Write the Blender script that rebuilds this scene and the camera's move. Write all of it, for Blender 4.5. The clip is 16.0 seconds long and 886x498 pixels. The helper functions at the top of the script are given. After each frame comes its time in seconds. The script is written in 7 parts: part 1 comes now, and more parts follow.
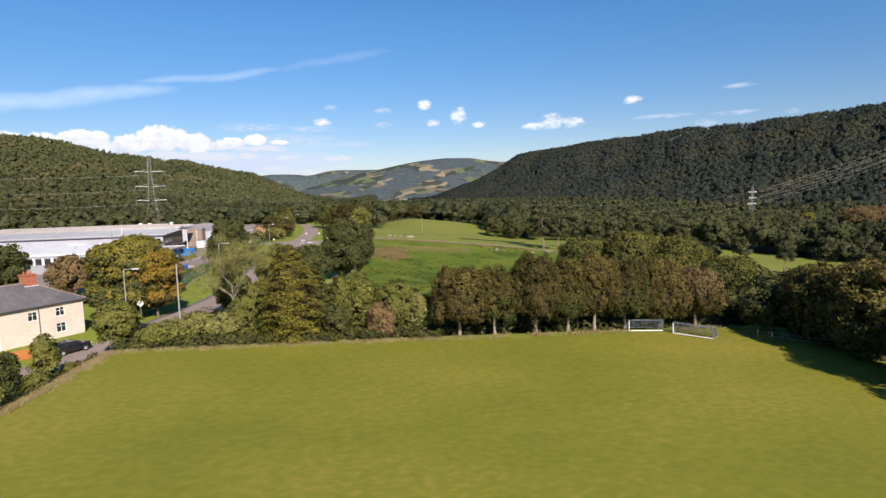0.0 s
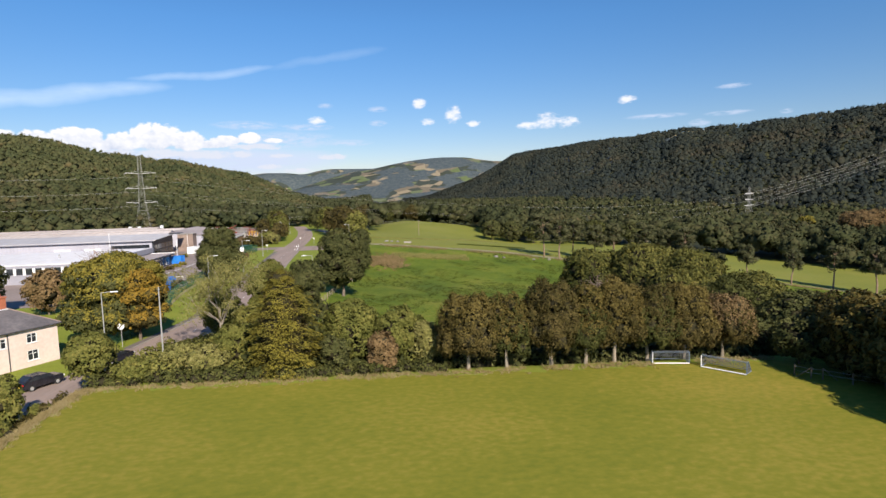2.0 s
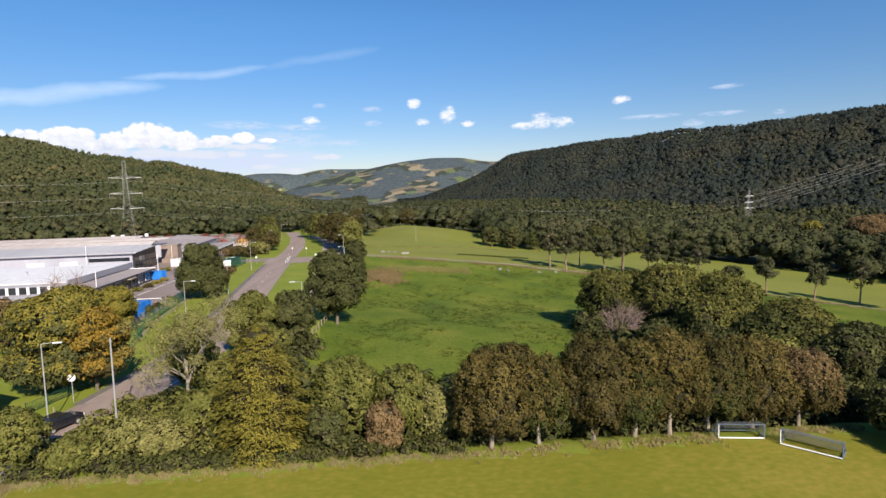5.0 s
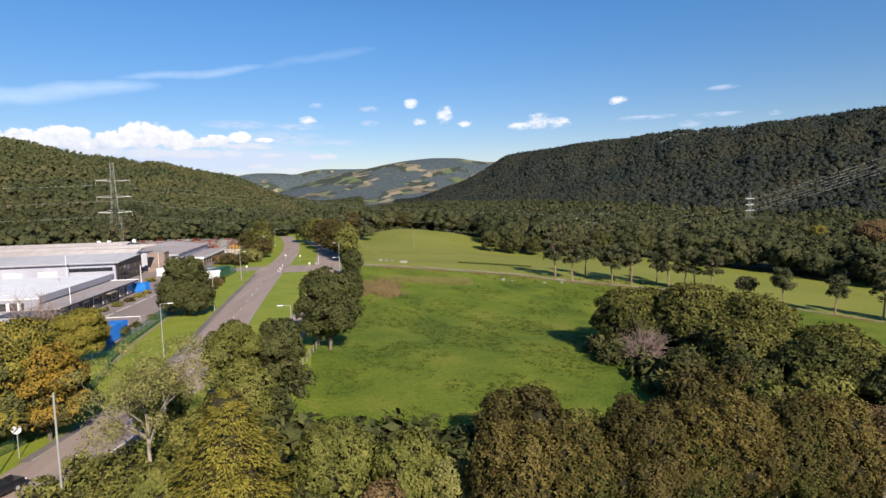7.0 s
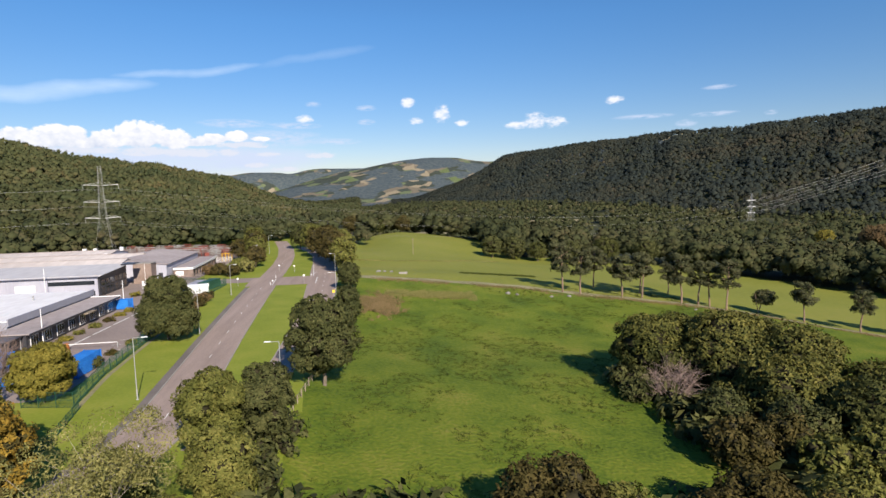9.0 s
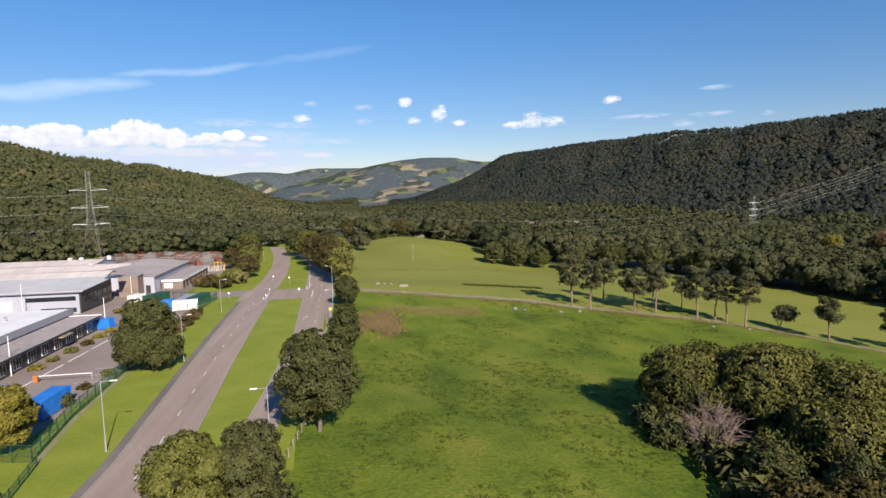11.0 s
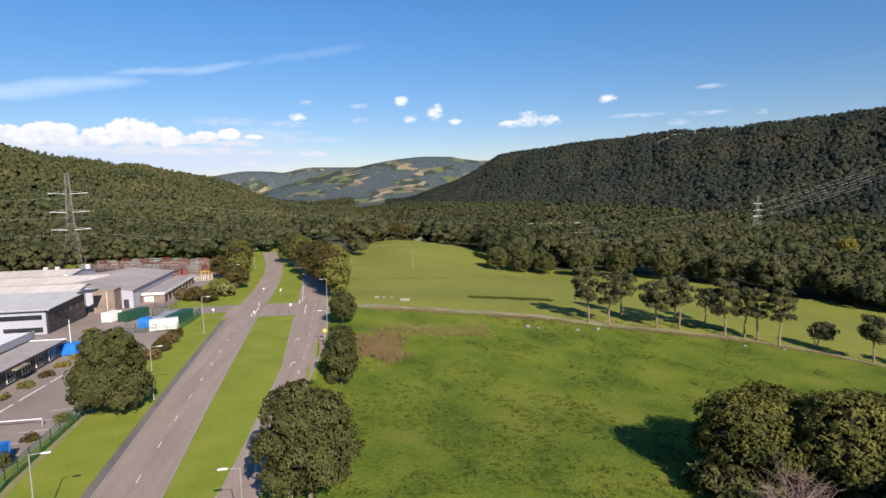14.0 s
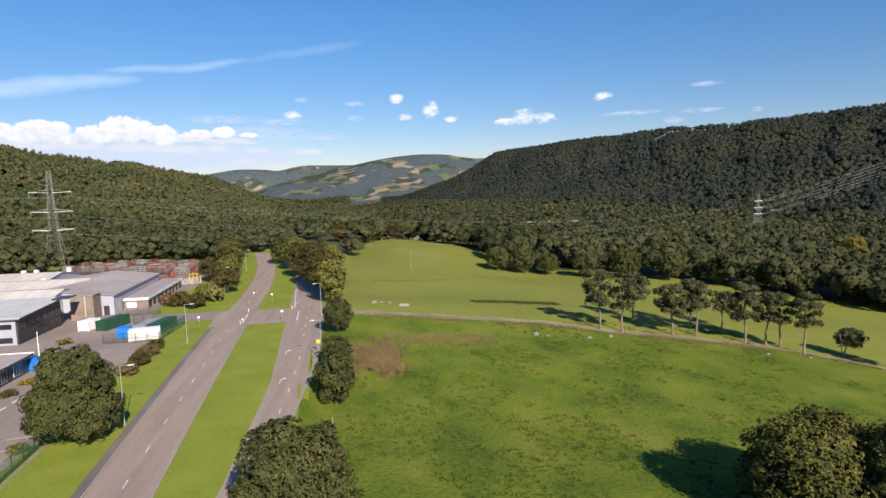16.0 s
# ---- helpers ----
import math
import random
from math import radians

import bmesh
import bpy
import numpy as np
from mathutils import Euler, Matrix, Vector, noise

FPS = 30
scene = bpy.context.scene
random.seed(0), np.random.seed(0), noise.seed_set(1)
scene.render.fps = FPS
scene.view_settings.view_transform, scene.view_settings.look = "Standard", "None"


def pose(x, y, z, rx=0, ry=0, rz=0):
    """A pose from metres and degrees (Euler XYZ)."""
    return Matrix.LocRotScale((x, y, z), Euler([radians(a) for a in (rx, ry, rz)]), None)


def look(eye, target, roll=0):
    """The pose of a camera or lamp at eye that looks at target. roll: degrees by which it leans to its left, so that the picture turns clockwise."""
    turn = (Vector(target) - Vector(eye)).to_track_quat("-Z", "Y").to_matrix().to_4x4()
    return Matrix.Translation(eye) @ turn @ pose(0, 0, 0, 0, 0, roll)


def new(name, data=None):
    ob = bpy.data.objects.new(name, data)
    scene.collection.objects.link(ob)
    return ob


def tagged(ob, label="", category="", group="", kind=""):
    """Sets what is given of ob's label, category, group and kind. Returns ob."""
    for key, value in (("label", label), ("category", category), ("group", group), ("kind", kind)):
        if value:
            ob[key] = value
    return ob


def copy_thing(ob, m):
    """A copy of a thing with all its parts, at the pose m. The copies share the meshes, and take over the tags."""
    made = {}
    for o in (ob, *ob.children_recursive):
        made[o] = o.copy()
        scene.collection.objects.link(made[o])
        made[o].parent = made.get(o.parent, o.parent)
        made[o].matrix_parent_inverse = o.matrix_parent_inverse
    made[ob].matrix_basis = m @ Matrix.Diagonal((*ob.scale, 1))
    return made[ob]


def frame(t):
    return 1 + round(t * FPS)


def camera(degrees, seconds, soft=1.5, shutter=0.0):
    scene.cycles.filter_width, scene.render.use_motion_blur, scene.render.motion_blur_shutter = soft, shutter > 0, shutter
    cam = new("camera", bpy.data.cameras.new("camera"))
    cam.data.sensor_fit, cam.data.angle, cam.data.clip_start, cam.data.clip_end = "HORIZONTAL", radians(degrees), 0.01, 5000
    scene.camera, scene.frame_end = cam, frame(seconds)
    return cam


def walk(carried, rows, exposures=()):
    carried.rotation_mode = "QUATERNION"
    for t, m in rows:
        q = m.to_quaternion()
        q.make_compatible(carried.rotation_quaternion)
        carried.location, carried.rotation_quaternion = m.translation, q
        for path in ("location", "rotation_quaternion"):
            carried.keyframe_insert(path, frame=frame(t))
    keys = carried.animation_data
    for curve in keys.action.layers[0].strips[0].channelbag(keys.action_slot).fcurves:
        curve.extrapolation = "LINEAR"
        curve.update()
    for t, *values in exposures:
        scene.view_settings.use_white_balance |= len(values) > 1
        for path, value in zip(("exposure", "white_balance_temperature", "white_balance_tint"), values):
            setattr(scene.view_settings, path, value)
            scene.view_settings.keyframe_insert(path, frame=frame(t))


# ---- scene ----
cam = camera(75.6, 16.0)
PATH = [
    (0, (1.019, -1.295, 16.795), (11.715, 97.677, 7.304), -1.86),
    (0.5, (0.828, -0.028, 17.358), (11.752, 98.915, 7.821), -1.74),
    (1, (0.665, 1.369, 17.911), (11.829, 100.281, 8.326), -1.69),
    (1.5, (0.528, 2.903, 18.455), (11.933, 101.782, 8.813), -1.68),
    (2, (0.413, 4.573, 18.991), (12.048, 103.419, 9.291), -1.69),
    (2.5, (0.319, 6.371, 19.518), (12.152, 105.189, 9.774), -1.72),
    (3, (0.238, 8.275, 20.032), (12.227, 107.073, 10.280), -1.74),
    (3.5, (0.168, 10.248, 20.537), (12.285, 109.032, 10.800), -1.75),
    (4, (0.114, 12.283, 21.034), (12.358, 111.054, 11.315), -1.75),
    (4.5, (0.104, 14.392, 21.499), (12.517, 113.140, 11.768), -1.72),
    (5, (0.116, 16.618, 21.937), (12.665, 115.350, 12.222), -1.68),
    (5.5, (0.151, 18.924, 22.366), (12.843, 117.640, 12.665), -1.64),
    (6, (0.181, 21.266, 22.843), (13.019, 119.964, 13.146), -1.60),
    (6.5, (0.199, 23.607, 23.372), (13.186, 122.283, 13.662), -1.56),
    (7, (0.191, 25.984, 23.986), (13.320, 124.640, 14.265), -1.55),
    (7.5, (0.179, 28.401, 24.642), (13.441, 127.038, 14.904), -1.54),
    (8, (0.167, 30.845, 25.344), (13.552, 129.463, 15.573), -1.53),
    (8.5, (0.149, 33.292, 26.092), (13.660, 131.886, 16.267), -1.52),
    (9, (0.119, 35.732, 26.875), (13.770, 134.302, 16.990), -1.50),
    (9.5, (0.080, 38.166, 27.642), (13.877, 136.710, 17.709), -1.48),
    (10, (0.034, 40.598, 28.363), (13.967, 139.120, 18.396), -1.47),
    (10.5, (-0.023, 43.036, 29.023), (13.992, 141.546, 19.056), -1.46),
    (11, (-0.094, 45.473, 29.706), (14.000, 143.973, 19.745), -1.45),
    (11.5, (-0.174, 47.915, 30.330), (13.982, 146.407, 20.386), -1.44),
    (12, (-0.243, 50.365, 30.836), (13.987, 148.846, 20.890), -1.44),
    (12.5, (-0.296, 52.822, 31.276), (14.024, 151.288, 21.312), -1.44),
    (13, (-0.333, 55.288, 31.520), (14.115, 153.730, 21.501), -1.44),
    (13.5, (-0.356, 57.755, 31.668), (14.240, 156.168, 21.577), -1.45),
    (14, (-0.359, 60.215, 31.755), (14.399, 158.595, 21.578), -1.46),
    (14.5, (-0.351, 62.678, 31.822), (14.578, 161.022, 21.548), -1.48),
    (15, (-0.344, 65.162, 31.866), (14.761, 163.468, 21.488), -1.51),
    (15.5, (-0.348, 67.687, 31.882), (14.937, 165.955, 21.402), -1.54),
    (16, (-0.370, 70.271, 31.870), (15.089, 168.502, 21.309), -1.57),
]
walk(cam, [(t, look(eye, target, roll)) for t, eye, target, roll in PATH], [(0, 0.62), (16, 0.62)])

# ---- light ----
SUN_AZ, SUN_EL = 163.5, 32.0
toward = Vector((math.sin(radians(SUN_AZ)) * math.cos(radians(SUN_EL)), math.cos(radians(SUN_AZ)) * math.cos(radians(SUN_EL)), math.sin(radians(SUN_EL))))
sun = new("sun", bpy.data.lights.new("sun", "SUN"))
sun.data.energy, sun.data.angle, sun.data.color = 4.9, radians(0.5), (1.0, 0.89, 0.76)
sun.rotation_mode = "QUATERNION"
sun.rotation_quaternion = (-toward).to_track_quat("-Z", "Y")

world = bpy.data.worlds.new("sky")
scene.world = world
world.use_nodes = True
wt = world.node_tree
wt.nodes.clear()


def wm(op, a, b=0.0, c=0.0, clamp=False):
    """A math node of the sky; numbers or sockets go in."""
    n = wt.nodes.new("ShaderNodeMath")
    n.operation, n.use_clamp = op, clamp
    for i, v in enumerate((a, b, c)):
        if isinstance(v, (int, float)):
            n.inputs[i].default_value = v
        else:
            wt.links.new(v, n.inputs[i])
    return n.outputs[0]


sky = wt.nodes.new("ShaderNodeTexSky")
sky.sky_type, sky.sun_disc = "NISHITA", False
sky.sun_elevation, sky.sun_rotation = radians(SUN_EL), radians(SUN_AZ)
sky.altitude, sky.air_density, sky.dust_density, sky.ozone_density = 100, 1.0, 0.0, 2.0
coord = wt.nodes.new("ShaderNodeTexCoord")
sep = wt.nodes.new("ShaderNodeSeparateXYZ")
wt.links.new(coord.outputs["Generated"], sep.inputs[0])
DX, DY, DZ = sep.outputs
AZ = wm("MULTIPLY", wm("ARCTAN2", DX, DY), 180 / math.pi)
EL = wm("MULTIPLY", wm("ARCTAN2", DZ, wm("SQRT", wm("ADD", wm("MULTIPLY", DX, DX), wm("MULTIPLY", DY, DY)))), 180 / math.pi)


def flat_noise(sx, sy, scale, detail, rough=0.55, shift=0.0):
    """Noise over bearing and height, stretched by sx and sy."""
    comb = wt.nodes.new("ShaderNodeCombineXYZ")
    wt.links.new(wm("MULTIPLY", AZ, sx), comb.inputs[0])
    wt.links.new(wm("MULTIPLY", EL, sy), comb.inputs[1])
    comb.inputs[2].default_value = shift
    n = wt.nodes.new("ShaderNodeTexNoise")
    n.inputs["Scale"].default_value, n.inputs["Detail"].default_value, n.inputs["Roughness"].default_value = scale, detail, rough
    wt.links.new(comb.outputs[0], n.inputs["Vector"])
    return n.outputs[0]


def puff(a, e, w, h, low):
    """A cloud's body: 1 in its middle, 0 at its rim, rising by h and hanging by low."""
    dx = wm("MULTIPLY", wm("SUBTRACT", AZ, a), 1 / w)
    dy = wm("SUBTRACT", EL, e)
    dy = wm("MAXIMUM", wm("MULTIPLY", dy, 1 / h), wm("MULTIPLY", dy, -1 / low))
    return wm("SUBTRACT", 1.0, wm("ADD", wm("MULTIPLY", dx, dx), wm("MULTIPLY", dy, dy)))


# bearing, height, half width, rise and hang of the fair-weather clouds, in degrees
BANK = [(-26.7, 4.87, 4.32, 0.63, 0.40), (-22.8, 4.88, 2.52, 0.56, 0.42), (-15.3, 5.01, 2.87, 0.50, 0.30), (-33.7, 5.20, 2.88, 0.89, 0.98), (-30.9, 5.16, 2.06, 1.01, 0.76), (-28.1, 5.27, 1.69, 0.83, 0.75), (-25.2, 5.60, 2.22, 0.86, 0.96), (-21.9, 5.18, 1.78, 0.94, 0.66), (-19.4, 5.53, 2.59, 1.39, 1.11), (-16.8, 5.28, 1.85, 1.08, 0.79), (-13.4, 5.43, 1.65, 0.51, 0.41), (-11.5, 5.65, 1.29, 0.56, 0.51), (-9.4, 5.46, 1.02, 0.21, 0.26)]
SCUD = [(-24.8, 4.28, 6.26, 0.37, 0.32), (-17.6, 4.29, 5.66, 0.39, 0.40), (-11.0, 4.83, 3.04, 0.41, 0.31), (-19.7, 3.97, 1.77, 0.29, 0.19), (-15.4, 4.05, 2.97, 0.45, 0.30), (-12.2, 4.16, 1.28, 0.46, 0.36), (-26.7, 4.06, 2.30, 0.23, 0.18), (-9.8, 3.00, 1.32, 0.32, 0.26), (-3.8, 3.80, 1.72, 0.38, 0.27), (-8.5, 4.00, 1.34, 0.26, 0.26), (-7.0, 2.60, 1.58, 0.27, 0.27)]
SMALL = [(-5.2, 7.26, 1.00, 0.47, 0.37), (4.8, 8.75, 0.83, 0.53, 0.53), (8.0, 7.51, 0.95, 1.07, 0.75), (8.4, 7.88, 0.50, 0.75, 0.86), (15.4, 6.31, 1.64, 0.38, 0.38), (17.4, 6.66, 1.41, 1.01, 0.80), (19.2, 6.47, 1.29, 0.69, 0.64), (24.7, 8.15, 0.97, 0.46, 0.41), (10.1, 6.70, 0.83, 0.38, 0.38), (5.5, 7.03, 0.89, 0.38, 0.38)]


def gathered(rows):
    body = puff(*rows[0])
    for row in rows[1:]:
        body = wm("MAXIMUM", body, puff(*row))
    return body


def smooth_cut(v, lo, hi):
    n = wt.nodes.new("ShaderNodeMapRange")
    n.interpolation_type = "SMOOTHSTEP"
    n.inputs["From Min"].default_value, n.inputs["From Max"].default_value = lo, hi
    wt.links.new(v, n.inputs["Value"])
    return n.outputs[0]


billow = wm("ADD", wm("MULTIPLY", flat_noise(1.0, 1.25, 0.75, 2, 0.5), 0.6), wm("MULTIPLY", flat_noise(1.0, 1.2, 2.2, 4, 0.55, 2.0), 0.4))
ragged = flat_noise(0.8, 1.5, 1.6, 5, 0.6, 6.0)
bank_body, scud_body, small_body = gathered(BANK), gathered(SCUD), gathered(SMALL)
CUM = smooth_cut(wm("ADD", bank_body, wm("MULTIPLY", wm("SUBTRACT", billow, 0.5), 2.4)), 0.0, 0.42)
LOWER = wm("MULTIPLY", smooth_cut(wm("ADD", scud_body, wm("MULTIPLY", wm("SUBTRACT", ragged, 0.5), 2.6)), 0.0, 0.9), 0.85)
WISPY = smooth_cut(wm("ADD", small_body, wm("MULTIPLY", wm("SUBTRACT", ragged, 0.5), 2.6)), 0.05, 1.3)
# thin lilac veil and high streaks
BANKS = [(-26.0, 3.4, 24.0, 1.5, 2.2), (-11.0, 3.6, 9.0, 1.3, 1.6)]
VEILS = [(-11.6, 6.83, 3.51, 0.46, 0.46), (-8.2, 5.36, 5.79, 1.04, 0.84), (-6.3, 6.62, 2.90, 0.42, 0.31), (0.7, 8.31, 1.09, 0.32, 0.32), (0.7, 6.98, 0.99, 0.32, 0.32), (-4.3, 8.62, 0.85, 0.31, 0.26), (-2.1, 5.13, 2.45, 0.38, 0.32), (27.2, 6.50, 3.04, 0.26, 0.26), (33.2, 6.33, 2.16, 0.25, 0.25), (30.9, 5.65, 1.04, 0.40, 0.35), (37.6, 6.07, 0.59, 0.24, 0.24), (33.5, 8.58, 1.53, 0.24, 0.24)]
feather = flat_noise(0.5, 1.6, 0.9, 5, 0.6, 4.0)
veil = wm("MULTIPLY", wm("MULTIPLY", wm("MAXIMUM", gathered(BANKS), 0.0), wm("ADD", feather, 0.25)), 1.45, clamp=True)
thin = wm("MULTIPLY", wm("MULTIPLY", wm("MAXIMUM", gathered(VEILS), 0.0), smooth_cut(flat_noise(0.6, 2.4, 1.6, 5, 0.6, 8.0), 0.3, 0.62)), 0.75, clamp=True)
veil = wm("MAXIMUM", veil, thin)


def streak(a0, e0, a1, e1, half, strength):
    """A feathered streak between two bearings."""
    length = math.hypot(a1 - a0, e1 - e0)
    ux, uy = (a1 - a0) / length, (e1 - e0) / length
    px, py = wm("SUBTRACT", AZ, a0), wm("SUBTRACT", EL, e0)
    along = wm("ADD", wm("MULTIPLY", px, ux), wm("MULTIPLY", py, uy))
    across = wm("ADD", wm("MULTIPLY", px, -uy), wm("MULTIPLY", py, ux))
    across = wm("ADD", across, wm("MULTIPLY", wm("SUBTRACT", flat_noise(0.35, 0.35, 0.5, 3, 0.5, a0), 0.5), 1.4))
    mid = wm("SUBTRACT", wm("MULTIPLY", along, 2 / length), 1.0)
    d = wm("ADD", wm("POWER", wm("ABSOLUTE", wm("MULTIPLY", across, 1 / half)), 1.5), wm("POWER", wm("ABSOLUTE", mid), 4.0))
    return wm("MULTIPLY", wm("MAXIMUM", wm("SUBTRACT", 1.0, d), 0.0), strength)


wisp = wm("MAXIMUM", streak(-36.0, 7.3, -17.5, 10.2, 0.8, 0.42), streak(-21.5, 10.3, -8.5, 12.1, 0.42, 0.30))
wisp = wm("MAXIMUM", wisp, streak(-9.5, 12.0, 2.0, 14.0, 0.5, 0.12))
wisp = wm("MULTIPLY", wisp, wm("ADD", 0.35, flat_noise(0.5, 1.4, 0.8, 6, 0.65, 9.0)), clamp=True)
# cloud light: bright tops, greyer lilac bases
hang = wm("MULTIPLY", wm("SUBTRACT", EL, 5.0), 0.42)
shade = wm("ADD", wm("ADD", wm("MULTIPLY", wm("SUBTRACT", billow, 0.5), 2.6), hang), 0.55, clamp=True)
tone = wt.nodes.new("ShaderNodeMix")
tone.data_type = "RGBA"
tone.inputs[6].default_value, tone.inputs[7].default_value = (7.2, 7.9, 9.7, 1), (11.4, 11.3, 11.5, 1)
wt.links.new(shade, tone.inputs[0])


def over(below, mask, colour):
    n = wt.nodes.new("ShaderNodeMix")
    n.data_type = "RGBA"
    wt.links.new(mask, n.inputs[0])
    wt.links.new(below, n.inputs[6])
    if isinstance(colour, tuple):
        n.inputs[7].default_value = colour
    else:
        wt.links.new(colour, n.inputs[7])
    return n.outputs[2]


deep = wt.nodes.new("ShaderNodeHueSaturation")
deep.inputs["Saturation"].default_value, deep.inputs["Value"].default_value = 1.25, 1.0
wt.links.new(sky.outputs[0], deep.inputs["Color"])
azure = wt.nodes.new("ShaderNodeMix")
azure.data_type, azure.blend_type = "RGBA", "MULTIPLY"
azure.inputs[0].default_value = 1.0
tint = wt.nodes.new("ShaderNodeMix")
tint.data_type = "RGBA"
tint.inputs[6].default_value, tint.inputs[7].default_value = (0.94, 0.83, 0.98, 1), (0.98, 1.17, 1.38, 1)
wt.links.new(wm("MULTIPLY", EL, 1 / 16, clamp=True), tint.inputs[0])
wt.links.new(tint.outputs[2], azure.inputs[7])
wt.links.new(deep.outputs[0], azure.inputs[6])
air = over(azure.outputs[2], wisp, (10.0, 11.4, 13.2, 1))
air = over(air, veil, (7.5, 8.5, 10.7, 1))
air = over(air, LOWER, (9.0, 9.2, 10.3, 1))
air = over(air, CUM, tone.outputs[2])
air = over(air, WISPY, (10.6, 10.8, 11.6, 1))
back = wt.nodes.new("ShaderNodeBackground")
back.inputs["Strength"].default_value = 0.06
wt.links.new(air, back.inputs["Color"])
wt.links.new(back.outputs[0], wt.nodes.new("ShaderNodeOutputWorld").inputs["Surface"])


# ---- materials ----
def mat(name, stops, scale=1.0, fine=8.0, rough=0.8, bump=0.3, metal=0.0, spec=0.3, island=0.0, per_object=0.0, detail=5.0, stretch=(1, 1, 1), bump_dist=0.05, through_light=0.0):
    """A surface whose colour wanders through the stops by two noises in world metres, by island and by object."""
    m = bpy.data.materials.new(name)
    m.use_nodes = True
    t = m.node_tree
    bsdf = t.nodes["Principled BSDF"]
    geo = t.nodes.new("ShaderNodeNewGeometry")
    mp = t.nodes.new("ShaderNodeMapping")
    mp.inputs["Scale"].default_value = stretch
    t.links.new(geo.outputs["Position"], mp.inputs["Vector"])

    def nz(s, d):
        n = t.nodes.new("ShaderNodeTexNoise")
        n.inputs["Scale"].default_value, n.inputs["Detail"].default_value = s, d
        t.links.new(mp.outputs[0], n.inputs["Vector"])
        return n.outputs[0]

    def mth(op, a, b):
        n = t.nodes.new("ShaderNodeMath")
        n.operation = op
        for i, v in enumerate((a, b)):
            if isinstance(v, (int, float)):
                n.inputs[i].default_value = v
            else:
                t.links.new(v, n.inputs[i])
        return n.outputs[0]

    big, small = nz(scale, 3.0), nz(fine, detail)
    f = mth("ADD", mth("MULTIPLY", big, 0.55), mth("MULTIPLY", small, 0.45))
    f = mth("ADD", mth("MULTIPLY", mth("SUBTRACT", f, 0.5), 2.0), 0.5)
    if island:
        f = mth("ADD", f, mth("MULTIPLY", mth("SUBTRACT", geo.outputs["Random Per Island"], 0.5), island))
    if per_object:
        info = t.nodes.new("ShaderNodeObjectInfo")
        f = mth("ADD", f, mth("MULTIPLY", mth("SUBTRACT", info.outputs["Random"], 0.5), per_object))
    r = t.nodes.new("ShaderNodeValToRGB")
    r.color_ramp.elements[0].position, r.color_ramp.elements[-1].position = 0.12, 0.88
    for i in range(len(stops) - 2):
        r.color_ramp.elements.new(0.12 + 0.76 * (i + 1) / (len(stops) - 1))
    for e, c in zip(r.color_ramp.elements, stops):
        e.color = (*c, 1)
    t.links.new(f, r.inputs[0])
    t.links.new(r.outputs[0], bsdf.inputs["Base Color"])
    bsdf.inputs["Roughness"].default_value, bsdf.inputs["Metallic"].default_value = rough, metal
    bsdf.inputs["Specular IOR Level"].default_value = spec
    if bump:
        b = t.nodes.new("ShaderNodeBump")
        b.inputs["Strength"].default_value, b.inputs["Distance"].default_value = bump, bump_dist
        t.links.new(small, b.inputs["Height"])
        t.links.new(b.outputs[0], bsdf.inputs["Normal"])
    if through_light:
        tr, mx = t.nodes.new("ShaderNodeBsdfTranslucent"), t.nodes.new("ShaderNodeMixShader")
        mx.inputs[0].default_value = through_light
        t.links.new(r.outputs[0], tr.inputs["Color"])
        t.links.new(bsdf.outputs[0], mx.inputs[1])
        t.links.new(tr.outputs[0], mx.inputs[2])
        t.links.new(mx.outputs[0], t.nodes["Material Output"].inputs["Surface"])
    return m


def leafy(name, *stops):
    return mat(name, stops, 0.6, 2.5, 0.75, 0.0, spec=0.10, island=0.55, per_object=0.22, through_light=0.16)


LEAF_GREEN = leafy("leaves_green", (0.083, 0.091, 0.021), (0.141, 0.144, 0.035), (0.219, 0.202, 0.055))
LEAF_DARK = leafy("leaves_dark_green", (0.043, 0.050, 0.018), (0.074, 0.080, 0.027), (0.118, 0.117, 0.042))
LEAF_OLIVE = leafy("leaves_olive_brown", (0.044, 0.039, 0.011), (0.077, 0.064, 0.020), (0.118, 0.090, 0.032))
LEAF_OAK = leafy("leaves_oak", (0.042, 0.048, 0.013), (0.071, 0.077, 0.022), (0.110, 0.110, 0.033))
LEAF_GOLD = leafy("leaves_yellow_green", (0.117, 0.107, 0.022), (0.189, 0.165, 0.030), (0.277, 0.223, 0.043))
LEAF_CYPRESS = leafy("cypress_sprays", (0.112, 0.101, 0.019), (0.194, 0.170, 0.029), (0.301, 0.249, 0.043))
# lighter golden copy of the oak leaves, for sunlit crown tops
LEAF_LIT_OAK = leafy("leaves_lit_golden_oak", (0.070, 0.074, 0.018), (0.118, 0.116, 0.028), (0.180, 0.162, 0.043))
LEAF_ORANGE = leafy("leaves_orange", (0.151, 0.106, 0.019), (0.248, 0.162, 0.026), (0.339, 0.212, 0.037))
LEAF_RUSSET = leafy("leaves_russet", (0.103, 0.076, 0.033), (0.166, 0.113, 0.052), (0.235, 0.155, 0.075))
LEAF_PALE = leafy("leaves_pale_grey_green", (0.116, 0.116, 0.035), (0.193, 0.184, 0.055), (0.291, 0.264, 0.096))
LEAF_TAN = leafy("leaves_tan_tips", (0.065, 0.051, 0.014), (0.120, 0.094, 0.025), (0.179, 0.140, 0.044))
LEAF_PINE = leafy("pine_needles", (0.047, 0.054, 0.025), (0.079, 0.084, 0.038), (0.121, 0.116, 0.057))
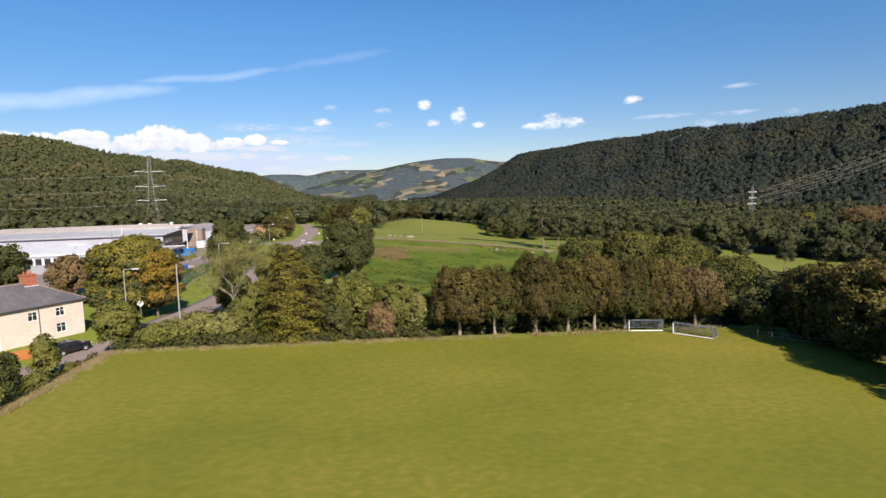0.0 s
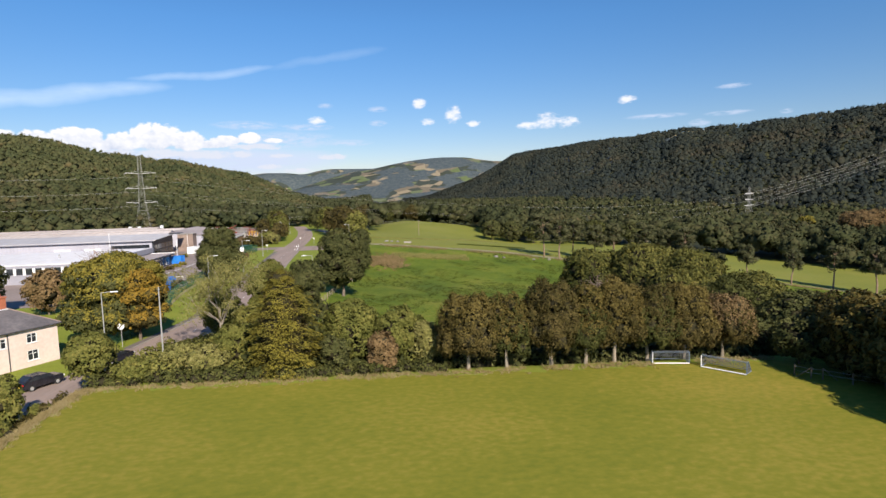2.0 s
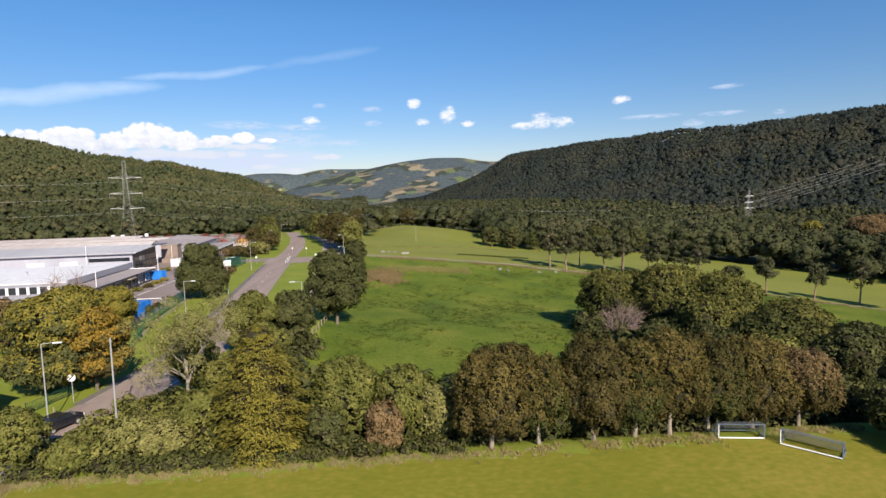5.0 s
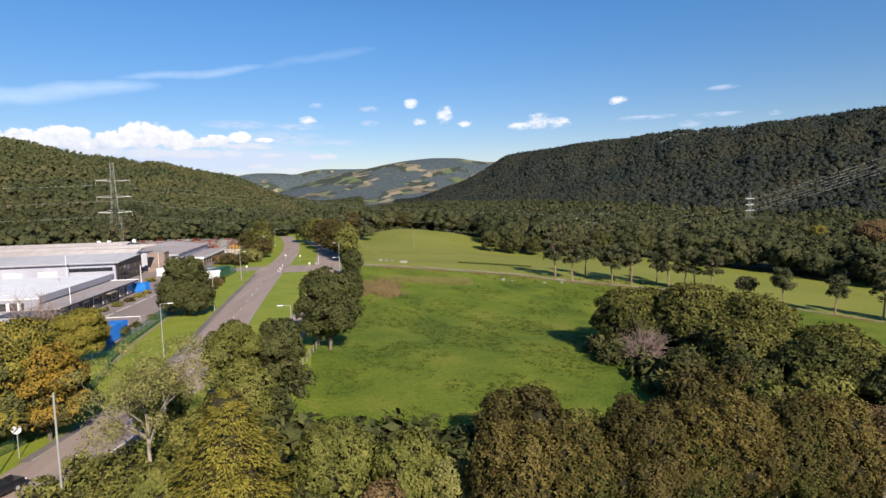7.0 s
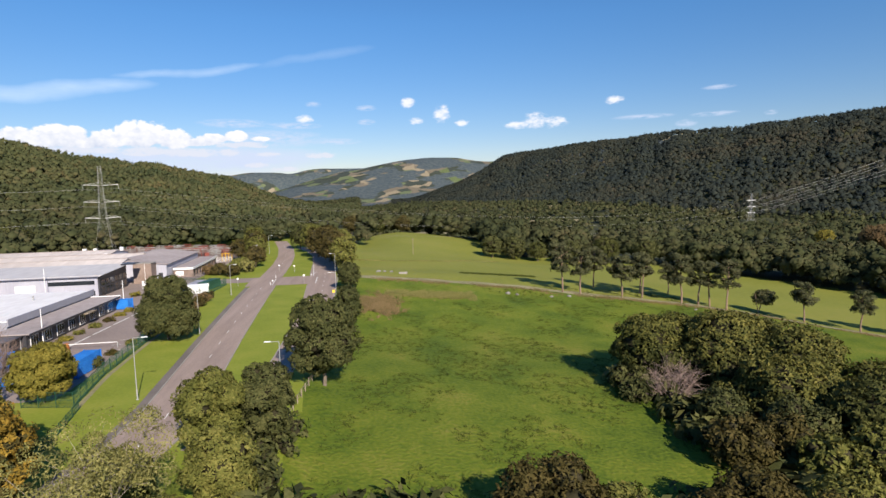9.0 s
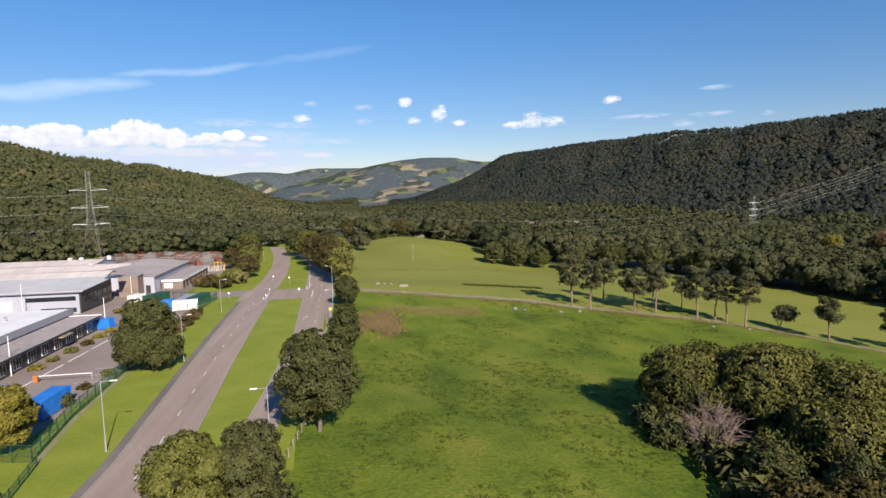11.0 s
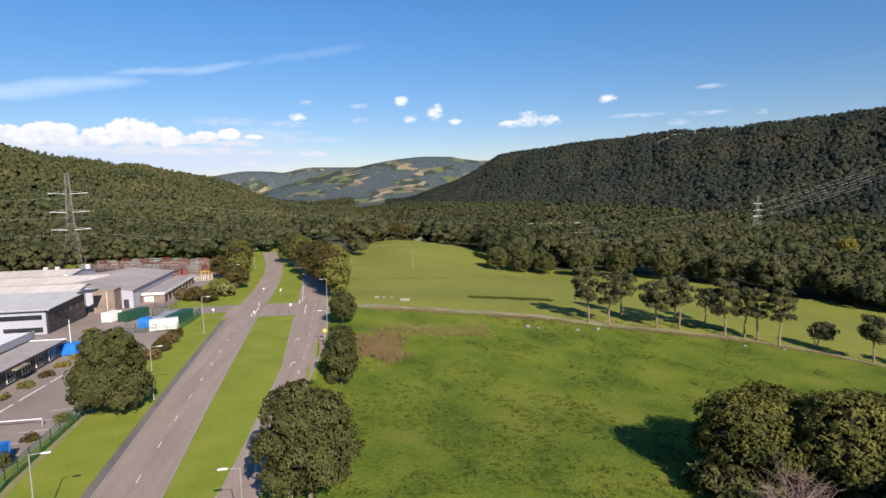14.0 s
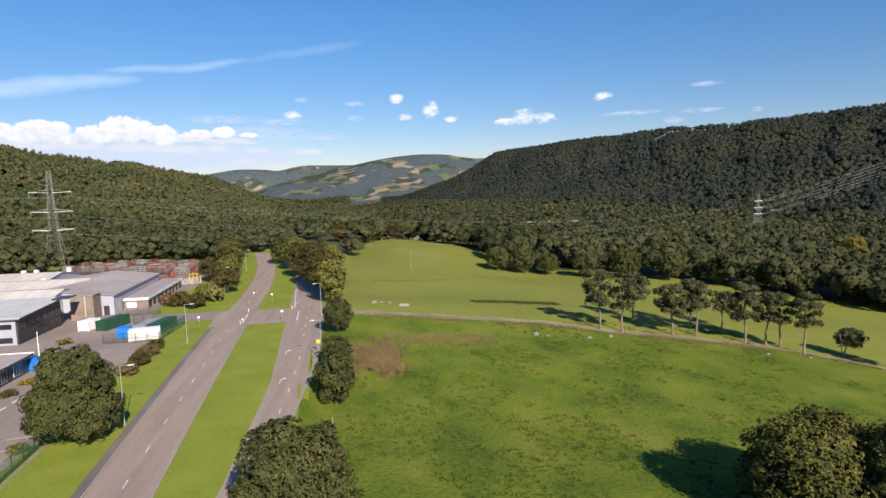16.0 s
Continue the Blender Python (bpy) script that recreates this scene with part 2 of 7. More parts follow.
BARK = mat("bark", [(0.06, 0.045, 0.032), (0.12, 0.095, 0.07), (0.20, 0.165, 0.13)], 1.0, 9.0, 0.9, 0.6, stretch=(1, 1, 0.25))
# near-black stand-in for twigs and the shade deep inside a crown
TWIG_SHADE = mat("inner_twig_shade", [(0.020, 0.019, 0.010), (0.034, 0.031, 0.017), (0.052, 0.045, 0.027)], 0.8, 4.0, 0.95, 0.4, spec=0.05)
BARK_PALE = mat("bark_pale", [(0.16, 0.13, 0.10), (0.27, 0.23, 0.18), (0.40, 0.35, 0.29)], 1.0, 9.0, 0.9, 0.5, stretch=(1, 1, 0.3))
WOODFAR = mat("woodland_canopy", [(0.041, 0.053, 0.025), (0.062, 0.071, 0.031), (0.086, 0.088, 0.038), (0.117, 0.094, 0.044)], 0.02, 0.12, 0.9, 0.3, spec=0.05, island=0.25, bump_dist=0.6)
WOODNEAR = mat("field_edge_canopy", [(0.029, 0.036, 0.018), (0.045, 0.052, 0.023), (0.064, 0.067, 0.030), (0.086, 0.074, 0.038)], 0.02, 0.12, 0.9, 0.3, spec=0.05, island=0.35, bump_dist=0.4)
# canopy copy darkened for the slope's shade and blued for haze
WOODSHADE = mat("shaded_hill_canopy", [(0.022, 0.029, 0.030), (0.030, 0.038, 0.033), (0.042, 0.046, 0.033), (0.063, 0.055, 0.037)], 0.007, 0.09, 0.9, 0.3, spec=0.05, island=0.22, bump_dist=0.7)
PITCH = mat("mown_grass", [(0.130, 0.147, 0.015), (0.184, 0.180, 0.020), (0.280, 0.224, 0.039)], 0.055, 1.8, 0.85, 0.35, spec=0.15, stretch=(0.8, 1.1, 1), bump_dist=0.04)
MEADOW = mat("meadow_grass", [(0.044, 0.073, 0.010), (0.087, 0.127, 0.013), (0.132, 0.161, 0.018), (0.189, 0.184, 0.035)], 0.10, 1.9, 0.85, 0.9, spec=0.12, bump_dist=0.2, detail=7.0)
PASTURE = mat("grazed_pasture", [(0.152, 0.167, 0.029), (0.188, 0.200, 0.034), (0.219, 0.212, 0.049)], 0.03, 0.6, 0.85, 0.4, spec=0.15, bump_dist=0.1)
VERGE = mat("verge_grass", [(0.141, 0.180, 0.021), (0.189, 0.224, 0.028), (0.243, 0.251, 0.045)], 0.15, 2.0, 0.85, 0.5, spec=0.15, bump_dist=0.05)
ROUGH_GROUND = mat("woodland_floor", [(0.030, 0.035, 0.014), (0.055, 0.060, 0.022), (0.085, 0.080, 0.035)], 0.08, 1.5, 0.9, 0.6)
TARMAC = mat("asphalt", [(0.224, 0.173, 0.147), (0.284, 0.219, 0.186), (0.346, 0.270, 0.231)], 0.35, 6.0, 0.9, 0.08, stretch=(1.6, 0.12, 1))
TARMAC_DARK = mat("dark_asphalt", [(0.115, 0.098, 0.088), (0.155, 0.133, 0.119), (0.203, 0.172, 0.152)], 0.12, 3.0, 0.9, 0.25)
YARD = mat("yard_asphalt", [(0.193, 0.153, 0.136), (0.249, 0.201, 0.179), (0.318, 0.259, 0.231)], 0.06, 2.0, 0.9, 0.25)
KERB = mat("kerb_stone", [(0.25, 0.23, 0.20), (0.34, 0.31, 0.28)], 0.4, 5.0, 0.85, 0.2)
WHITE_LINE = mat("road_paint", [(0.55, 0.54, 0.50), (0.74, 0.73, 0.70)], 1.0, 9.0, 0.7, 0.1)
GRAVEL = mat("dusty_track", [(0.15, 0.145, 0.07), (0.22, 0.20, 0.11), (0.29, 0.26, 0.16)], 0.2, 2.0, 0.9, 0.4)
DRY = mat("dry_grass", [(0.187, 0.144, 0.054), (0.274, 0.216, 0.094), (0.346, 0.288, 0.151)], 0.4, 5.0, 0.85, 0.0, island=0.7, through_light=0.3)
BRACKEN = mat("bracken", [(0.11, 0.105, 0.035), (0.18, 0.135, 0.058), (0.27, 0.185, 0.095)], 0.12, 2.0, 0.85, 0.0, island=0.7, through_light=0.3)
RUSHES = mat("rushes", [(0.118, 0.128, 0.033), (0.181, 0.180, 0.051), (0.268, 0.232, 0.083)], 0.12, 2.0, 0.85, 0.0, island=0.7, through_light=0.3)
TUSSOCK = mat("tussock_grass", [(0.046, 0.063, 0.010), (0.063, 0.082, 0.011), (0.091, 0.101, 0.021)], 0.12, 2.0, 0.85, 0.0, island=0.7, through_light=0.5)


def hill_material():
    """Distant slopes: woods, bracken and hedged fields, with haze put into the woods' colour."""
    m = bpy.data.materials.new("hazed_distant_slopes")
    m.use_nodes = True
    t = m.node_tree
    bsdf = t.nodes["Principled BSDF"]
    geo = t.nodes.new("ShaderNodeNewGeometry")
    vor = t.nodes.new("ShaderNodeTexVoronoi")
    vor.inputs["Scale"].default_value = 0.017
    t.links.new(geo.outputs["Position"], vor.inputs["Vector"])
    fields = t.nodes.new("ShaderNodeValToRGB")
    fields.color_ramp.interpolation = "CONSTANT"
    cols = [(0.0, (0.050, 0.060, 0.048)), (0.30, (0.165, 0.140, 0.100)), (0.46, (0.13, 0.155, 0.08)), (0.54, (0.054, 0.064, 0.050)), (0.66, (0.27, 0.225, 0.15)), (0.82, (0.115, 0.145, 0.06)), (0.88, (0.048, 0.056, 0.038))]
    fields.color_ramp.elements[0].position, fields.color_ramp.elements[1].position = cols[0][0], cols[1][0]
    for p, c in cols[2:]:
        fields.color_ramp.elements.new(p)
    for e, (p, c) in zip(fields.color_ramp.elements, cols):
        e.color = (*c, 1)
    sepc = t.nodes.new("ShaderNodeSeparateColor")
    t.links.new(vor.outputs["Color"], sepc.inputs[0])
    t.links.new(sepc.outputs[0], fields.inputs[0])
    n = t.nodes.new("ShaderNodeTexNoise")
    n.inputs["Scale"].default_value, n.inputs["Detail"].default_value = 0.0042, 9.0
    t.links.new(geo.outputs["Position"], n.inputs["Vector"])
    cut = t.nodes.new("ShaderNodeValToRGB")
    cut.color_ramp.elements[0].position, cut.color_ramp.elements[1].position = 0.475, 0.495
    t.links.new(n.outputs[0], cut.inputs[0])
    fine = t.nodes.new("ShaderNodeTexNoise")
    fine.inputs["Scale"].default_value, fine.inputs["Detail"].default_value = 0.06, 4.0
    t.links.new(geo.outputs["Position"], fine.inputs["Vector"])
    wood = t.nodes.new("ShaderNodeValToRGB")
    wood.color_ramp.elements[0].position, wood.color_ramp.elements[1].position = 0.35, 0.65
    # wood colours lifted to blue-grey as haze over the distance
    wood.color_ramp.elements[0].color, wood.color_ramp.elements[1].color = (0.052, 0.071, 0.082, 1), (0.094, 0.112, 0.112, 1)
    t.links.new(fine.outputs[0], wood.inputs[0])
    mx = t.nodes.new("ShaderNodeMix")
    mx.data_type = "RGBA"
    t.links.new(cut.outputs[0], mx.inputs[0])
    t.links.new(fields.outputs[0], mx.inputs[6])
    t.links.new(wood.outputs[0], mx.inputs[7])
    t.links.new(mx.outputs[2], bsdf.inputs["Base Color"])
    bsdf.inputs["Roughness"].default_value, bsdf.inputs["Specular IOR Level"].default_value = 0.9, 0.1
    b = t.nodes.new("ShaderNodeBump")
    b.inputs["Strength"].default_value, b.inputs["Distance"].default_value = 0.8, 12.0
    t.links.new(fine.outputs[0], b.inputs["Height"])
    t.links.new(b.outputs[0], bsdf.inputs["Normal"])
    return m


FARHILL = hill_material()


# ---- mesh helpers ----
def mesh_np(name, verts, faces, mats, index=None, smooth=False):
    """A mesh from arrays: faces is one array of triangles or of quads."""
    verts, faces = np.asarray(verts, np.float32), np.asarray(faces, np.int32)
    me = bpy.data.meshes.new(name)
    me.vertices.add(len(verts))
    me.vertices.foreach_set("co", verts.ravel())
    k = faces.shape[1]
    me.loops.add(faces.size)
    me.loops.foreach_set("vertex_index", faces.ravel())
    me.polygons.add(len(faces))
    me.polygons.foreach_set("loop_start", np.arange(0, faces.size, k, dtype=np.int32))
    if index is not None:
        me.polygons.foreach_set("material_index", np.asarray(index, np.int32))
    me.polygons.foreach_set("use_smooth", np.full(len(faces), smooth))
    for m in mats if isinstance(mats, (list, tuple)) else [mats]:
        me.materials.append(m)
    me.update(calc_edges=True)
    me.validate()
    return me


def part(name, bm, material, parent=None, label=""):
    """Links a bmesh as one mesh object under a thing or a part."""
    me = bpy.data.meshes.new(name)
    bm.to_mesh(me)
    bm.free()
    me.materials.append(material)
    ob = new(name, me)
    ob.parent = parent
    return tagged(ob, label)


def share(name, me, parent, m=None):
    ob = new(name, me)
    ob.parent = parent
    if m is not None:
        ob.matrix_basis = m
    return ob


def thing(name, m=None, label="", category="", group="", kind=""):
    """An Empty at a thing's base."""
    ob = new(name)
    ob.empty_display_size = 0.2
    if m is not None:
        ob.matrix_basis = m
    return tagged(ob, label, category, group, kind)


def box(bm, x0, y0, z0, x1, y1, z1, bevel=0.0):
    r = bmesh.ops.create_cube(bm, size=1)
    bmesh.ops.scale(bm, vec=(x1 - x0, y1 - y0, z1 - z0), verts=r["verts"])
    bmesh.ops.translate(bm, vec=((x0 + x1) / 2, (y0 + y1) / 2, (z0 + z1) / 2), verts=r["verts"])
    if bevel:
        edges = list({e for v in r["verts"] for e in v.link_edges})
        bmesh.ops.bevel(bm, geom=edges, offset=bevel, segments=1, affect="EDGES")
    return bm


def boxes(*rows, bevel=0.0):
    bm = bmesh.new()
    for row in rows:
        box(bm, *row, bevel=bevel)
    return bm


def rod(bm, a, b, r0, r1=None, sides=8):
    """A tapered bar from a to b."""
    a, b = Vector(a), Vector(b)
    r1 = r0 if r1 is None else r1
    r = bmesh.ops.create_cone(bm, cap_ends=True, segments=sides, radius1=r0, radius2=r1, depth=(b - a).length)
    m = Matrix.Translation((a + b) / 2) @ (b - a).to_track_quat("Z", "Y").to_matrix().to_4x4()
    bmesh.ops.transform(bm, matrix=m, verts=r["verts"])
    return bm


def rods(rows, r0=0.03, sides=6):
    bm = bmesh.new()
    for row in rows:
        rod(bm, row[0], row[1], *(row[2:] or (r0,)), sides=sides)
    return bm


def prism(pts, y0, y1):
    """A solid: an outline of (x, z) drawn along y."""
    bm = bmesh.new()
    a = [bm.verts.new((x, y0, z)) for x, z in pts]
    b = [bm.verts.new((x, y1, z)) for x, z in pts]
    n = len(pts)
    bm.faces.new(a)
    bm.faces.new(b[::-1])
    for i in range(n):
        bm.faces.new((a[i], b[i], b[(i + 1) % n], a[(i + 1) % n]))
    bmesh.ops.recalc_face_normals(bm, faces=bm.faces)
    return bm


# ---- the lie of the land ----
def sstep(v, a, b):
    u = np.clip((np.asarray(v, float) - a) / (b - a), 0, 1)
    return u * u * (3 - 2 * u)


def bell(x, y, cx, cy, sx, sy):
    return np.exp(-(((x - cx) / sx) ** 2) - ((y - cy) / sy) ** 2)


def wobble(x, y, s, k):
    """Cheap smooth unevenness."""
    return (np.sin(x / s + 1.3 * k) * np.cos(y / (s * 1.17) + 2.1 * k) + 0.5 * np.sin(x / (s * 0.43) + y / (s * 0.61) + k) + 0.25 * np.cos(x / (s * 0.21) - y / (s * 0.27) + 3 * k)) / 1.75


def by_bearing(a, bearings, values):
    """A value read off by bearing, softened a little."""
    return (np.interp(a - 0.45, bearings, values) + np.interp(a, bearings, values) + np.interp(a + 0.45, bearings, values)) / 3


# hill crests as seen from the middle of the valley: bearing, height above the eye in degrees
WEST_CREST = ([-60, -40, -32, -28.9, -27.4, -25.8, -24.1, -22.6, -21.0, -19.6, -18.4, -16.9, -15.0, -13.4, -12.0, -10.7, -9.5, -8.0, -5.0, 0.0],
              [5.6, 5.4, 4.9, 4.55, 4.15, 3.65, 3.4, 3.3, 2.85, 3.0, 2.85, 2.38, 1.95, 1.65, 1.25, 0.72, 0.1, -0.5, -1.2, -2.4])
EAST_CREST = ([2.0, 5.0, 7.5, 10.0, 12.0, 13.6, 14.4, 16.4, 19.7, 23.2, 25.7, 28.2, 30.7, 32.1, 37.0, 41.5, 46.0, 54.0, 64.0],
              [-1.5, -0.5, 0.15, 1.0, 2.0, 3.0, 3.45, 3.7, 4.08, 4.42, 4.54, 4.82, 4.96, 4.88, 5.02, 5.22, 5.55, 6.0, 6.2])
HEAD_CREST = ([-12, -8, -6, -4, -1.7, 0.3, 1.6, 3.9, 6.7, 9.5, 11.1, 12.5, 14, 18, 24, 30], [-0.6, 0.5, 1.1, 1.7, 2.25, 2.5, 2.78, 3.18, 3.42, 3.34, 3.02, 2.84, 2.9, 2.9, 2.4, 0.0])
REAR_CREST = ([-24, -18, -15, -12.9, -10.6, -8.1, -6.6, -6.0, -4.4, -1.7, 1.1, 5, 9], [0.0, 0.9, 1.5, 1.95, 2.33, 2.29, 2.08, 2.32, 2.62, 2.57, 2.55, 2.0, 0.0])


def west_reach(a):
    """Where the western hill begins and where its crest runs."""
    return np.interp(a, [-60, -30, -15, -8, 0], [330, 355, 395, 470, 620]), np.interp(a, [-60, -30, -15, -8, 0], [800, 740, 790, 860, 980])


def east_reach(a):
    return np.interp(a, [2, 8, 14, 20, 33, 46, 60], [1500, 1450, 1300, 1150, 900, 800, 760]), np.interp(a, [2, 14, 20, 33, 46, 60], [2350, 2150, 1950, 1560, 1390, 1350])


def land(x, y):
    x, y = np.asarray(x, float), np.asarray(y, float)
    meadow = -1.0 - 0.085 * np.clip(x + 5, 0, 200) - 1.7 * bell(x, y, 20, 155, 60, 25) + 3.0 * bell(x, y, 20, 222, 75, 26) - 4.0 * bell(x, y, 85, 345, 40, 45) + 2.5 * bell(x, y, 25, 430, 60, 60)
    meadow = meadow - 22 * sstep(y, 455, 640) * sstep(x, -40, 60) - 10 * sstep(y, 455, 700)
    meadow = meadow - 5 * sstep(y, 300, 400) * sstep(-x, -30, 5)
    meadow = np.maximum(meadow, -26)
    west = sstep(-x, 4, 10)
    z = meadow * (1 - west)
    pitch = 1.2 - 0.02 * np.clip(x, -40, 60)
    on_pitch = sstep(x, -30.5, -27) * sstep(-y, -72, -60) * (1 - 0.75 * sstep(x, 42, 75))
    z = z * (1 - on_pitch) + pitch * on_pitch
    r, a = np.hypot(x, y - 55), np.degrees(np.arctan2(x, y - 55))
    rough = wobble(x, y, 70, 7)
    # the valley floor lifts towards the hills
    z = z + 20 * sstep(r, 640, 1150) * sstep(a, -6, 6)
    # western hill
    r0, r1 = west_reach(a)
    u = np.clip((r - r0) / (r1 - r0), 0, 1)
    top = 31.5 + r1 * np.tan(np.radians(by_bearing(a, *WEST_CREST))) - 9
    rise = np.maximum(top, 0) * (0.55 * u + 0.45 * u * u * (3 - 2 * u)) * (1 + 0.10 * wobble(x, y, 55, 9) * 4 * u * (1 - u))
    z = z + rise * (1 - 0.5 * sstep(r, r1 + 30, r1 + 500)) * sstep(-a, -4, 4) * sstep(a, -110, -70)
    # eastern hill
    r0, r1 = east_reach(a)
    u = np.clip((r - r0) / (r1 - r0), 0, 1)
    top = 31.5 + r1 * np.tan(np.radians(by_bearing(a, *EAST_CREST))) - 5
    fold = 1 + (0.07 * wobble(x, y, 120, 5) + 0.05 * np.sin(a * 1.9 + 0.6 * np.sin(u * 4))) * 4 * u * (1 - u)
    rise = np.maximum(top, 0) * (0.45 * u + 0.55 * u * u * (3 - 2 * u)) * fold
    z = z + rise * (1 - 0.4 * sstep(r, r1 + 60, r1 + 900)) * sstep(a, 2, 8) * sstep(-a, -120, -80)
    # the head of the valley
    main = 31.5 + r * np.tan(np.radians(by_bearing(a, *HEAD_CREST)))
    front = np.where(r < 3600, np.exp(-(((r - 3600) / 760) ** 2)), np.exp(-(((r - 3600) / 300) ** 2)))
    z = np.maximum(z, np.clip(main, 0, 400) * front * (1 + 0.20 * wobble(x, y, 230, 3) * sstep(-r, -3480, -2700)) - 60 * (1 - front) - 60 * (main < 1))
    rear = 31.5 + r * np.tan(np.radians(by_bearing(a, *REAR_CREST)))
    back = np.exp(-(((r - 4600) / 280) ** 2))
    z = np.maximum(z, np.clip(rear, 0, 400) * back - 60 * (1 - back) - 60 * (rear < 1))
    z = z + 100 * sstep(np.abs(a - 8), 60, 100) * sstep(r, 700, 1800)
    return z + 2.5 * rough * sstep(r, 480, 900) * (1 - sstep(r, 2400, 3300))


def ground_z(x, y):
    return float(land(x, y))


# the roads, as centre lines and half widths by distance north
def main_mid(y):
    y = np.asarray(y, float)
    mid = np.interp(y, [112, 149, 175, 195, 219, 250, 268, 287, 300, 320, 340, 374, 392], [-25.06, -27.5, -28.9, -29.9, -30.9, -31.8, -32.5, -33.9, -35.0, -37.5, -40.3, -46.6, -50.2])
    bend = np.interp(y, [20, 50, 58, 64, 70, 76, 82, 90, 100, 112], [-60, -39.5, -34.8, -31.8, -29.9, -28.9, -28.0, -26.6, -25.2, -25.06])
    return np.where(y < 112, bend, mid)



def median_right(y):
    return np.interp(y, [95, 110, 122, 131, 166, 200, 265, 297, 322, 337, 345], [-21.0, -17.5, -16.0, -15.6, -15.0, -16.8, -20.1, -22.8, -28.6, -33.9, -37.0])


def east_edge(y):
    return np.interp(y, [88, 100, 115, 150, 181, 225, 253, 300, 330, 345, 400], [-20.0, -15.0, -12.2, -10.0, -8.2, -8.8, -10.6, -17.0, -25.5, -31.0, -47.0])


R = np.concatenate([[0.01], np.geomspace(3, 4900, 340)])
A = np.radians(np.concatenate([np.arange(-64, 66, 0.5), np.arange(66, 296, 4.0)]))
rr, aa = np.meshgrid(R, A, indexing="ij")
gx, gy = rr * np.sin(aa), rr * np.cos(aa)
gz = land(gx, gy)
nr, na = rr.shape
ii, jj = np.meshgrid(np.arange(nr - 1), np.arange(na), indexing="ij")
jn = (jj + 1) % na
quads = np.stack([ii * na + jj, ii * na + jn, (ii + 1) * na + jn, (ii + 1) * na + jj], -1).reshape(-1, 4)
cx, cy = gx.ravel()[quads].mean(1), gy.ravel()[quads].mean(1)


def in_meadow(x, y):
    """The near field and the grazed pasture behind the track."""
    east = np.interp(y, [60, 120, 175, 238, 268, 291, 306, 319, 343, 352, 357, 380, 407, 430, 445], [60, 190, 215, 194, 180, 169, 159, 148, 131, 100, 80, 76, 75, 66, 50])
    west = np.interp(y, [60, 100, 200, 260, 330, 450], [-13, -9, -5, -6, -2, 6])
    return (x > west) & (x < east) & (y > 62) & (y < 470)


def track_y(x):
    return np.interp(x, [-10, 0, 25, 48, 61, 80, 98, 111, 122, 140, 190], [216, 215, 211.5, 209.5, 205.5, 201.5, 196.5, 187, 171, 150, 105])


kind = np.full(len(cx), 4)
rad = np.hypot(cx, cy)
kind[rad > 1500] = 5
kind[(rad < 130) & (cy < 70)] = 3
field = in_meadow(cx, cy) | in_meadow(cx + 8, cy) | in_meadow(cx - 8, cy) | in_meadow(cx, cy - 8)
kind[field] = 1
kind[field & (cy > track_y(cx))] = 2
kind[(cx < -9) & (cy > 62) & (cy < 420) & (cx > -135 - 0.2 * cy)] = 3
kind[(cy < 59.3) & (cx > -26.5 - 0.04 * (58 - cy)) & (cx < 46)] = 0
kind[(cy < 72) & (cx > -140) & (cx < -30)] = 3
kind[(cy >= 59.3) & (cy < 63.5) & (cx > -30) & (cx < 60)] = 3
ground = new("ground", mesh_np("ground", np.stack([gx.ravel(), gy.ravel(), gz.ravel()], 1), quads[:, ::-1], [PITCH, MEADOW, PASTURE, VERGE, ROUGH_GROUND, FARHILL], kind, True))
tagged(ground, "mown pitch, green meadow, verges and wooded hills in one sheet", "ground", kind="structure")


def strip(name, left, right, ys, lift, material, across=3, kindname="structure", label="", category=""):
    """A sealed strip between two edges, laid on the land."""
    ys = np.asarray(ys, float)
    xl, xr = left(ys), right(ys)
    u = np.linspace(0, 1, across + 1)
    X = xl[:, None] * (1 - u) + xr[:, None] * u
    Y = np.repeat(ys[:, None], across + 1, 1)
    Z = land(X, Y) + lift
    n, k = X.shape
    i, j = np.meshgrid(np.arange(n - 1), np.arange(k - 1), indexing="ij")
    q = np.stack([i * k + j, i * k + j + 1, (i + 1) * k + j + 1, (i + 1) * k + j], -1).reshape(-1, 4)
    ob = new(name, mesh_np(name, np.stack([X.ravel(), Y.ravel(), Z.ravel()], 1), q, material))
    return tagged(ob, label, category, kind=kindname)


# ---- roads ----
ys_main = np.arange(20, 392, 3.0)
road = strip("road", lambda y: main_mid(y) - 3.65 - 0.9 * sstep(-y, -92, -80), lambda y: main_mid(y) + 3.65 + 0.9 * sstep(-y, -92, -80), ys_main, 0.03, TARMAC, 4, label="worn pinkish-grey asphalt carriageway with broken white lane line", category="road")
east_road = strip("road", lambda y: median_right(y), east_edge, np.arange(98, 343, 3.0), 0.026, TARMAC, 4, label="eastern asphalt carriageway shaded by hedgerow trees", category="road")
link = strip("road", lambda y: np.interp(y, [212, 232], [-36.0, -37.0]), lambda y: np.interp(y, [212, 232], [-13.0, -13.5]), np.arange(213, 233, 2.0), 0.034, TARMAC, 8, label="pale asphalt link across the median at the junction", category="road")
spur = strip("road", lambda y: np.full(len(y), -60.0), lambda y: np.full(len(y), -34.0), np.arange(222, 233, 2.0), 0.022, YARD, 8, label="asphalt side road into the industrial estate", category="road")
footway = strip("pavement", lambda y: main_mid(y) - 5.0, lambda y: main_mid(y) - 3.85, np.arange(82, 212, 3.0), 0.05, TARMAC_DARK, 2, label="narrow dark asphalt footway beside the carriageway", category="pavement")
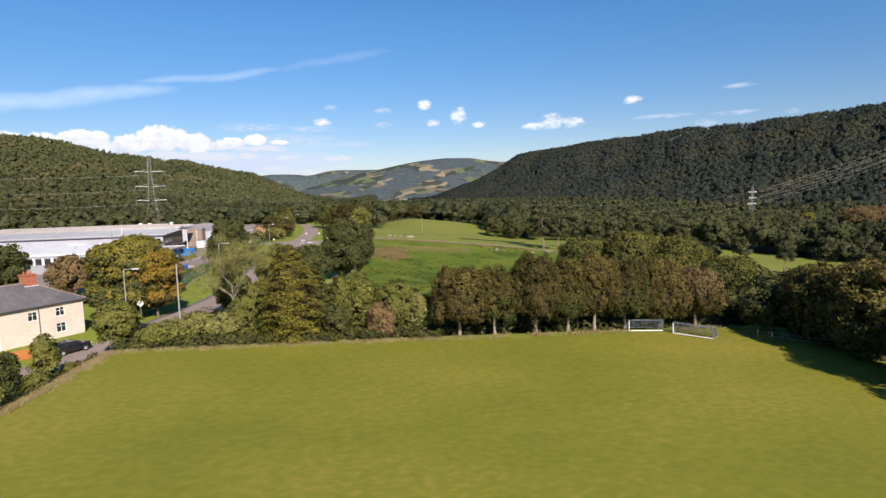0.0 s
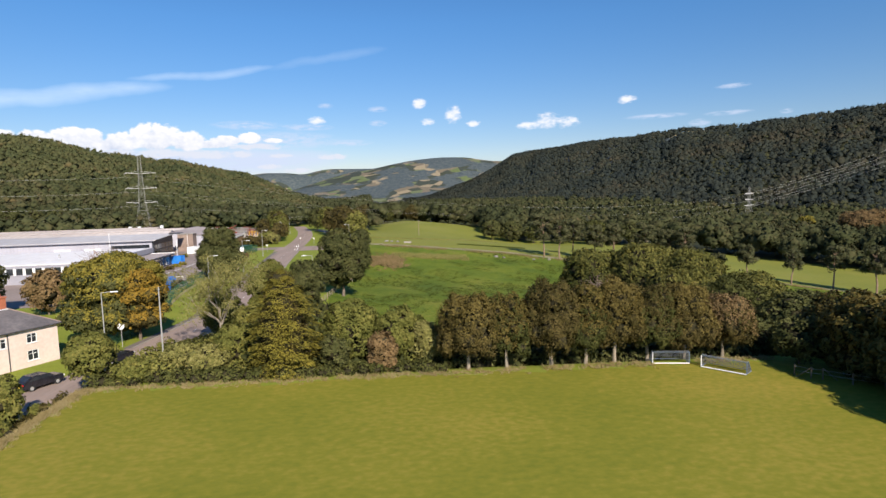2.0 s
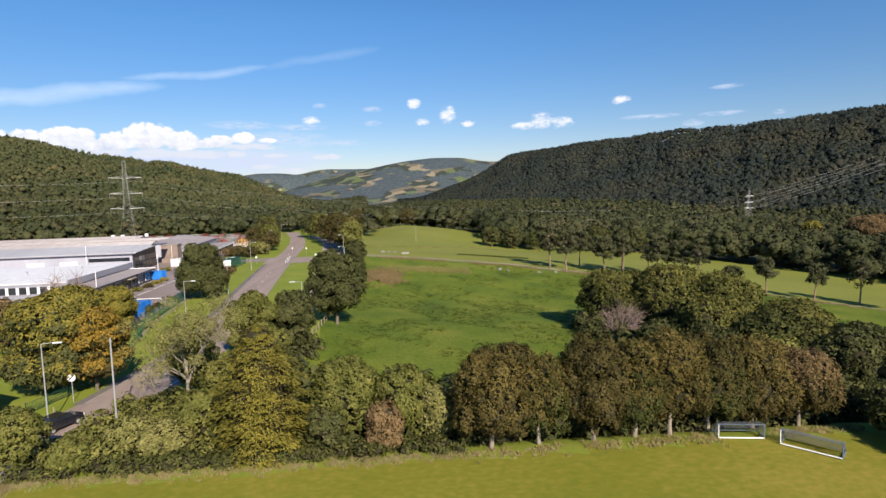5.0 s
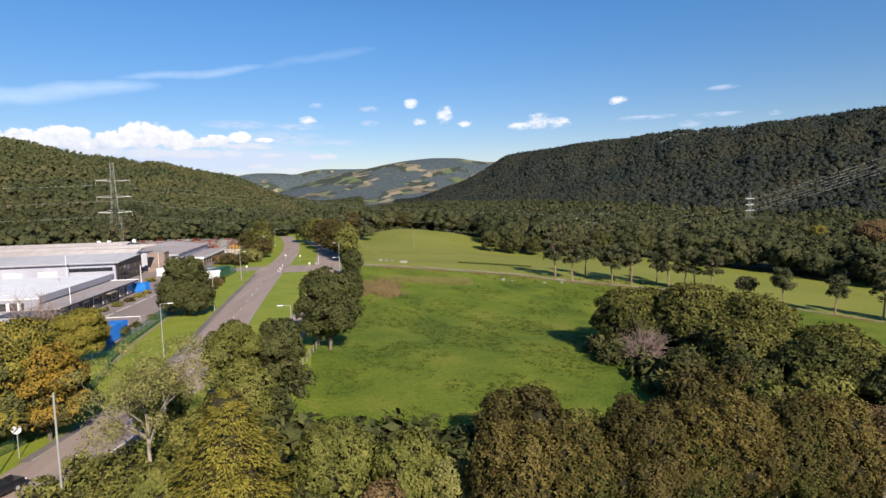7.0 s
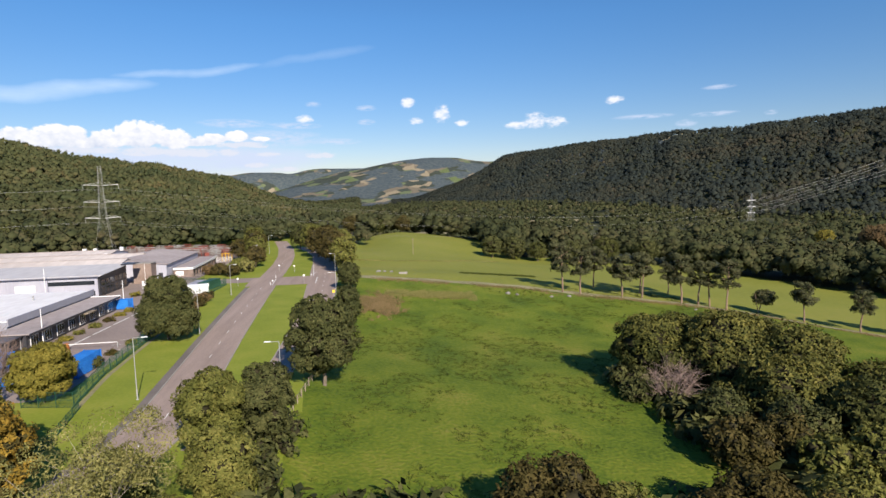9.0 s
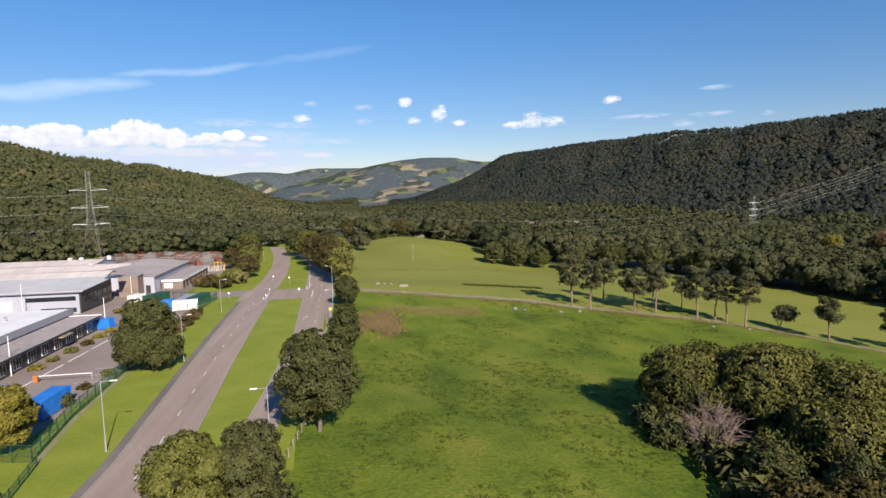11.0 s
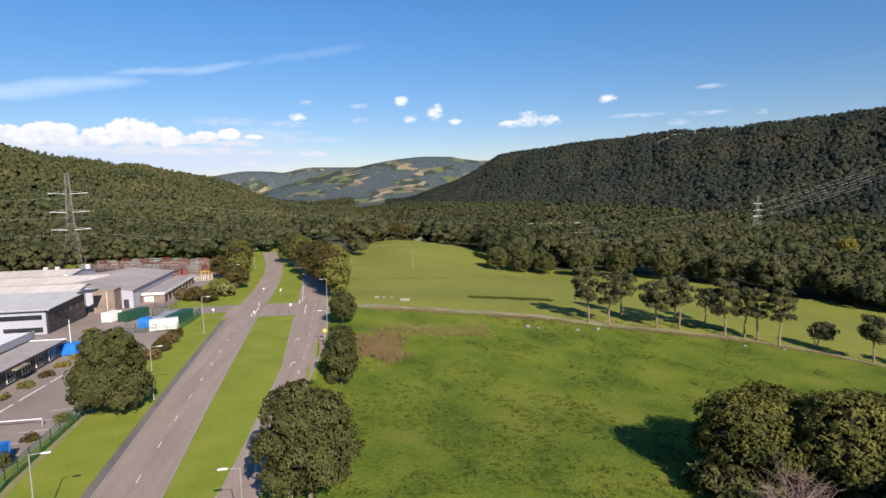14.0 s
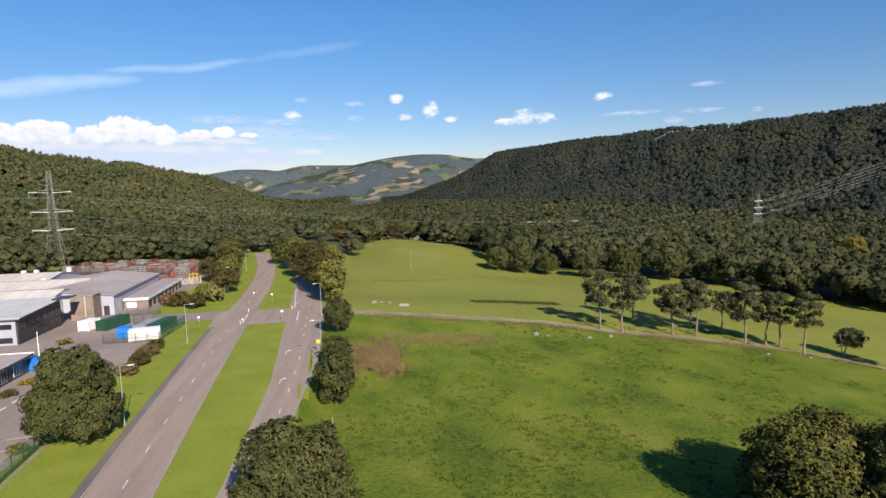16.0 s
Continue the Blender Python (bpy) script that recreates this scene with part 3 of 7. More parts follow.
yard = strip("pavement", lambda y: np.interp(y, [120, 134, 215, 300], [-75, -135, -140, -140]), lambda y: np.interp(y, [120, 150, 185, 215, 235, 300, 345], [-42.5, -42.5, -44.5, -46.5, -56, -55, -58]), np.arange(118, 346, 3.0), 0.012, YARD, 10, label="grey asphalt car park and yard of the estate", category="pavement")


strip("pavement", lambda y: np.interp(y, [114, 128, 150, 172], [-38.2, -40.2, -41.4, -42.3]), lambda y: np.interp(y, [114, 128, 150, 172], [-37.5, -39.5, -40.7, -41.7]), np.arange(114, 173, 3.0), 0.03, GRAVEL, 2, label="bare beige dirt strip along the palisade fence", category="path")


def ribbon(name, xs, mid, half, lift, material, label, category):
    """A strip that runs east."""
    X = np.repeat(np.asarray(xs, float)[:, None], 3, 1)
    Y = mid(X) + np.array([-half, 0, half]) * (1 + 0.25 * np.sin(X * 0.4))
    Z = land(X, Y) + lift
    n, k = X.shape
    i, j = np.meshgrid(np.arange(n - 1), np.arange(k - 1), indexing="ij")
    q = np.stack([i * k + j, (i + 1) * k + j, (i + 1) * k + j + 1, i * k + j + 1], -1).reshape(-1, 4)
    return tagged(new(name, mesh_np(name, np.stack([X.ravel(), Y.ravel(), Z.ravel()], 1), q, material)), label, category, kind="structure")


track = ribbon("track", np.arange(-4, 190, 3.0), track_y, 2.0, 0.06, GRAVEL, "dusty farm track along a low field bank", "track")


def kerb_line(edge, y0, y1, name="kerb"):
    """A run of kerb stones 0.1 m proud of the road."""
    ys = np.arange(y0, y1, 3.0)
    bm = bmesh.new()
    prev = None
    for y in ys:
        x = float(edge(y))
        z = ground_z(x, y)
        ring = [bm.verts.new(p) for p in ((x - 0.09, y, z - 0.05), (x - 0.09, y, z + 0.12), (x + 0.09, y, z + 0.12), (x + 0.09, y, z - 0.05))]
        if prev:
            for i in range(4):
                bm.faces.new((prev[i], prev[(i + 1) % 4], ring[(i + 1) % 4], ring[i]))
        prev = ring
    bmesh.ops.recalc_face_normals(bm, faces=bm.faces)
    return tagged(part(name, bm, KERB), "pale concrete kerb along the grass", "kerb", kind="structure")


kerb_line(lambda y: main_mid(y) - 3.74, 82, 214)
kerb_line(lambda y: main_mid(y) + 3.74, 98, 214)
kerb_line(lambda y: main_mid(y) + 3.74, 232, 336)
kerb_line(lambda y: median_right(y) - 0.06, 100, 214)
kerb_line(lambda y: median_right(y) - 0.06, 232, 336)
kerb_line(lambda y: east_edge(y) + 0.08, 100, 330)

DASH = mesh_np("lane_dash", [(-0.06, -1, 0), (0.06, -1, 0), (0.06, 1, 0), (-0.06, 1, 0)], [(0, 1, 2, 3)], WHITE_LINE)
for k in range(-6, 25):
    y = 135.8 + 9 * k
    if 213 < y < 232:
        continue
    x = float(main_mid(y))
    share("lane_dash", DASH, road, pose(x, y, ground_z(x, y) + 0.042, 0, 0, 3.8 + 0.02 * max(0, y - 200)))
for k in range(14):
    y = 118 + 9 * k
    x = float(0.5 * (median_right(y) + east_edge(y))) + 0.4
    share("lane_dash", DASH, east_road, pose(x, y, ground_z(x, y) + 0.038, 0, 0, 1.0))


def flat_poly(name, pts, parent, z=0.044, material=WHITE_LINE):
    bm = bmesh.new()
    bm.faces.new([bm.verts.new((x, y, ground_z(x, y) + z)) for x, y in pts])
    return part(name, bm, material, parent)


def line_mark(parent, a, b, w=0.12, z=0.044):
    d = Vector((b[0] - a[0], b[1] - a[1])).normalized() * w / 2
    flat_poly("road_marking", [(a[0] - d.y, a[1] + d.x), (a[0] + d.y, a[1] - d.x), (b[0] + d.y, b[1] - d.x), (b[0] - d.y, b[1] + d.x)], parent, z)


def turn_arrow(parent, x, y, s=1.0):
    """A right-turn arrow on the road."""
    pts = [(0, -2.0), (0.22, -2.0), (0.22, 0.2), (0.5, 0.75), (0.9, 0.95), (0.9, 0.5), (1.7, 1.15), (0.9, 1.8), (0.9, 1.35), (0.35, 1.1), (0, 0.4)]
    flat_poly("road_marking", [(x + px * s, y + py * 1.6 * s) for px, py in pts][::-1], parent)


for ay in (168, 186, 238):
    turn_arrow(east_road, float(median_right(ay)) + 1.4, ay, 0.55)
line_mark(east_road, (-17.2, 231), (-19.6, 262), 0.2)
line_mark(link, (-15.2, 214.5), (-15.6, 226.5), 0.25, 0.05)
line_mark(link, (-28.2, 214.5), (-28.9, 226.5), 0.25, 0.05)
line_mark(road, (-28.0, 71.5), (-24.9, 79.5), 0.22)
line_mark(road, (-26.4, 70.8), (-24.4, 77.0), 0.22)
line_mark(road, (-27.2, 73.6), (-26.0, 73.2), 0.3)
line_mark(road, (-25.6, 79.2), (-24.0, 88.5), 0.22)
for q in range(5):
    line_mark(yard, (-55.5 + 0.3 * q, 140 + 9 * q), (-55.2 + 0.3 * q, 147.5 + 9 * q), 0.35, 0.03)
    line_mark(yard, (-47.5, 136 + 4 * q), (-43.2, 136.5 + 4 * q), 0.12, 0.03)
    line_mark(yard, (-56.5, 186 + 2.6 * q), (-51.5, 187 + 2.6 * q), 0.12, 0.03)


# ---- trees ----
def ico(sub):
    bm = bmesh.new()
    bmesh.ops.create_icosphere(bm, subdivisions=sub, radius=1)
    bm.verts.ensure_lookup_table()
    v = np.array([p.co[:] for p in bm.verts])
    f = np.array([[p.index for p in fc.verts] for fc in bm.faces])
    bm.free()
    return v, f


ICO1 = ico(2)
OCTA = np.array([(1, 0, 0), (-1, 0, 0), (0, 1, 0), (0, -1, 0), (0, 0, 1), (0, 0, -1)], float), np.array([(0, 2, 4), (2, 1, 4), (1, 3, 4), (3, 0, 4), (2, 0, 5), (1, 2, 5), (3, 1, 5), (0, 3, 5)])


def set_normals(me, normals):
    """Lets leaves take the light as the crown's surface does."""
    n = normals / np.maximum(np.linalg.norm(normals, axis=1, keepdims=True), 1e-6)
    me.attributes.new("custom_normal", "FLOAT_VECTOR", "POINT").data.foreach_set("vector", n.astype(np.float32).ravel())
    me.update()


def leaf_quads(rng, centres, radii, per, size, flat=0.35, squash=0.75, near=0.80, far=1.10):
    """Leaf sprays on and in the clumps: four corners each, and the way each faces."""
    n = len(centres) * per
    c, r = np.repeat(centres, per, 0), np.repeat(radii, per)[:, None]
    d = rng.normal(size=(n, 3))
    d[:, 2] = d[:, 2] * 0.9 + 0.25
    d /= np.linalg.norm(d, axis=1, keepdims=True)
    p = c + d * r * rng.uniform(near, far, (n, 1)) * [1, 1, squash]
    nrm = d * 0.7 + rng.normal(size=(n, 3)) * flat + [0, 0, 0.25]
    nrm /= np.linalg.norm(nrm, axis=1, keepdims=True)
    t = np.cross(nrm, rng.normal(size=(n, 3)))
    t /= np.linalg.norm(t, axis=1, keepdims=True)
    b = np.cross(nrm, t)
    s = size * rng.uniform(0.6, 1.3, (n, 1))
    corner = np.stack([p + t * s, p + b * s * 0.36 + nrm * s * 0.12, p - t * s, p - b * s * 0.36 + nrm * s * 0.12], 1)
    return corner.reshape(-1, 3), np.repeat(0.8 * d + 1.1 * nrm, 4, 0)


def crown_mesh(name, rng, centres, radii, per, size, material, squash=0.75, flat=0.35):
    """A loose crown of leaf sprays round the clumps."""
    v, nv = leaf_quads(rng, np.asarray(centres), np.asarray(radii), per, size, flat, squash)
    me = mesh_np(name, v, np.arange(len(v)).reshape(-1, 4), material, None, True)
    set_normals(me, nv)
    return me


def unit(v):
    return v / np.maximum(np.linalg.norm(v, axis=-1, keepdims=True), 1e-6)


def tufted_crown(name, rng, lobes, radii, leaf, per, material, squash=0.8, tips=None, cover=1.25, up=0.3, heart=0.6, tip_share=0.6, upright=0.0, spread=2.5):
    """A dense crown: boughs as lobes, tufts of leaf all over their outside with deep gaps between, and a dark heart for
    twigs and the shade among them.
    """
    lobes, radii = np.asarray(lobes, float), np.asarray(radii, float)
    tuft = spread * leaf
    flat = np.array([1, 1, squash])
    count = np.maximum(6, cover * 4 * radii ** 2 / tuft ** 2).astype(int)
    deep = np.maximum(3, count * 0.42).astype(int)
    which = np.concatenate([np.repeat(np.arange(len(lobes)), count), np.repeat(np.arange(len(lobes)), deep)])
    inner = np.arange(len(which)) >= count.sum()
    d = unit(rng.normal(size=(len(which), 3)) + [0, 0, 0.12])
    p = lobes[which] + d * flat * (radii[which] * np.where(inner, rng.uniform(0.66, 0.80, len(which)), rng.uniform(0.84, 1.06, len(which))))[:, None]
    gap = np.linalg.norm((p[:, None] - lobes[None]) / flat, axis=2) / radii[None]
    gap[np.arange(len(p)), which] = 9
    ok = (gap.min(1) > np.where(inner, 0.68, 0.86)) & ((d[:, 2] > -0.55) | (rng.uniform(0, 1, len(p)) < 0.4))
    p, d, inner = p[ok], d[ok], inner[ok]
    td = unit(d + rng.normal(size=d.shape) * 0.38 + [0, 0, up])
    n = len(p)
    side = unit(np.cross(td, rng.normal(size=(n, 3))))
    other = np.cross(td, side)
    big = rng.uniform(0.65, 1.35, n) * tuft * np.where(inner, 1.25, 1.0)
    ang, rho = rng.uniform(0, 2 * math.pi, (n, per)), np.sqrt(rng.uniform(0.0, 1, (n, per)))
    rad = side[:, None] * np.cos(ang)[..., None] + other[:, None] * np.sin(ang)[..., None]
    q = p[:, None] + rad * (rho * big[:, None])[..., None] + td[:, None] * ((0.55 * (1 - rho ** 2) + rng.normal(size=(n, per)) * 0.13) * big[:, None])[..., None]
    if upright:
        q[..., 2] += upright * big[:, None] * rng.uniform(-1, 1.4, (n, per))
    nrm = unit(td[:, None] * 0.9 + rad * rho[..., None] * 0.7 + rng.normal(size=(n, per, 3)) * 0.42)
    t = unit(np.cross(np.cross(nrm, rad + rng.normal(size=(n, per, 3)) * 0.5 + [0, 0, 1.2 * upright]), nrm))
    b = np.cross(nrm, t)
    s = leaf * rng.uniform(0.6, 1.35, (n, per, 1)) * np.where(inner, 1.35, 1.0)[:, None, None]
    corner = np.stack([q + t * s, q + b * s * 0.45 + nrm * s * 0.1, q - t * s, q - b * s * 0.45 + nrm * s * 0.1], 2).reshape(-1, 3)
    face = np.repeat((nrm * 1.0 + d[:, None] * 0.45).reshape(-1, 3), 4, 0)
    # tips take high, upward tufts: browned ends, and painted lit tops on some trees
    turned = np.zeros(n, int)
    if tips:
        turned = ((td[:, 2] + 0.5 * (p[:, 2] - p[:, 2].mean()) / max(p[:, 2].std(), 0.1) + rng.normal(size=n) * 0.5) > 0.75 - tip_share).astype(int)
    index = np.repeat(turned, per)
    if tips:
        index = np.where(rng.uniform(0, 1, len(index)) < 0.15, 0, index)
    # the closed heart, near-black for shade in the gaps, out of quads so that all faces are alike
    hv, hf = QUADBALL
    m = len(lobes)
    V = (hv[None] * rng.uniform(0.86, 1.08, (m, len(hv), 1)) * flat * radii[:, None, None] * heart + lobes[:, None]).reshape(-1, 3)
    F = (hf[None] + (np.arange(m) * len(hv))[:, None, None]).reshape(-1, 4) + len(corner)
    me = mesh_np(name, np.concatenate([corner, V]), np.concatenate([np.arange(len(corner)).reshape(-1, 4), F]), [material, tips or material, TWIG_SHADE], np.concatenate([index, np.full(len(F), 2)]), True)
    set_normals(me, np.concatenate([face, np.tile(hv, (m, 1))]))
    return me


def quad_ball(k=4):
    """A ball of quads: a cube's faces blown up."""
    pts, faces = [], []
    g = np.linspace(-1, 1, k + 1)
    for ax in range(3):
        for sgn in (-1, 1):
            o = len(pts)
            for i in range(k + 1):
                for j in range(k + 1):
                    c = [0, 0, 0]
                    c[ax], c[(ax + 1) % 3], c[(ax + 2) % 3] = sgn, math.tan(g[i] * 0.785), math.tan(g[j] * 0.785) * sgn
                    pts.append(c)
            for i in range(k):
                for j in range(k):
                    w = o + i * (k + 1) + j
                    faces.append((w, w + k + 1, w + k + 2, w + 1))
    return unit(np.array(pts, float)), np.array(faces)


QUADBALL = quad_ball()


def limb(bm, rng, a, b, r0, r1, bends=3, sway=0.12, sides=6):
    """A crooked tapering limb."""
    a, b = np.array(a, float), np.array(b, float)
    length = np.linalg.norm(b - a)
    pts = [a + (b - a) * k / bends + (rng.normal(size=3) * sway * length / bends if 0 < k < bends else 0) for k in range(bends + 1)]
    for k in range(bends):
        rod(bm, pts[k], pts[k + 1], r0 + (r1 - r0) * k / bends, r0 + (r1 - r0) * (k + 1) / bends, sides)


def tree(name, x, y, height, width, material, seed, label, category="tree", bare=0.22, clumps=26, per=90, leaf=0.26, squash=0.8, bark=BARK, lean=0.0, shape="round", group="", sink=0.15, tips=None, boughs=0, cover=1.1, upright=0.0, tip_share=0.6, spread=2.5):
    """A broadleaf tree: trunk with limbs, and a crown of boughs with an uneven outline."""
    rng = np.random.default_rng(seed)
    z = ground_z(x, y) - sink
    base = thing(name, pose(x, y, z, 0, 0, float(rng.uniform(0, 360))), label, category, group)
    lo, hi = height * bare, height
    cz, hz, wx = (lo + hi) / 2, (hi - lo) / 2, width / 2
    n = boughs or int(np.clip(clumps / 5, 9, 26))
    rs = rng.uniform(0.17, 0.31, n) * min(width, (hi - lo) * 1.1) * (14 / n) ** 0.28
    # boughs spread evenly round the crown
    k = np.arange(n) + 0.5
    up, turn = 1 - 2 * k / n, k * 2.39996 + rng.uniform(0, 6.28)
    up = np.clip(up + rng.normal(size=n) * 0.12, -0.92, 1)
    flat = np.sqrt(1 - up ** 2)
    d = np.stack([np.cos(turn) * flat, np.sin(turn) * flat, up], 1)
    room = np.stack([np.maximum(wx - rs, 0.05 * wx), np.maximum(wx - rs, 0.05 * wx), np.maximum(hz - rs * squash, 0.05 * hz)], 1)
    cen = d * room * rng.uniform(0.72, 1.08, (n, 1))
    if shape == "cone":
        f = np.clip((cen[:, 2] + hz) / (2 * hz), 0, 1)
        w = np.where(f < 0.3, 1.08, np.clip(1.08 - (f - 0.3) / 0.85, 0.08, 1.1))
        cen[:, :2] = np.stack([np.cos(turn), np.sin(turn)], 1) * (w * (wx - rs * w))[:, None] * rng.uniform(0.7, 1.0, (n, 1))
        rs = rs * np.clip(1.25 - 0.75 * f, 0.4, 1.2)
    if shape == "egg":
        f = np.clip((cen[:, 2] + hz) / (2 * hz), 0, 1)
        w = np.interp(f, [0, 0.25, 0.5, 0.8, 1.0], [0.72, 1.0, 0.95, 0.62, 0.18])
        cen[:, :2] = np.stack([np.cos(turn), np.sin(turn)], 1) * (w * wx * 1.02 - rs * 0.75)[:, None] * rng.uniform(0.75, 1.0, (n, 1))
        rs = rs * np.interp(f, [0, 0.6, 1.0], [1.0, 0.9, 0.62])
    if shape == "dome":
        cen[:, 2] = np.abs(cen[:, 2]) * 1.25 - hz * 0.42
    cen = np.concatenate([cen, [[0, 0, -0.1 * hz]]])
    rs = np.concatenate([rs, [0.62 * min(wx, hz)]])
    cen[:, 2] += cz
    cen[:, 0] += lean * cen[:, 2]
    cen[:, 2] -= np.clip(cen[:, 2] + rs * squash - hi, 0, None)
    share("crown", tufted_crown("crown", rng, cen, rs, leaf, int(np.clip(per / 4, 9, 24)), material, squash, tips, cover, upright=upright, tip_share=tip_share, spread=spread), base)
    bm = bmesh.new()
    r0 = 0.019 * height + 0.04
    fork = np.array([lean * lo, 0, lo + 0.25 * (hi - lo)])
    limb(bm, rng, (0, 0, 0), fork, r0, r0 * 0.6, 3, 0.05, 8)
    for c in cen[rng.permutation(n)[:7]]:
        limb(bm, rng, fork * rng.uniform(0.75, 1.0), c, r0 * 0.42, r0 * 0.08, 3, 0.15, 5)
    part("trunk", bm, bark, base)
    return base


def sparse_tree(x, y, height, width, seed, label):
    """A half-bare tree: pale forking limbs, with thin grey-green leaf at their ends."""
    rng = np.random.default_rng(seed)
    base = thing("tree", pose(x, y, ground_z(x, y) - 0.1), label, "tree")
    bm, tips = bmesh.new(), []
    limb(bm, rng, (0, 0, 0), (0.2, 0, height * 0.4), 0.19, 0.13, 3, 0.06, 8)
    for k in range(8):
        a = k * 0.785 + rng.uniform(-0.3, 0.3)
        e = np.array([math.cos(a) * width * 0.32, math.sin(a) * width * 0.32, height * rng.uniform(0.55, 0.85)])
        limb(bm, rng, (0.2, 0, height * rng.uniform(0.25, 0.42)), e, 0.085, 0.04, 3, 0.15, 6)
        for q in range(7):
            f = e + rng.normal(size=3) * [width * 0.16, width * 0.16, height * 0.10] + [0, 0, height * 0.06]
            limb(bm, rng, e * rng.uniform(0.75, 1.0), f, 0.028, 0.01, 2, 0.15, 4)
            tips.append(f)
    part("trunk", bm, BARK_PALE, base, "pale forking bare limbs")
    tips = np.array(tips)
    share("crown", crown_mesh("crown", rng, tips, rng.uniform(0.7, 1.5, len(tips)), 260, 0.115, LEAF_PALE, 0.8), base)
    return base


def bare_tree(x, y, height, width, seed, label):
    """A leafless crown of fine twigs."""
    rng = np.random.default_rng(seed)
    base = thing("tree", pose(x, y, ground_z(x, y) - 0.1), label, "tree")
    bm = bmesh.new()
    limb(bm, rng, (0, 0, 0), (0, 0, height * 0.3), 0.15, 0.11, 2, 0.05, 6)
    for k in range(16):
        a = k * 0.52 + rng.uniform(-0.2, 0.2)
        e = np.array([math.cos(a) * width * 0.34, math.sin(a) * width * 0.34, height * rng.uniform(0.4, 0.95)])
        limb(bm, rng, (0, 0, height * rng.uniform(0.12, 0.3)), e, 0.06, 0.03, 3, 0.12, 4)
        for q in range(26):
            f = e + rng.normal(size=3) * [width * 0.14, width * 0.14, height * 0.09]
            limb(bm, rng, e * rng.uniform(0.6, 1.0), f, 0.03, 0.009, 2, 0.2, 3)
    part("trunk", bm, mat("bare_twigs", [(0.17, 0.12, 0.10), (0.27, 0.20, 0.17)], 1, 8, 0.9, 0.0), base, "leafless grey-brown limbs and twigs")
    return base


def cypress(x, y, height, width, seed, label, material):
    """A dense conifer of drooping, layered sprays."""
    rng = np.random.default_rng(seed)
    base = thing("conifer", pose(x, y, ground_z(x, y) - 0.1), label, "tree")
    # fans stand in loose whorls, each a flat spray that droops at its tip
    n = 220
    h = np.repeat(np.linspace(0.03, 0.985, 20), 11) + rng.normal(size=n) * 0.010
    w = np.clip(np.where(h < 0.34, 0.88 + h * 0.36, 1.0 - (np.abs(h - 0.34) / 0.69) ** 2.3), 0.08, 1)
    a = np.arange(n) * 2.39996 + rng.normal(size=n) * 0.2
    reach = w * width / 2 * rng.uniform(0.78, 1.06, n)
    out = np.stack([np.cos(a), np.sin(a), 0 * a], 1)
    tip = out * reach[:, None] + np.stack([0 * h, 0 * h, h * height * 0.95 + 0.1], 1)
    per = 130
    N = n * per
    o = np.repeat(out, per, 0)
    side = np.stack([-o[:, 1], o[:, 0], 0 * o[:, 0]], 1)
    length = np.repeat(np.clip(reach * 0.7, 0.6, 2.0), per)[:, None]
    u = rng.uniform(0, 1, (N, 1)) ** 0.8
    v = rng.uniform(-1, 1, (N, 1)) * (0.70 * (1 - u) ** 0.6 + 0.16) * length * 0.8
    p = np.repeat(tip, per, 0) - o * (1 - u) * length + side * v
    p[:, 2] += (0.34 * length * (1 - u) * (0.3 + u) * 1.6 - 0.30 * np.abs(v) - 0.10)[:, 0] + rng.normal(size=N) * 0.06
    t = unit(o + side * (v / length * 1.3 + rng.normal(size=(N, 1)) * 0.35) + np.array([0, 0, -0.35]) * u)
    b = unit(np.cross(np.array([0, 0, 1.0]) + 0.3 * o + rng.normal(size=(N, 3)) * 0.22, t))
    s = 0.13 * rng.uniform(0.7, 1.35, (N, 1))
    corners = np.stack([p + t * s, p + b * s * 0.36, p - t * s, p - b * s * 0.36], 1).reshape(-1, 3)
    bm = bmesh.new()
    rod(bm, (0, 0, 0), (0, 0, height * 0.93), 0.3, 0.03, 8)
    for k in range(0, n, 3):
        rod(bm, (0, 0, max(0.1, tip[k, 2] - 0.5)), tip[k] * [0.7, 0.7, 1], 0.05, 0.015, 4)
    part("trunk", bm, BARK, base)
    me = mesh_np("crown", corners, np.arange(len(corners)).reshape(-1, 4), material, smooth=True)
    set_normals(me, np.repeat(o * 0.55 + [0, 0, 0.8] + rng.normal(size=(N, 3)) * 0.35, 4, 0))
    share("crown", me, base)
    f = np.linspace(0.06, 0.88, 9)
    heart = np.stack([0 * f, 0 * f, f * height], 1)
    wide = np.clip(np.where(f < 0.34, 0.9, 1.0 - (np.abs(f - 0.34) / 0.69) ** 2.3), 0.1, 1) * width * 0.33
    # the dark hearts paint the shade behind the fans
    share("inner_foliage", tufted_crown("inner_foliage", rng, heart, wide * 0.9, 0.16, 8, LEAF_OLIVE, 0.7, heart=0.92, cover=0.5), base)
    return base


PINE_BARK = mat("pine_bark", [(0.17, 0.115, 0.08), (0.30, 0.21, 0.15)], 1, 8, 0.9, 0.3)


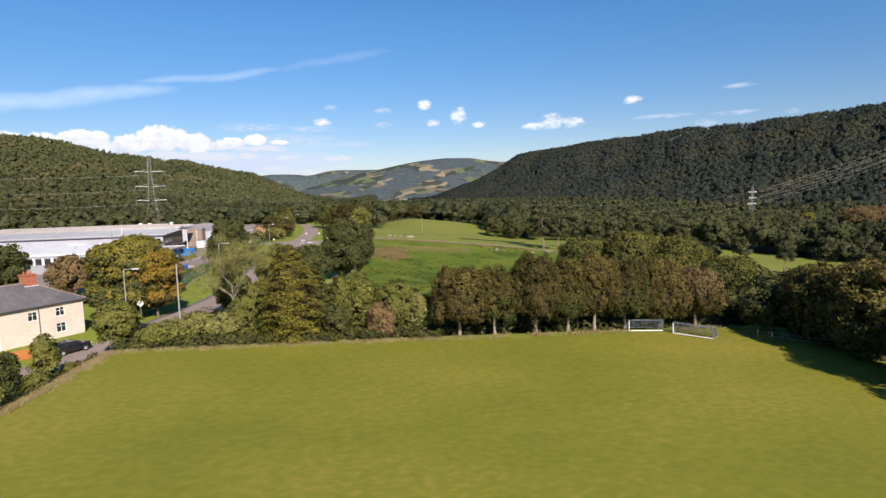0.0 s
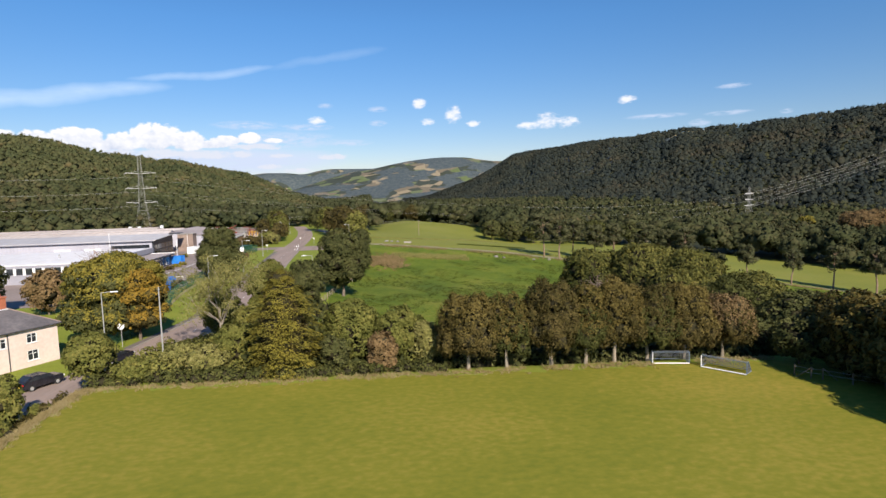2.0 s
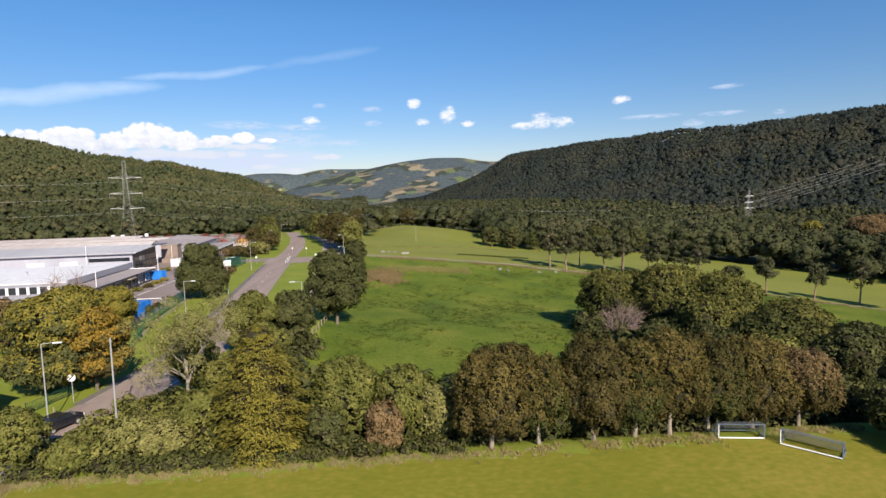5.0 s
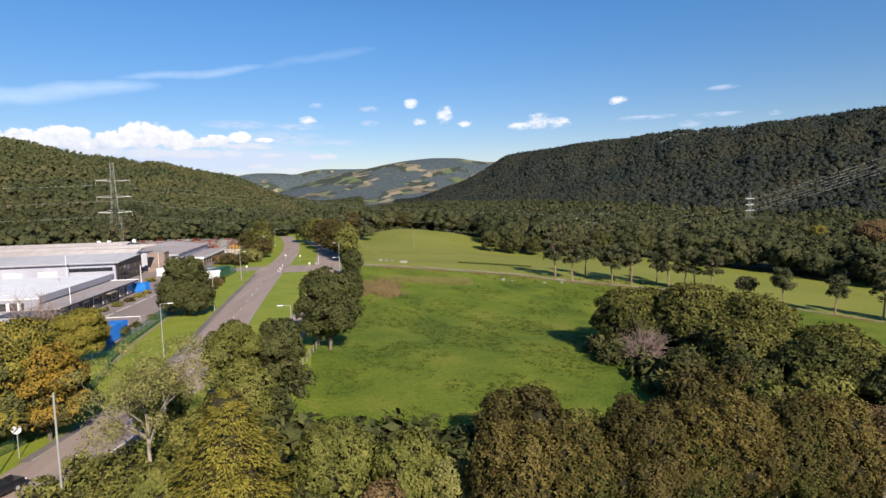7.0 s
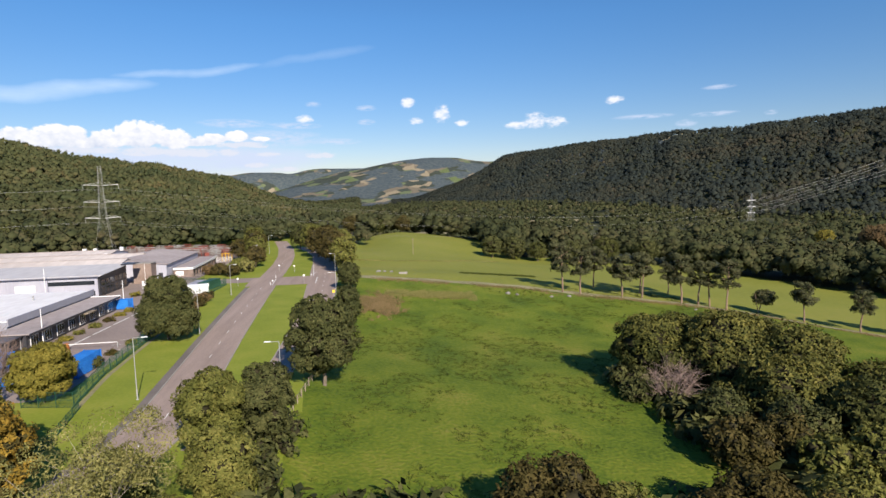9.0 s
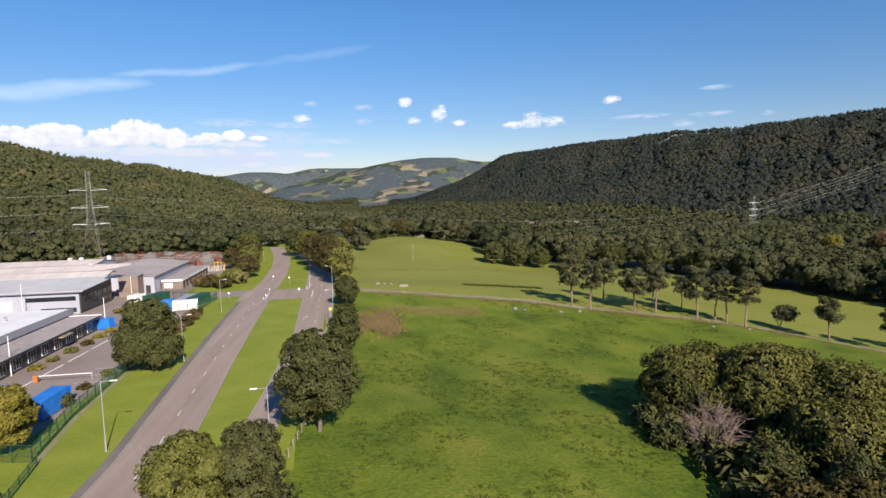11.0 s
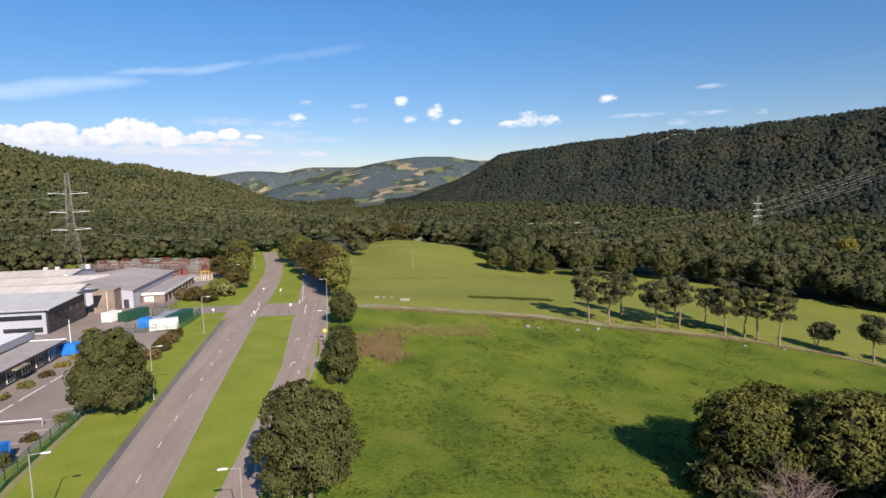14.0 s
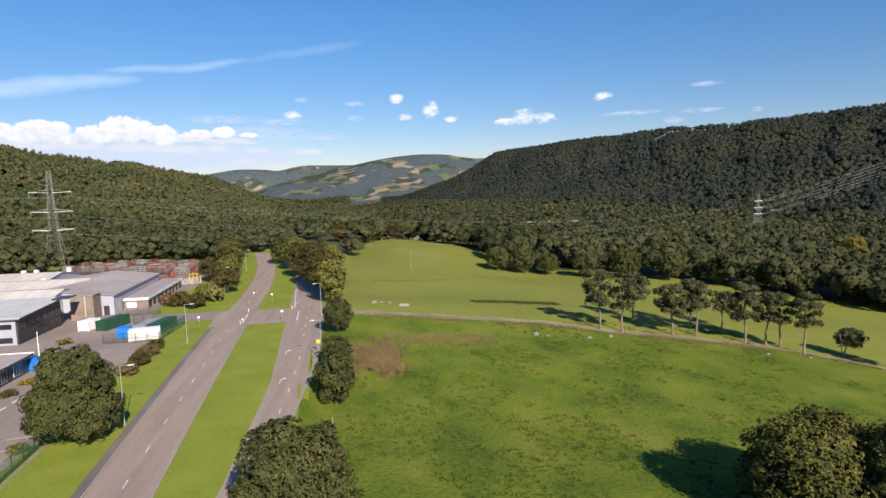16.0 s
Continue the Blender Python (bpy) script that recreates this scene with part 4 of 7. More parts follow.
def pine(x, y, height, width, seed, lean=0.0, fork=False):
    """A Scots pine: tall bare stem, crooked limbs and flat clouds of needles."""
    rng = np.random.default_rng(seed)
    base = thing("pine_tree", pose(x, y, ground_z(x, y) - 0.1), "tall Scots pine with bare reddish stem and flat crown", "tree", "pines along the field track")
    n = 17
    h = np.concatenate([np.linspace(0.50, 0.92, n - 3) + rng.normal(size=n - 3) * 0.03, [0.95, 0.97, 0.98]])
    a = np.arange(n) * 2.39996 + rng.uniform(0, 6)
    q = rng.uniform(0.5, 1.0, n) * np.interp(h, [0.5, 0.7, 0.9, 1.0], [0.8, 1.05, 0.85, 0.45]) * width * 0.44
    cen = np.stack([np.cos(a) * q + lean * h * height, np.sin(a) * q, h * height * 0.97], 1)
    rs = rng.uniform(0.11, 0.20, n) * width
    share("crown", tufted_crown("crown", rng, cen, rs, 0.25, 11, LEAF_PINE, 0.46, cover=1.2, heart=0.75), base)
    bm = bmesh.new()
    r0 = 0.017 * height + 0.06
    limb(bm, rng, (0, 0, 0), (lean * height * 0.9, 0, height * 0.92), r0, 0.09, 4, 0.05, 7)
    for c in cen:
        limb(bm, rng, (lean * c[2] * 0.8, 0, c[2] * 0.84), c, 0.10, 0.03, 2, 0.15, 4)
    if fork:
        limb(bm, rng, (0, 0, height * 0.1), (-0.16 * height, 0, height * 0.95), r0 * 0.9, r0 * 0.4, 2, 0.05, 6)
    part("trunk", bm, PINE_BARK, base)
    return base


# the row along the end of the pitch
row_label = "row tree with browning olive foliage and slim pale trunk"
for k, (x, y, h, w) in enumerate([(9.3, 61.0, 9.0, 6.6), (13.4, 61.2, 8.2, 5.6), (18.2, 61.4, 9.6, 7.0), (22.0, 61.6, 9.2, 6.2), (25.2, 61.6, 9.7, 6.8), (29.3, 62.5, 9.4, 7.0), (33.6, 62.5, 9.2, 7.2), (37.8, 62.0, 8.0, 6.8)]):
    pair = [(LEAF_OLIVE, LEAF_TAN), (LEAF_OAK, LEAF_TAN), (LEAF_OLIVE, LEAF_OLIVE), (LEAF_OAK, LEAF_TAN), (LEAF_OLIVE, LEAF_TAN), (LEAF_OAK, LEAF_OLIVE), (LEAF_OLIVE, LEAF_TAN), (LEAF_OLIVE, LEAF_RUSSET)][k]
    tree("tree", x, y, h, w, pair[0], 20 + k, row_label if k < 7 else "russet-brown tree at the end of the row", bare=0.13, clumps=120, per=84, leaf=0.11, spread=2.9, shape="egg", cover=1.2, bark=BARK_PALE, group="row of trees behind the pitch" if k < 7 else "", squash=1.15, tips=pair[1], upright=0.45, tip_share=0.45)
cypress(-9.3, 63.2, 11.2, 8.4, 40, "golden-green conifer with layered drooping sprays", LEAF_CYPRESS)
for k, (x, y, h, w, m, l) in enumerate([
    (-2.6, 66.0, 8.6, 7.0, LEAF_GREEN, "green broadleaf tree in the hedge behind the pitch"),
    (2.6, 65.5, 7.2, 6.0, LEAF_GREEN, "green broadleaf tree with pale leaf undersides"),
    (5.4, 64.0, 5.4, 4.0, LEAF_PALE, "pale green hedge tree beside the row"),
    (0.6, 62.3, 4.2, 3.4, LEAF_RUSSET, "russet-brown shrub before the green hedge"),
    (-4.2, 62.3, 4.4, 3.2, LEAF_DARK, "dark bluish-green shrub beside the conifer"),
    (-14.8, 66.0, 5.6, 5.0, LEAF_GREEN, "green bush in the roadside hedge"),
    (-14.0, 74.0, 7.6, 6.0, LEAF_GREEN, "green tree behind the golden conifer"),
    (-16.8, 63.0, 3.6, 4.4, LEAF_PALE, "pale grey-green willow bush"),
    (-20.0, 65.0, 3.8, 4.6, LEAF_PALE, "pale grey-green willow bush"),
    (-27.6, 62.4, 5.6, 4.8, LEAF_GREEN, "green thorn tree by the road"),
    (-23.6, 62.0, 2.6, 4.0, LEAF_GREEN, "low green hedge bush by the road"),
    (-30.8, 54.9, 5.4, 2.6, LEAF_GREEN, "green sapling at the pitch's edge"),
    (-31.4, 47.0, 3.2, 3.2, LEAF_GREEN, "green bush at the pitch's edge"),
    (-29.4, 57.0, 1.3, 2.0, LEAF_GREEN, "low green bush at the pitch's edge"),
    (-32.6, 43.0, 5.2, 4.6, LEAF_OLIVE, "browning bush at the pitch's edge"),
    (-32.4, 51.0, 4.6, 3.2, LEAF_OAK, "green sapling at the pitch's edge"),
    (-30.2, 52.2, 2.2, 2.4, LEAF_GREEN, "low green bush at the pitch's edge"),
]):
    tree("tree" if h > 5 else "shrub", x, y, h, w, m, 60 + k, l, "tree" if h > 5 else "shrub", bare=0.10 if h > 5 else 0.02, clumps=44, per=100, leaf=0.14, squash=0.85)
sparse_tree(-18.6, 74.5, 12.2, 9.0, 90, "half-bare pale tree with thin grey-green leaf")
# gold paints the lit top, dark green the shaded inside
tree("tree", -36.6, 88.0, 12.4, 13.2, LEAF_DARK, 91, "wide spreading autumn yellow-green tree, lit top and shaded inside in its colours", bare=0.04, clumps=130, per=72, leaf=0.2, squash=0.5, tips=LEAF_GOLD, tip_share=0.5)
tree("tree", -32.6, 87.0, 10.6, 8.4, LEAF_OLIVE, 92, "autumn-orange tree beside the road", bare=0.06, clumps=110, per=72, leaf=0.19, squash=0.5, tips=LEAF_ORANGE, tip_share=0.9)
tree("tree", -43.5, 117.5, 8.4, 8.6, LEAF_GOLD, 93, "yellow-green maple beside the blue hoarding", bare=0.06, clumps=90, per=90, leaf=0.16, squash=0.5)
tree("tree", -56.5, 110.0, 8.0, 8.0, LEAF_RUSSET, 94, "russet tree beyond the back lawn", bare=0.1, clumps=30, per=90, leaf=0.3)
tree("tree", -67.5, 110.0, 11.0, 9.0, LEAF_DARK, 95, "dark green tree beyond the back lawn", bare=0.08, clumps=34, per=90, leaf=0.3)
bare_tree(-49.0, 116.0, 11.0, 7.0, 96, "thin leafless tree beyond the lawn")
tree("tree", -16.4, 96.5, 9.6, 8.0, LEAF_GREEN, 97, "green roadside tree with yellowing top", bare=0.05, clumps=70, per=90, leaf=0.16)
tree("tree", -11.4, 98.5, 9.4, 7.4, LEAF_DARK, 98, "dark green roadside tree by the field fence", bare=0.05, clumps=70, per=90, leaf=0.16)
tree("tree", -20.5, 84.0, 7.0, 6.0, LEAF_GREEN, 99, "green roadside tree in the hedge", bare=0.05, clumps=55, per=90, leaf=0.16)
tree("tree", -13.0, 85.0, 7.4, 6.6, LEAF_GREEN, 100, "green roadside tree in the hedge", bare=0.05, clumps=55, per=90, leaf=0.16)
tree("tree", -6.4, 118.5, 14.2, 11.0, LEAF_DARK, 101, "tall rounded green tree between road and field", bare=0.07, clumps=100, per=72, leaf=0.19, squash=0.8)
tree("tree", -37.8, 150.0, 13.2, 12.4, LEAF_DARK, 102, "dense dark green conical tree by the car park", bare=0.05, clumps=170, per=80, leaf=0.19, shape="cone", squash=0.7)
for k, (x, y, h, w) in enumerate([(-4.2, 161.0, 9.4, 7.0), (-4.6, 199.0, 8.6, 7.0), (-4.5, 178.0, 6.4, 6.0), (-5.6, 145.0, 3.4, 4.0)]):
    tree("tree", x, y, h, w, LEAF_DARK, 110 + k, "dark green hedgerow tree between road and field", bare=0.04, clumps=60, per=70, leaf=0.22, squash=0.85)
for k, (x, y, h, w, m) in enumerate([(-7.0, 236, 13.5, 10, LEAF_GREEN), (-10.5, 252, 14.5, 11, LEAF_OLIVE), (-14.0, 268, 16.0, 12, LEAF_OLIVE), (-9.0, 282, 13.0, 11, LEAF_GREEN), (-20.0, 290, 14.5, 11, LEAF_OLIVE), (-24.0, 312, 15, 12, LEAF_GREEN), (-32, 334, 14, 12, LEAF_DARK), (-14, 305, 13, 12, LEAF_DARK),
                                     (-41.5, 262, 9, 8, LEAF_OLIVE), (-43.5, 275, 11.5, 9, LEAF_GREEN), (-45.5, 288, 13.5, 10, LEAF_OLIVE), (-48.5, 303, 13.5, 10, LEAF_GREEN), (-52, 320, 13, 10, LEAF_GREEN), (-55, 338, 14, 11, LEAF_DARK), (-53, 290, 10, 9, LEAF_OLIVE)]):
    tree("tree", x, y, h, w, m, 130 + k, "roadside tree in full leaf beyond the junction", bare=0.06, clumps=50, per=40, leaf=0.36, group="roadside trees beyond the junction")
for k, (x, y, h, w, m) in enumerate([(-45.5, 240, 4.2, 6.5, LEAF_OLIVE), (-50.5, 243, 4.4, 6.0, LEAF_OLIVE), (-42.0, 248, 4.8, 6.0, LEAF_PALE), (-46.0, 254, 5.0, 7.0, LEAF_GREEN), (-54.5, 246, 3.6, 5.0, LEAF_RUSSET)]):
    tree("shrub", x, y, h, w, m, 150 + k, "ornamental shrub at the estate's entrance", "shrub", bare=0.0, clumps=22, per=70, leaf=0.3, group="shrubs at the junction")

# the copse in the meadow and the trees east of the pitch
COPSE = [
    (46.0, 121, 14.4, 14, LEAF_OAK, "spreading oak with dark green crown in the field corner"),
    (55.0, 115.5, 16.6, 17, LEAF_OAK, "tall spreading oak with dark green crown"),
    (53.0, 125, 13.5, 14, LEAF_OAK, "tall oak at the back of the copse"),
    (64.0, 121, 13.5, 15, LEAF_DARK, "dark green oak at the back of the copse"),
    (61.0, 109, 15.6, 16, LEAF_OAK, "spreading oak turning olive"),
    (56.0, 103, 13.0, 15, LEAF_OAK, "oak with yellowing crown in the field corner"),
    (67.0, 99, 12.5, 15, LEAF_OAK, "dark green oak in the field corner"),
    (45.0, 101, 7.0, 8, LEAF_DARK, "dark green thorn tree under the oaks"),
    (46.5, 92, 6.5, 7, LEAF_OLIVE, "olive thorn tree under the oaks"),
    (59.0, 92, 10.5, 13, LEAF_OAK, "olive-brown tree in the field corner"),
    (52.0, 84, 8.0, 9, LEAF_GREEN, "green tree behind the row"),
    (63.0, 84, 9.0, 10, LEAF_DARK, "dark green tree behind the row"),
    (72.0, 90, 9.5, 11, LEAF_DARK, "dark green tree in the field corner"),
]
BESIDE_PITCH = [
    (40.0, 76, 7.5, 8, LEAF_GREEN, "green tree behind the row"),
    (48.0, 74, 8.0, 8.5, LEAF_DARK, "dark green tree behind the row"),
    (33.5, 79, 7.0, 8, LEAF_OLIVE, "olive tree behind the row"),
    (15.0, 79, 8.0, 10.5, LEAF_OLIVE, "olive-gold tree between row and meadow"),
    (21.0, 78, 6.0, 8.0, LEAF_GREEN, "green tree between row and meadow"),
    (27.0, 74, 7.0, 7.5, LEAF_OLIVE, "olive tree behind the row"),
    (54.0, 64, 9.5, 9.0, LEAF_DARK, "tall dark tree beside the pitch"),
    (56.5, 58, 10.0, 9.5, LEAF_OLIVE, "tall brown-tipped tree beside the pitch"),
    (47.0, 53.0, 8.6, 8.6, LEAF_OLIVE, "tall brown-tipped tree beside the pitch"),
    (43.4, 57.5, 5.2, 6.0, LEAF_DARK, "dark green bush behind the goals"),
    (46.6, 46.0, 10.0, 9.6, LEAF_OLIVE, "tall brown-tipped tree beside the pitch"),
    (54.5, 45, 11.0, 9.5, LEAF_OLIVE, "tall brown-tipped tree beside the pitch"),
    (44.6, 37, 8.4, 9.0, LEAF_DARK, "dark tree shading the pitch's edge"),
    (44.4, 27, 8.0, 9.0, LEAF_DARK, "dark tree shading the pitch's edge"),
    (60.0, 66, 9.5, 9.0, LEAF_DARK, "dark tree behind the pitch's corner"),
    (68.0, 60, 10.5, 10.0, LEAF_OLIVE, "tall olive tree beside the pitch"),
    (41.0, 92, 6.0, 8.0, LEAF_OLIVE, "low olive thorn tree at the copse's edge"),
    (47.5, 86, 6.5, 8.5, LEAF_GREEN, "green thorn tree at the copse's edge"),
    (50.0, 94, 7.5, 9.5, LEAF_DARK, "dark thorn tree under the oaks"),
    (41.5, 119, 5.0, 8.0, LEAF_DARK, "dark thorn bush at the copse's edge"),
    (39.6, 114, 3.4, 5.0, LEAF_DARK, "dark thorn bush at the copse's edge"),
    (50.5, 107, 6.5, 8.0, LEAF_OAK, "olive thorn tree under the oaks"),
    (44.5, 66, 6.0, 6.0, LEAF_DARK, "dark green bush behind the goals"),
]
for k, (x, y, h, w, m, l) in enumerate(COPSE + BESIDE_PITCH):
    big = y > 82 or x > 50
    if x > 43 and y < 67 and h > 8:
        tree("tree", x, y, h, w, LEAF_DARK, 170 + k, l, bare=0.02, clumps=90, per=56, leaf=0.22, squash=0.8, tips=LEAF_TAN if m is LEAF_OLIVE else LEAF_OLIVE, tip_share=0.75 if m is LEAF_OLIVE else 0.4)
        continue
    # the copse's sunlit tops are painted with the lighter oak leaves
    tree("tree", x, y, h, w, m, 170 + k, l, bare=0.08, clumps=105 if big else 55, per=48, leaf=0.26 if big else 0.19, squash=0.75, cover=0.95, shape="dome" if 96 < y < 126 else "round", tips=LEAF_LIT_OAK if m in (LEAF_OAK, LEAF_OLIVE) and y > 96 else None, tip_share=0.25)
bare_tree(43.6, 110.6, 7.2, 8.0, 201, "leafless grey-brown tree among the oaks")

# pines along the track
for k, (x, y, h, w) in enumerate([(61.2, 205.8, 15.4, 9.0), (66.2, 203.7, 14.2, 7.2), (76.0, 217.0, 13.4, 8.0), (79.6, 203.0, 13.4, 8.6), (89.5, 211.0, 13.6, 7.0), (86.2, 203.0, 14.2, 7.6), (96.6, 198.0, 15.4, 9.0), (100.5, 213.0, 10.4, 6.4), (101.6, 197.0, 13.6, 7.0), (104.0, 194.9, 14.0, 6.6), (105.8, 189.4, 15.2, 6.6), (114.4, 187.2, 6.4, 6.0), (120.4, 176.3, 11.2, 6.8), (128.0, 166, 11, 5.5), (137, 160, 13, 7), (142, 150, 14, 7.5)]):
    pine(x, y, h, w, 300 + k, 0.42 if k == 11 else (-0.05 if k % 3 == 0 else 0.035), k == 11)


# ---- woods ----
def canopy(name, rng, xs, ys, heights, widths, lobes, sprays, material, label, fine=1.0, soft=0.35):
    """Many crowns in one mesh: rounded lobes gathered on each tree, with leaf sprays that break their outline."""
    v, f = OCTA
    n, k = len(xs), len(v)
    foot = np.stack([xs, ys, land(xs, ys) + heights * 0.56], 1)
    if lobes > 1:
        g = np.arange(lobes) + 0.5
        up = np.clip((1 - 1.55 * g / lobes)[None] + rng.normal(size=(n, lobes)) * 0.18, -0.7, 1)
        turn = (g * 2.39996)[None] + rng.uniform(0, 6.28, (n, 1)) + rng.normal(size=(n, lobes)) * 0.3
        d0 = np.stack([np.cos(turn) * np.sqrt(1 - up ** 2), np.sin(turn) * np.sqrt(1 - up ** 2), up], 2)
        rad = widths[:, None] * rng.uniform(0.20, 0.31, (n, lobes)) * (8 / max(lobes, 5)) ** 0.3
        c = foot[:, None] + d0 * np.stack([widths / 2, widths / 2, heights * 0.46], 1)[:, None] * 0.62
        axes = np.stack([rad, rad, rad * 0.85], 2).reshape(-1, 1, 3)
        c, lean = c.reshape(-1, 1, 3), d0.reshape(-1, 1, 3)
    else:
        c, lean = foot[:, None], np.zeros((n, 1, 3))
        axes = np.stack([widths / 2, widths / 2, heights * 0.44], 1)[:, None]
    m = len(c)
    V = (v[None] * rng.uniform(0.72, 0.98, (m, k, 1)) * axes + c).reshape(-1, 3)
    F = (f[None] + (np.arange(m) * k)[:, None, None]).reshape(-1, 3)
    N = (v[None] + 0.35 * lean).reshape(-1, 3)
    d = unit(rng.normal(size=(m, sprays, 3)) + [0, 0, 0.45] + 0.4 * lean)
    p = d * axes * rng.uniform(0.72, 1.14, (m, sprays, 1)) + c
    t = unit(np.cross(d, rng.normal(size=d.shape)))
    b = np.cross(d, t) + d * rng.normal(size=(m, sprays, 1)) * 0.6
    s = axes[..., :1] * rng.uniform(0.12, 0.30, (m, sprays, 1)) * fine
    tri = np.stack([p + t * s, p - t * s * 0.6 + b * s * 0.9, p - t * s * 0.6 - b * s * 0.9], 2).reshape(-1, 3)
    F = np.concatenate([F, np.arange(len(tri)).reshape(-1, 3) + len(V)])
    V = np.concatenate([V, tri])
    N = np.concatenate([N, np.repeat((d + 0.4 * lean + rng.normal(size=d.shape) * 0.18).reshape(-1, 3), 3, 0)])
    me = mesh_np(name, V, F, material, smooth=True)
    set_normals(me, N + np.array([0, 0, soft]))
    return tagged(new(name, me), label, "woodland", kind="stuff")


wood_rng = np.random.default_rng(7)


def scatter(n, x0, x1, y0, y1, keep):
    x, y = wood_rng.uniform(x0, x1, n), wood_rng.uniform(y0, y1, n)
    ok = keep(x, y)
    return x[ok], y[ok]


def seen_cone(x, y, lo=-46, hi=56):
    a = np.degrees(np.arctan2(x, y + 30))
    return (a > lo) & (a < hi)


def fan(n, a0, a1, near, far, keep):
    """Places spread evenly over a sector of the valley, between two reaches by bearing."""
    a, u = wood_rng.uniform(a0, a1, n), wood_rng.uniform(0, 1, n)
    r0, r1 = near(a), far(a)
    r = np.sqrt(r0 ** 2 + (r1 ** 2 - r0 ** 2) * u)
    x, y = r * np.sin(np.radians(a)), 55 + r * np.cos(np.radians(a))
    ok = (wood_rng.uniform(0, 1, n) < (r1 ** 2 - r0 ** 2) / np.max(r1 ** 2 - r0 ** 2)) & keep(x, y)
    return x[ok], y[ok]


def free(x, y):
    """Neither field nor road nor estate."""
    estate = (x < -8) & (x > np.interp(y, [0, 290, 330, 372, 400], [-190, -175, -150, -130, -40])) & (y < np.interp(x, [-200, -134, -120, -40], [296, 300, 350, 352]))
    on_road = np.abs(x - main_mid(y)) < 9
    return ~in_meadow(x, y) & ~estate & ~(on_road & (y < 386)) & (y > 120)


# clearings and a pale track among the valley woods: x, y, half length, half width, turn
CLEARINGS = [(242, 626, 62, 9, -77), (352, 1120, 70, 17, -18), (275, 830, 40, 14, -19), (60, 720, 60, 30, 10), (838, 1345, 105, 13, -33)]


def wooded(x, y):
    ok = np.ones(len(x), bool)
    for cx, cy, a, b, turn in CLEARINGS:
        c, s = math.cos(radians(turn)), math.sin(radians(turn))
        u, w = (x - cx) * c + (y - cy) * s, -(x - cx) * s + (y - cy) * c
        ok &= (u / (a + 6)) ** 2 + (w / (b + 8)) ** 2 > 1
        # the trees on the near side of a clearing stay low enough to look over
        ok &= ~((np.abs(u) < a) & (np.abs(w) < b + 25) & (np.hypot(x, y) < math.hypot(cx, cy)) & (b < 20))
    return ok


STUBBLE = mat("pale_stubble", [(0.22, 0.19, 0.10), (0.30, 0.25, 0.14), (0.36, 0.31, 0.19)], 0.02, 0.3, 0.9, 0.3)
for cx, cy, a, b, turn in CLEARINGS:
    bm = bmesh.new()
    ring = [bm.verts.new((0, 0, 0))]
    for k in range(24):
        q = k * math.pi / 12
        r = 1 + 0.12 * math.sin(3 * q + cx)
        ring.append(bm.verts.new((a * r * math.cos(q), b * r * math.sin(q), 0)))
    for k in range(24):
        bm.faces.new((ring[0], ring[1 + k], ring[1 + (k + 1) % 24]))
    bmesh.ops.rotate(bm, verts=bm.verts, matrix=Matrix.Rotation(radians(turn), 3, "Z"))
    for p in bm.verts:
        p.co.x, p.co.y = p.co.x + cx, p.co.y + cy
        p.co.z = ground_z(p.co.x, p.co.y) + 2.0
    tagged(part("clearing", bm, STUBBLE), "pale stubble clearing among the valley woods", "field", kind="structure")


def plain_wood(x, y):
    return free(x, y) & wooded(x, y)


def field_edge(x, y):
    """Within a few trees of the open fields."""
    return in_meadow(x - 24, y) | in_meadow(x - 16, y - 22) | in_meadow(x, y - 28) | in_meadow(x - 42, y) | in_meadow(x, y - 46)


def sizes(n, h0, h1, w0, w1):
    h = wood_rng.uniform(h0, h1, n)
    return h, w0 + (w1 - w0) * np.clip((h - h0) / (h1 - h0) + wood_rng.normal(size=n) * 0.3, 0, 1)


# the wood's edge round the pasture: broad crowns, close enough to tell their boughs
x, y = scatter(2600, -60, 330, 120, 500, lambda x, y: plain_wood(x, y) & field_edge(x, y) & (x > np.interp(y, [120, 250, 380, 400], [130, 110, 60, -60])) & seen_cone(x, y, -14, 56))
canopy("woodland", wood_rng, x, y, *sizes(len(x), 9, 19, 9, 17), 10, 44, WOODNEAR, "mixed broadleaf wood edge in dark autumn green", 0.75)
x, y = scatter(2600, -420, 30, 290, 480, lambda x, y: plain_wood(x, y) & (x < np.interp(y, [0, 400, 640], [-60, -48, 20])) & seen_cone(x, y))
canopy("woodland", wood_rng, x, y, *sizes(len(x), 8, 16, 7, 12), 4, 22, WOODNEAR, "mixed wood at the foot of the western hill", 0.75)
x, y = fan(15500, -42, 2, lambda a: np.maximum(west_reach(a)[0], 420), lambda a: west_reach(a)[1] + 40, plain_wood)
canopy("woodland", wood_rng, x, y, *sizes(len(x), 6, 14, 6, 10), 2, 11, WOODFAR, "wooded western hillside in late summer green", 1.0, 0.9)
x, y = fan(7500, -8, 54, lambda a: 250 + 0 * a, lambda a: east_reach(a)[0] + 20, lambda x, y: plain_wood(x, y) & ~field_edge(x, y) & ((y > 445) | (x > 60)))
canopy("woodland", wood_rng, x, y, *sizes(len(x), 6, 14, 8, 15), 2, 16, WOODNEAR, "valley floor woodland", 1.0, 0.6)
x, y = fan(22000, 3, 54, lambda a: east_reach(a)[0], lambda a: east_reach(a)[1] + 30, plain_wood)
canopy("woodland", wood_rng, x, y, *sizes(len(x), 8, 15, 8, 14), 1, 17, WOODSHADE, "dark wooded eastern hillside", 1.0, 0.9)
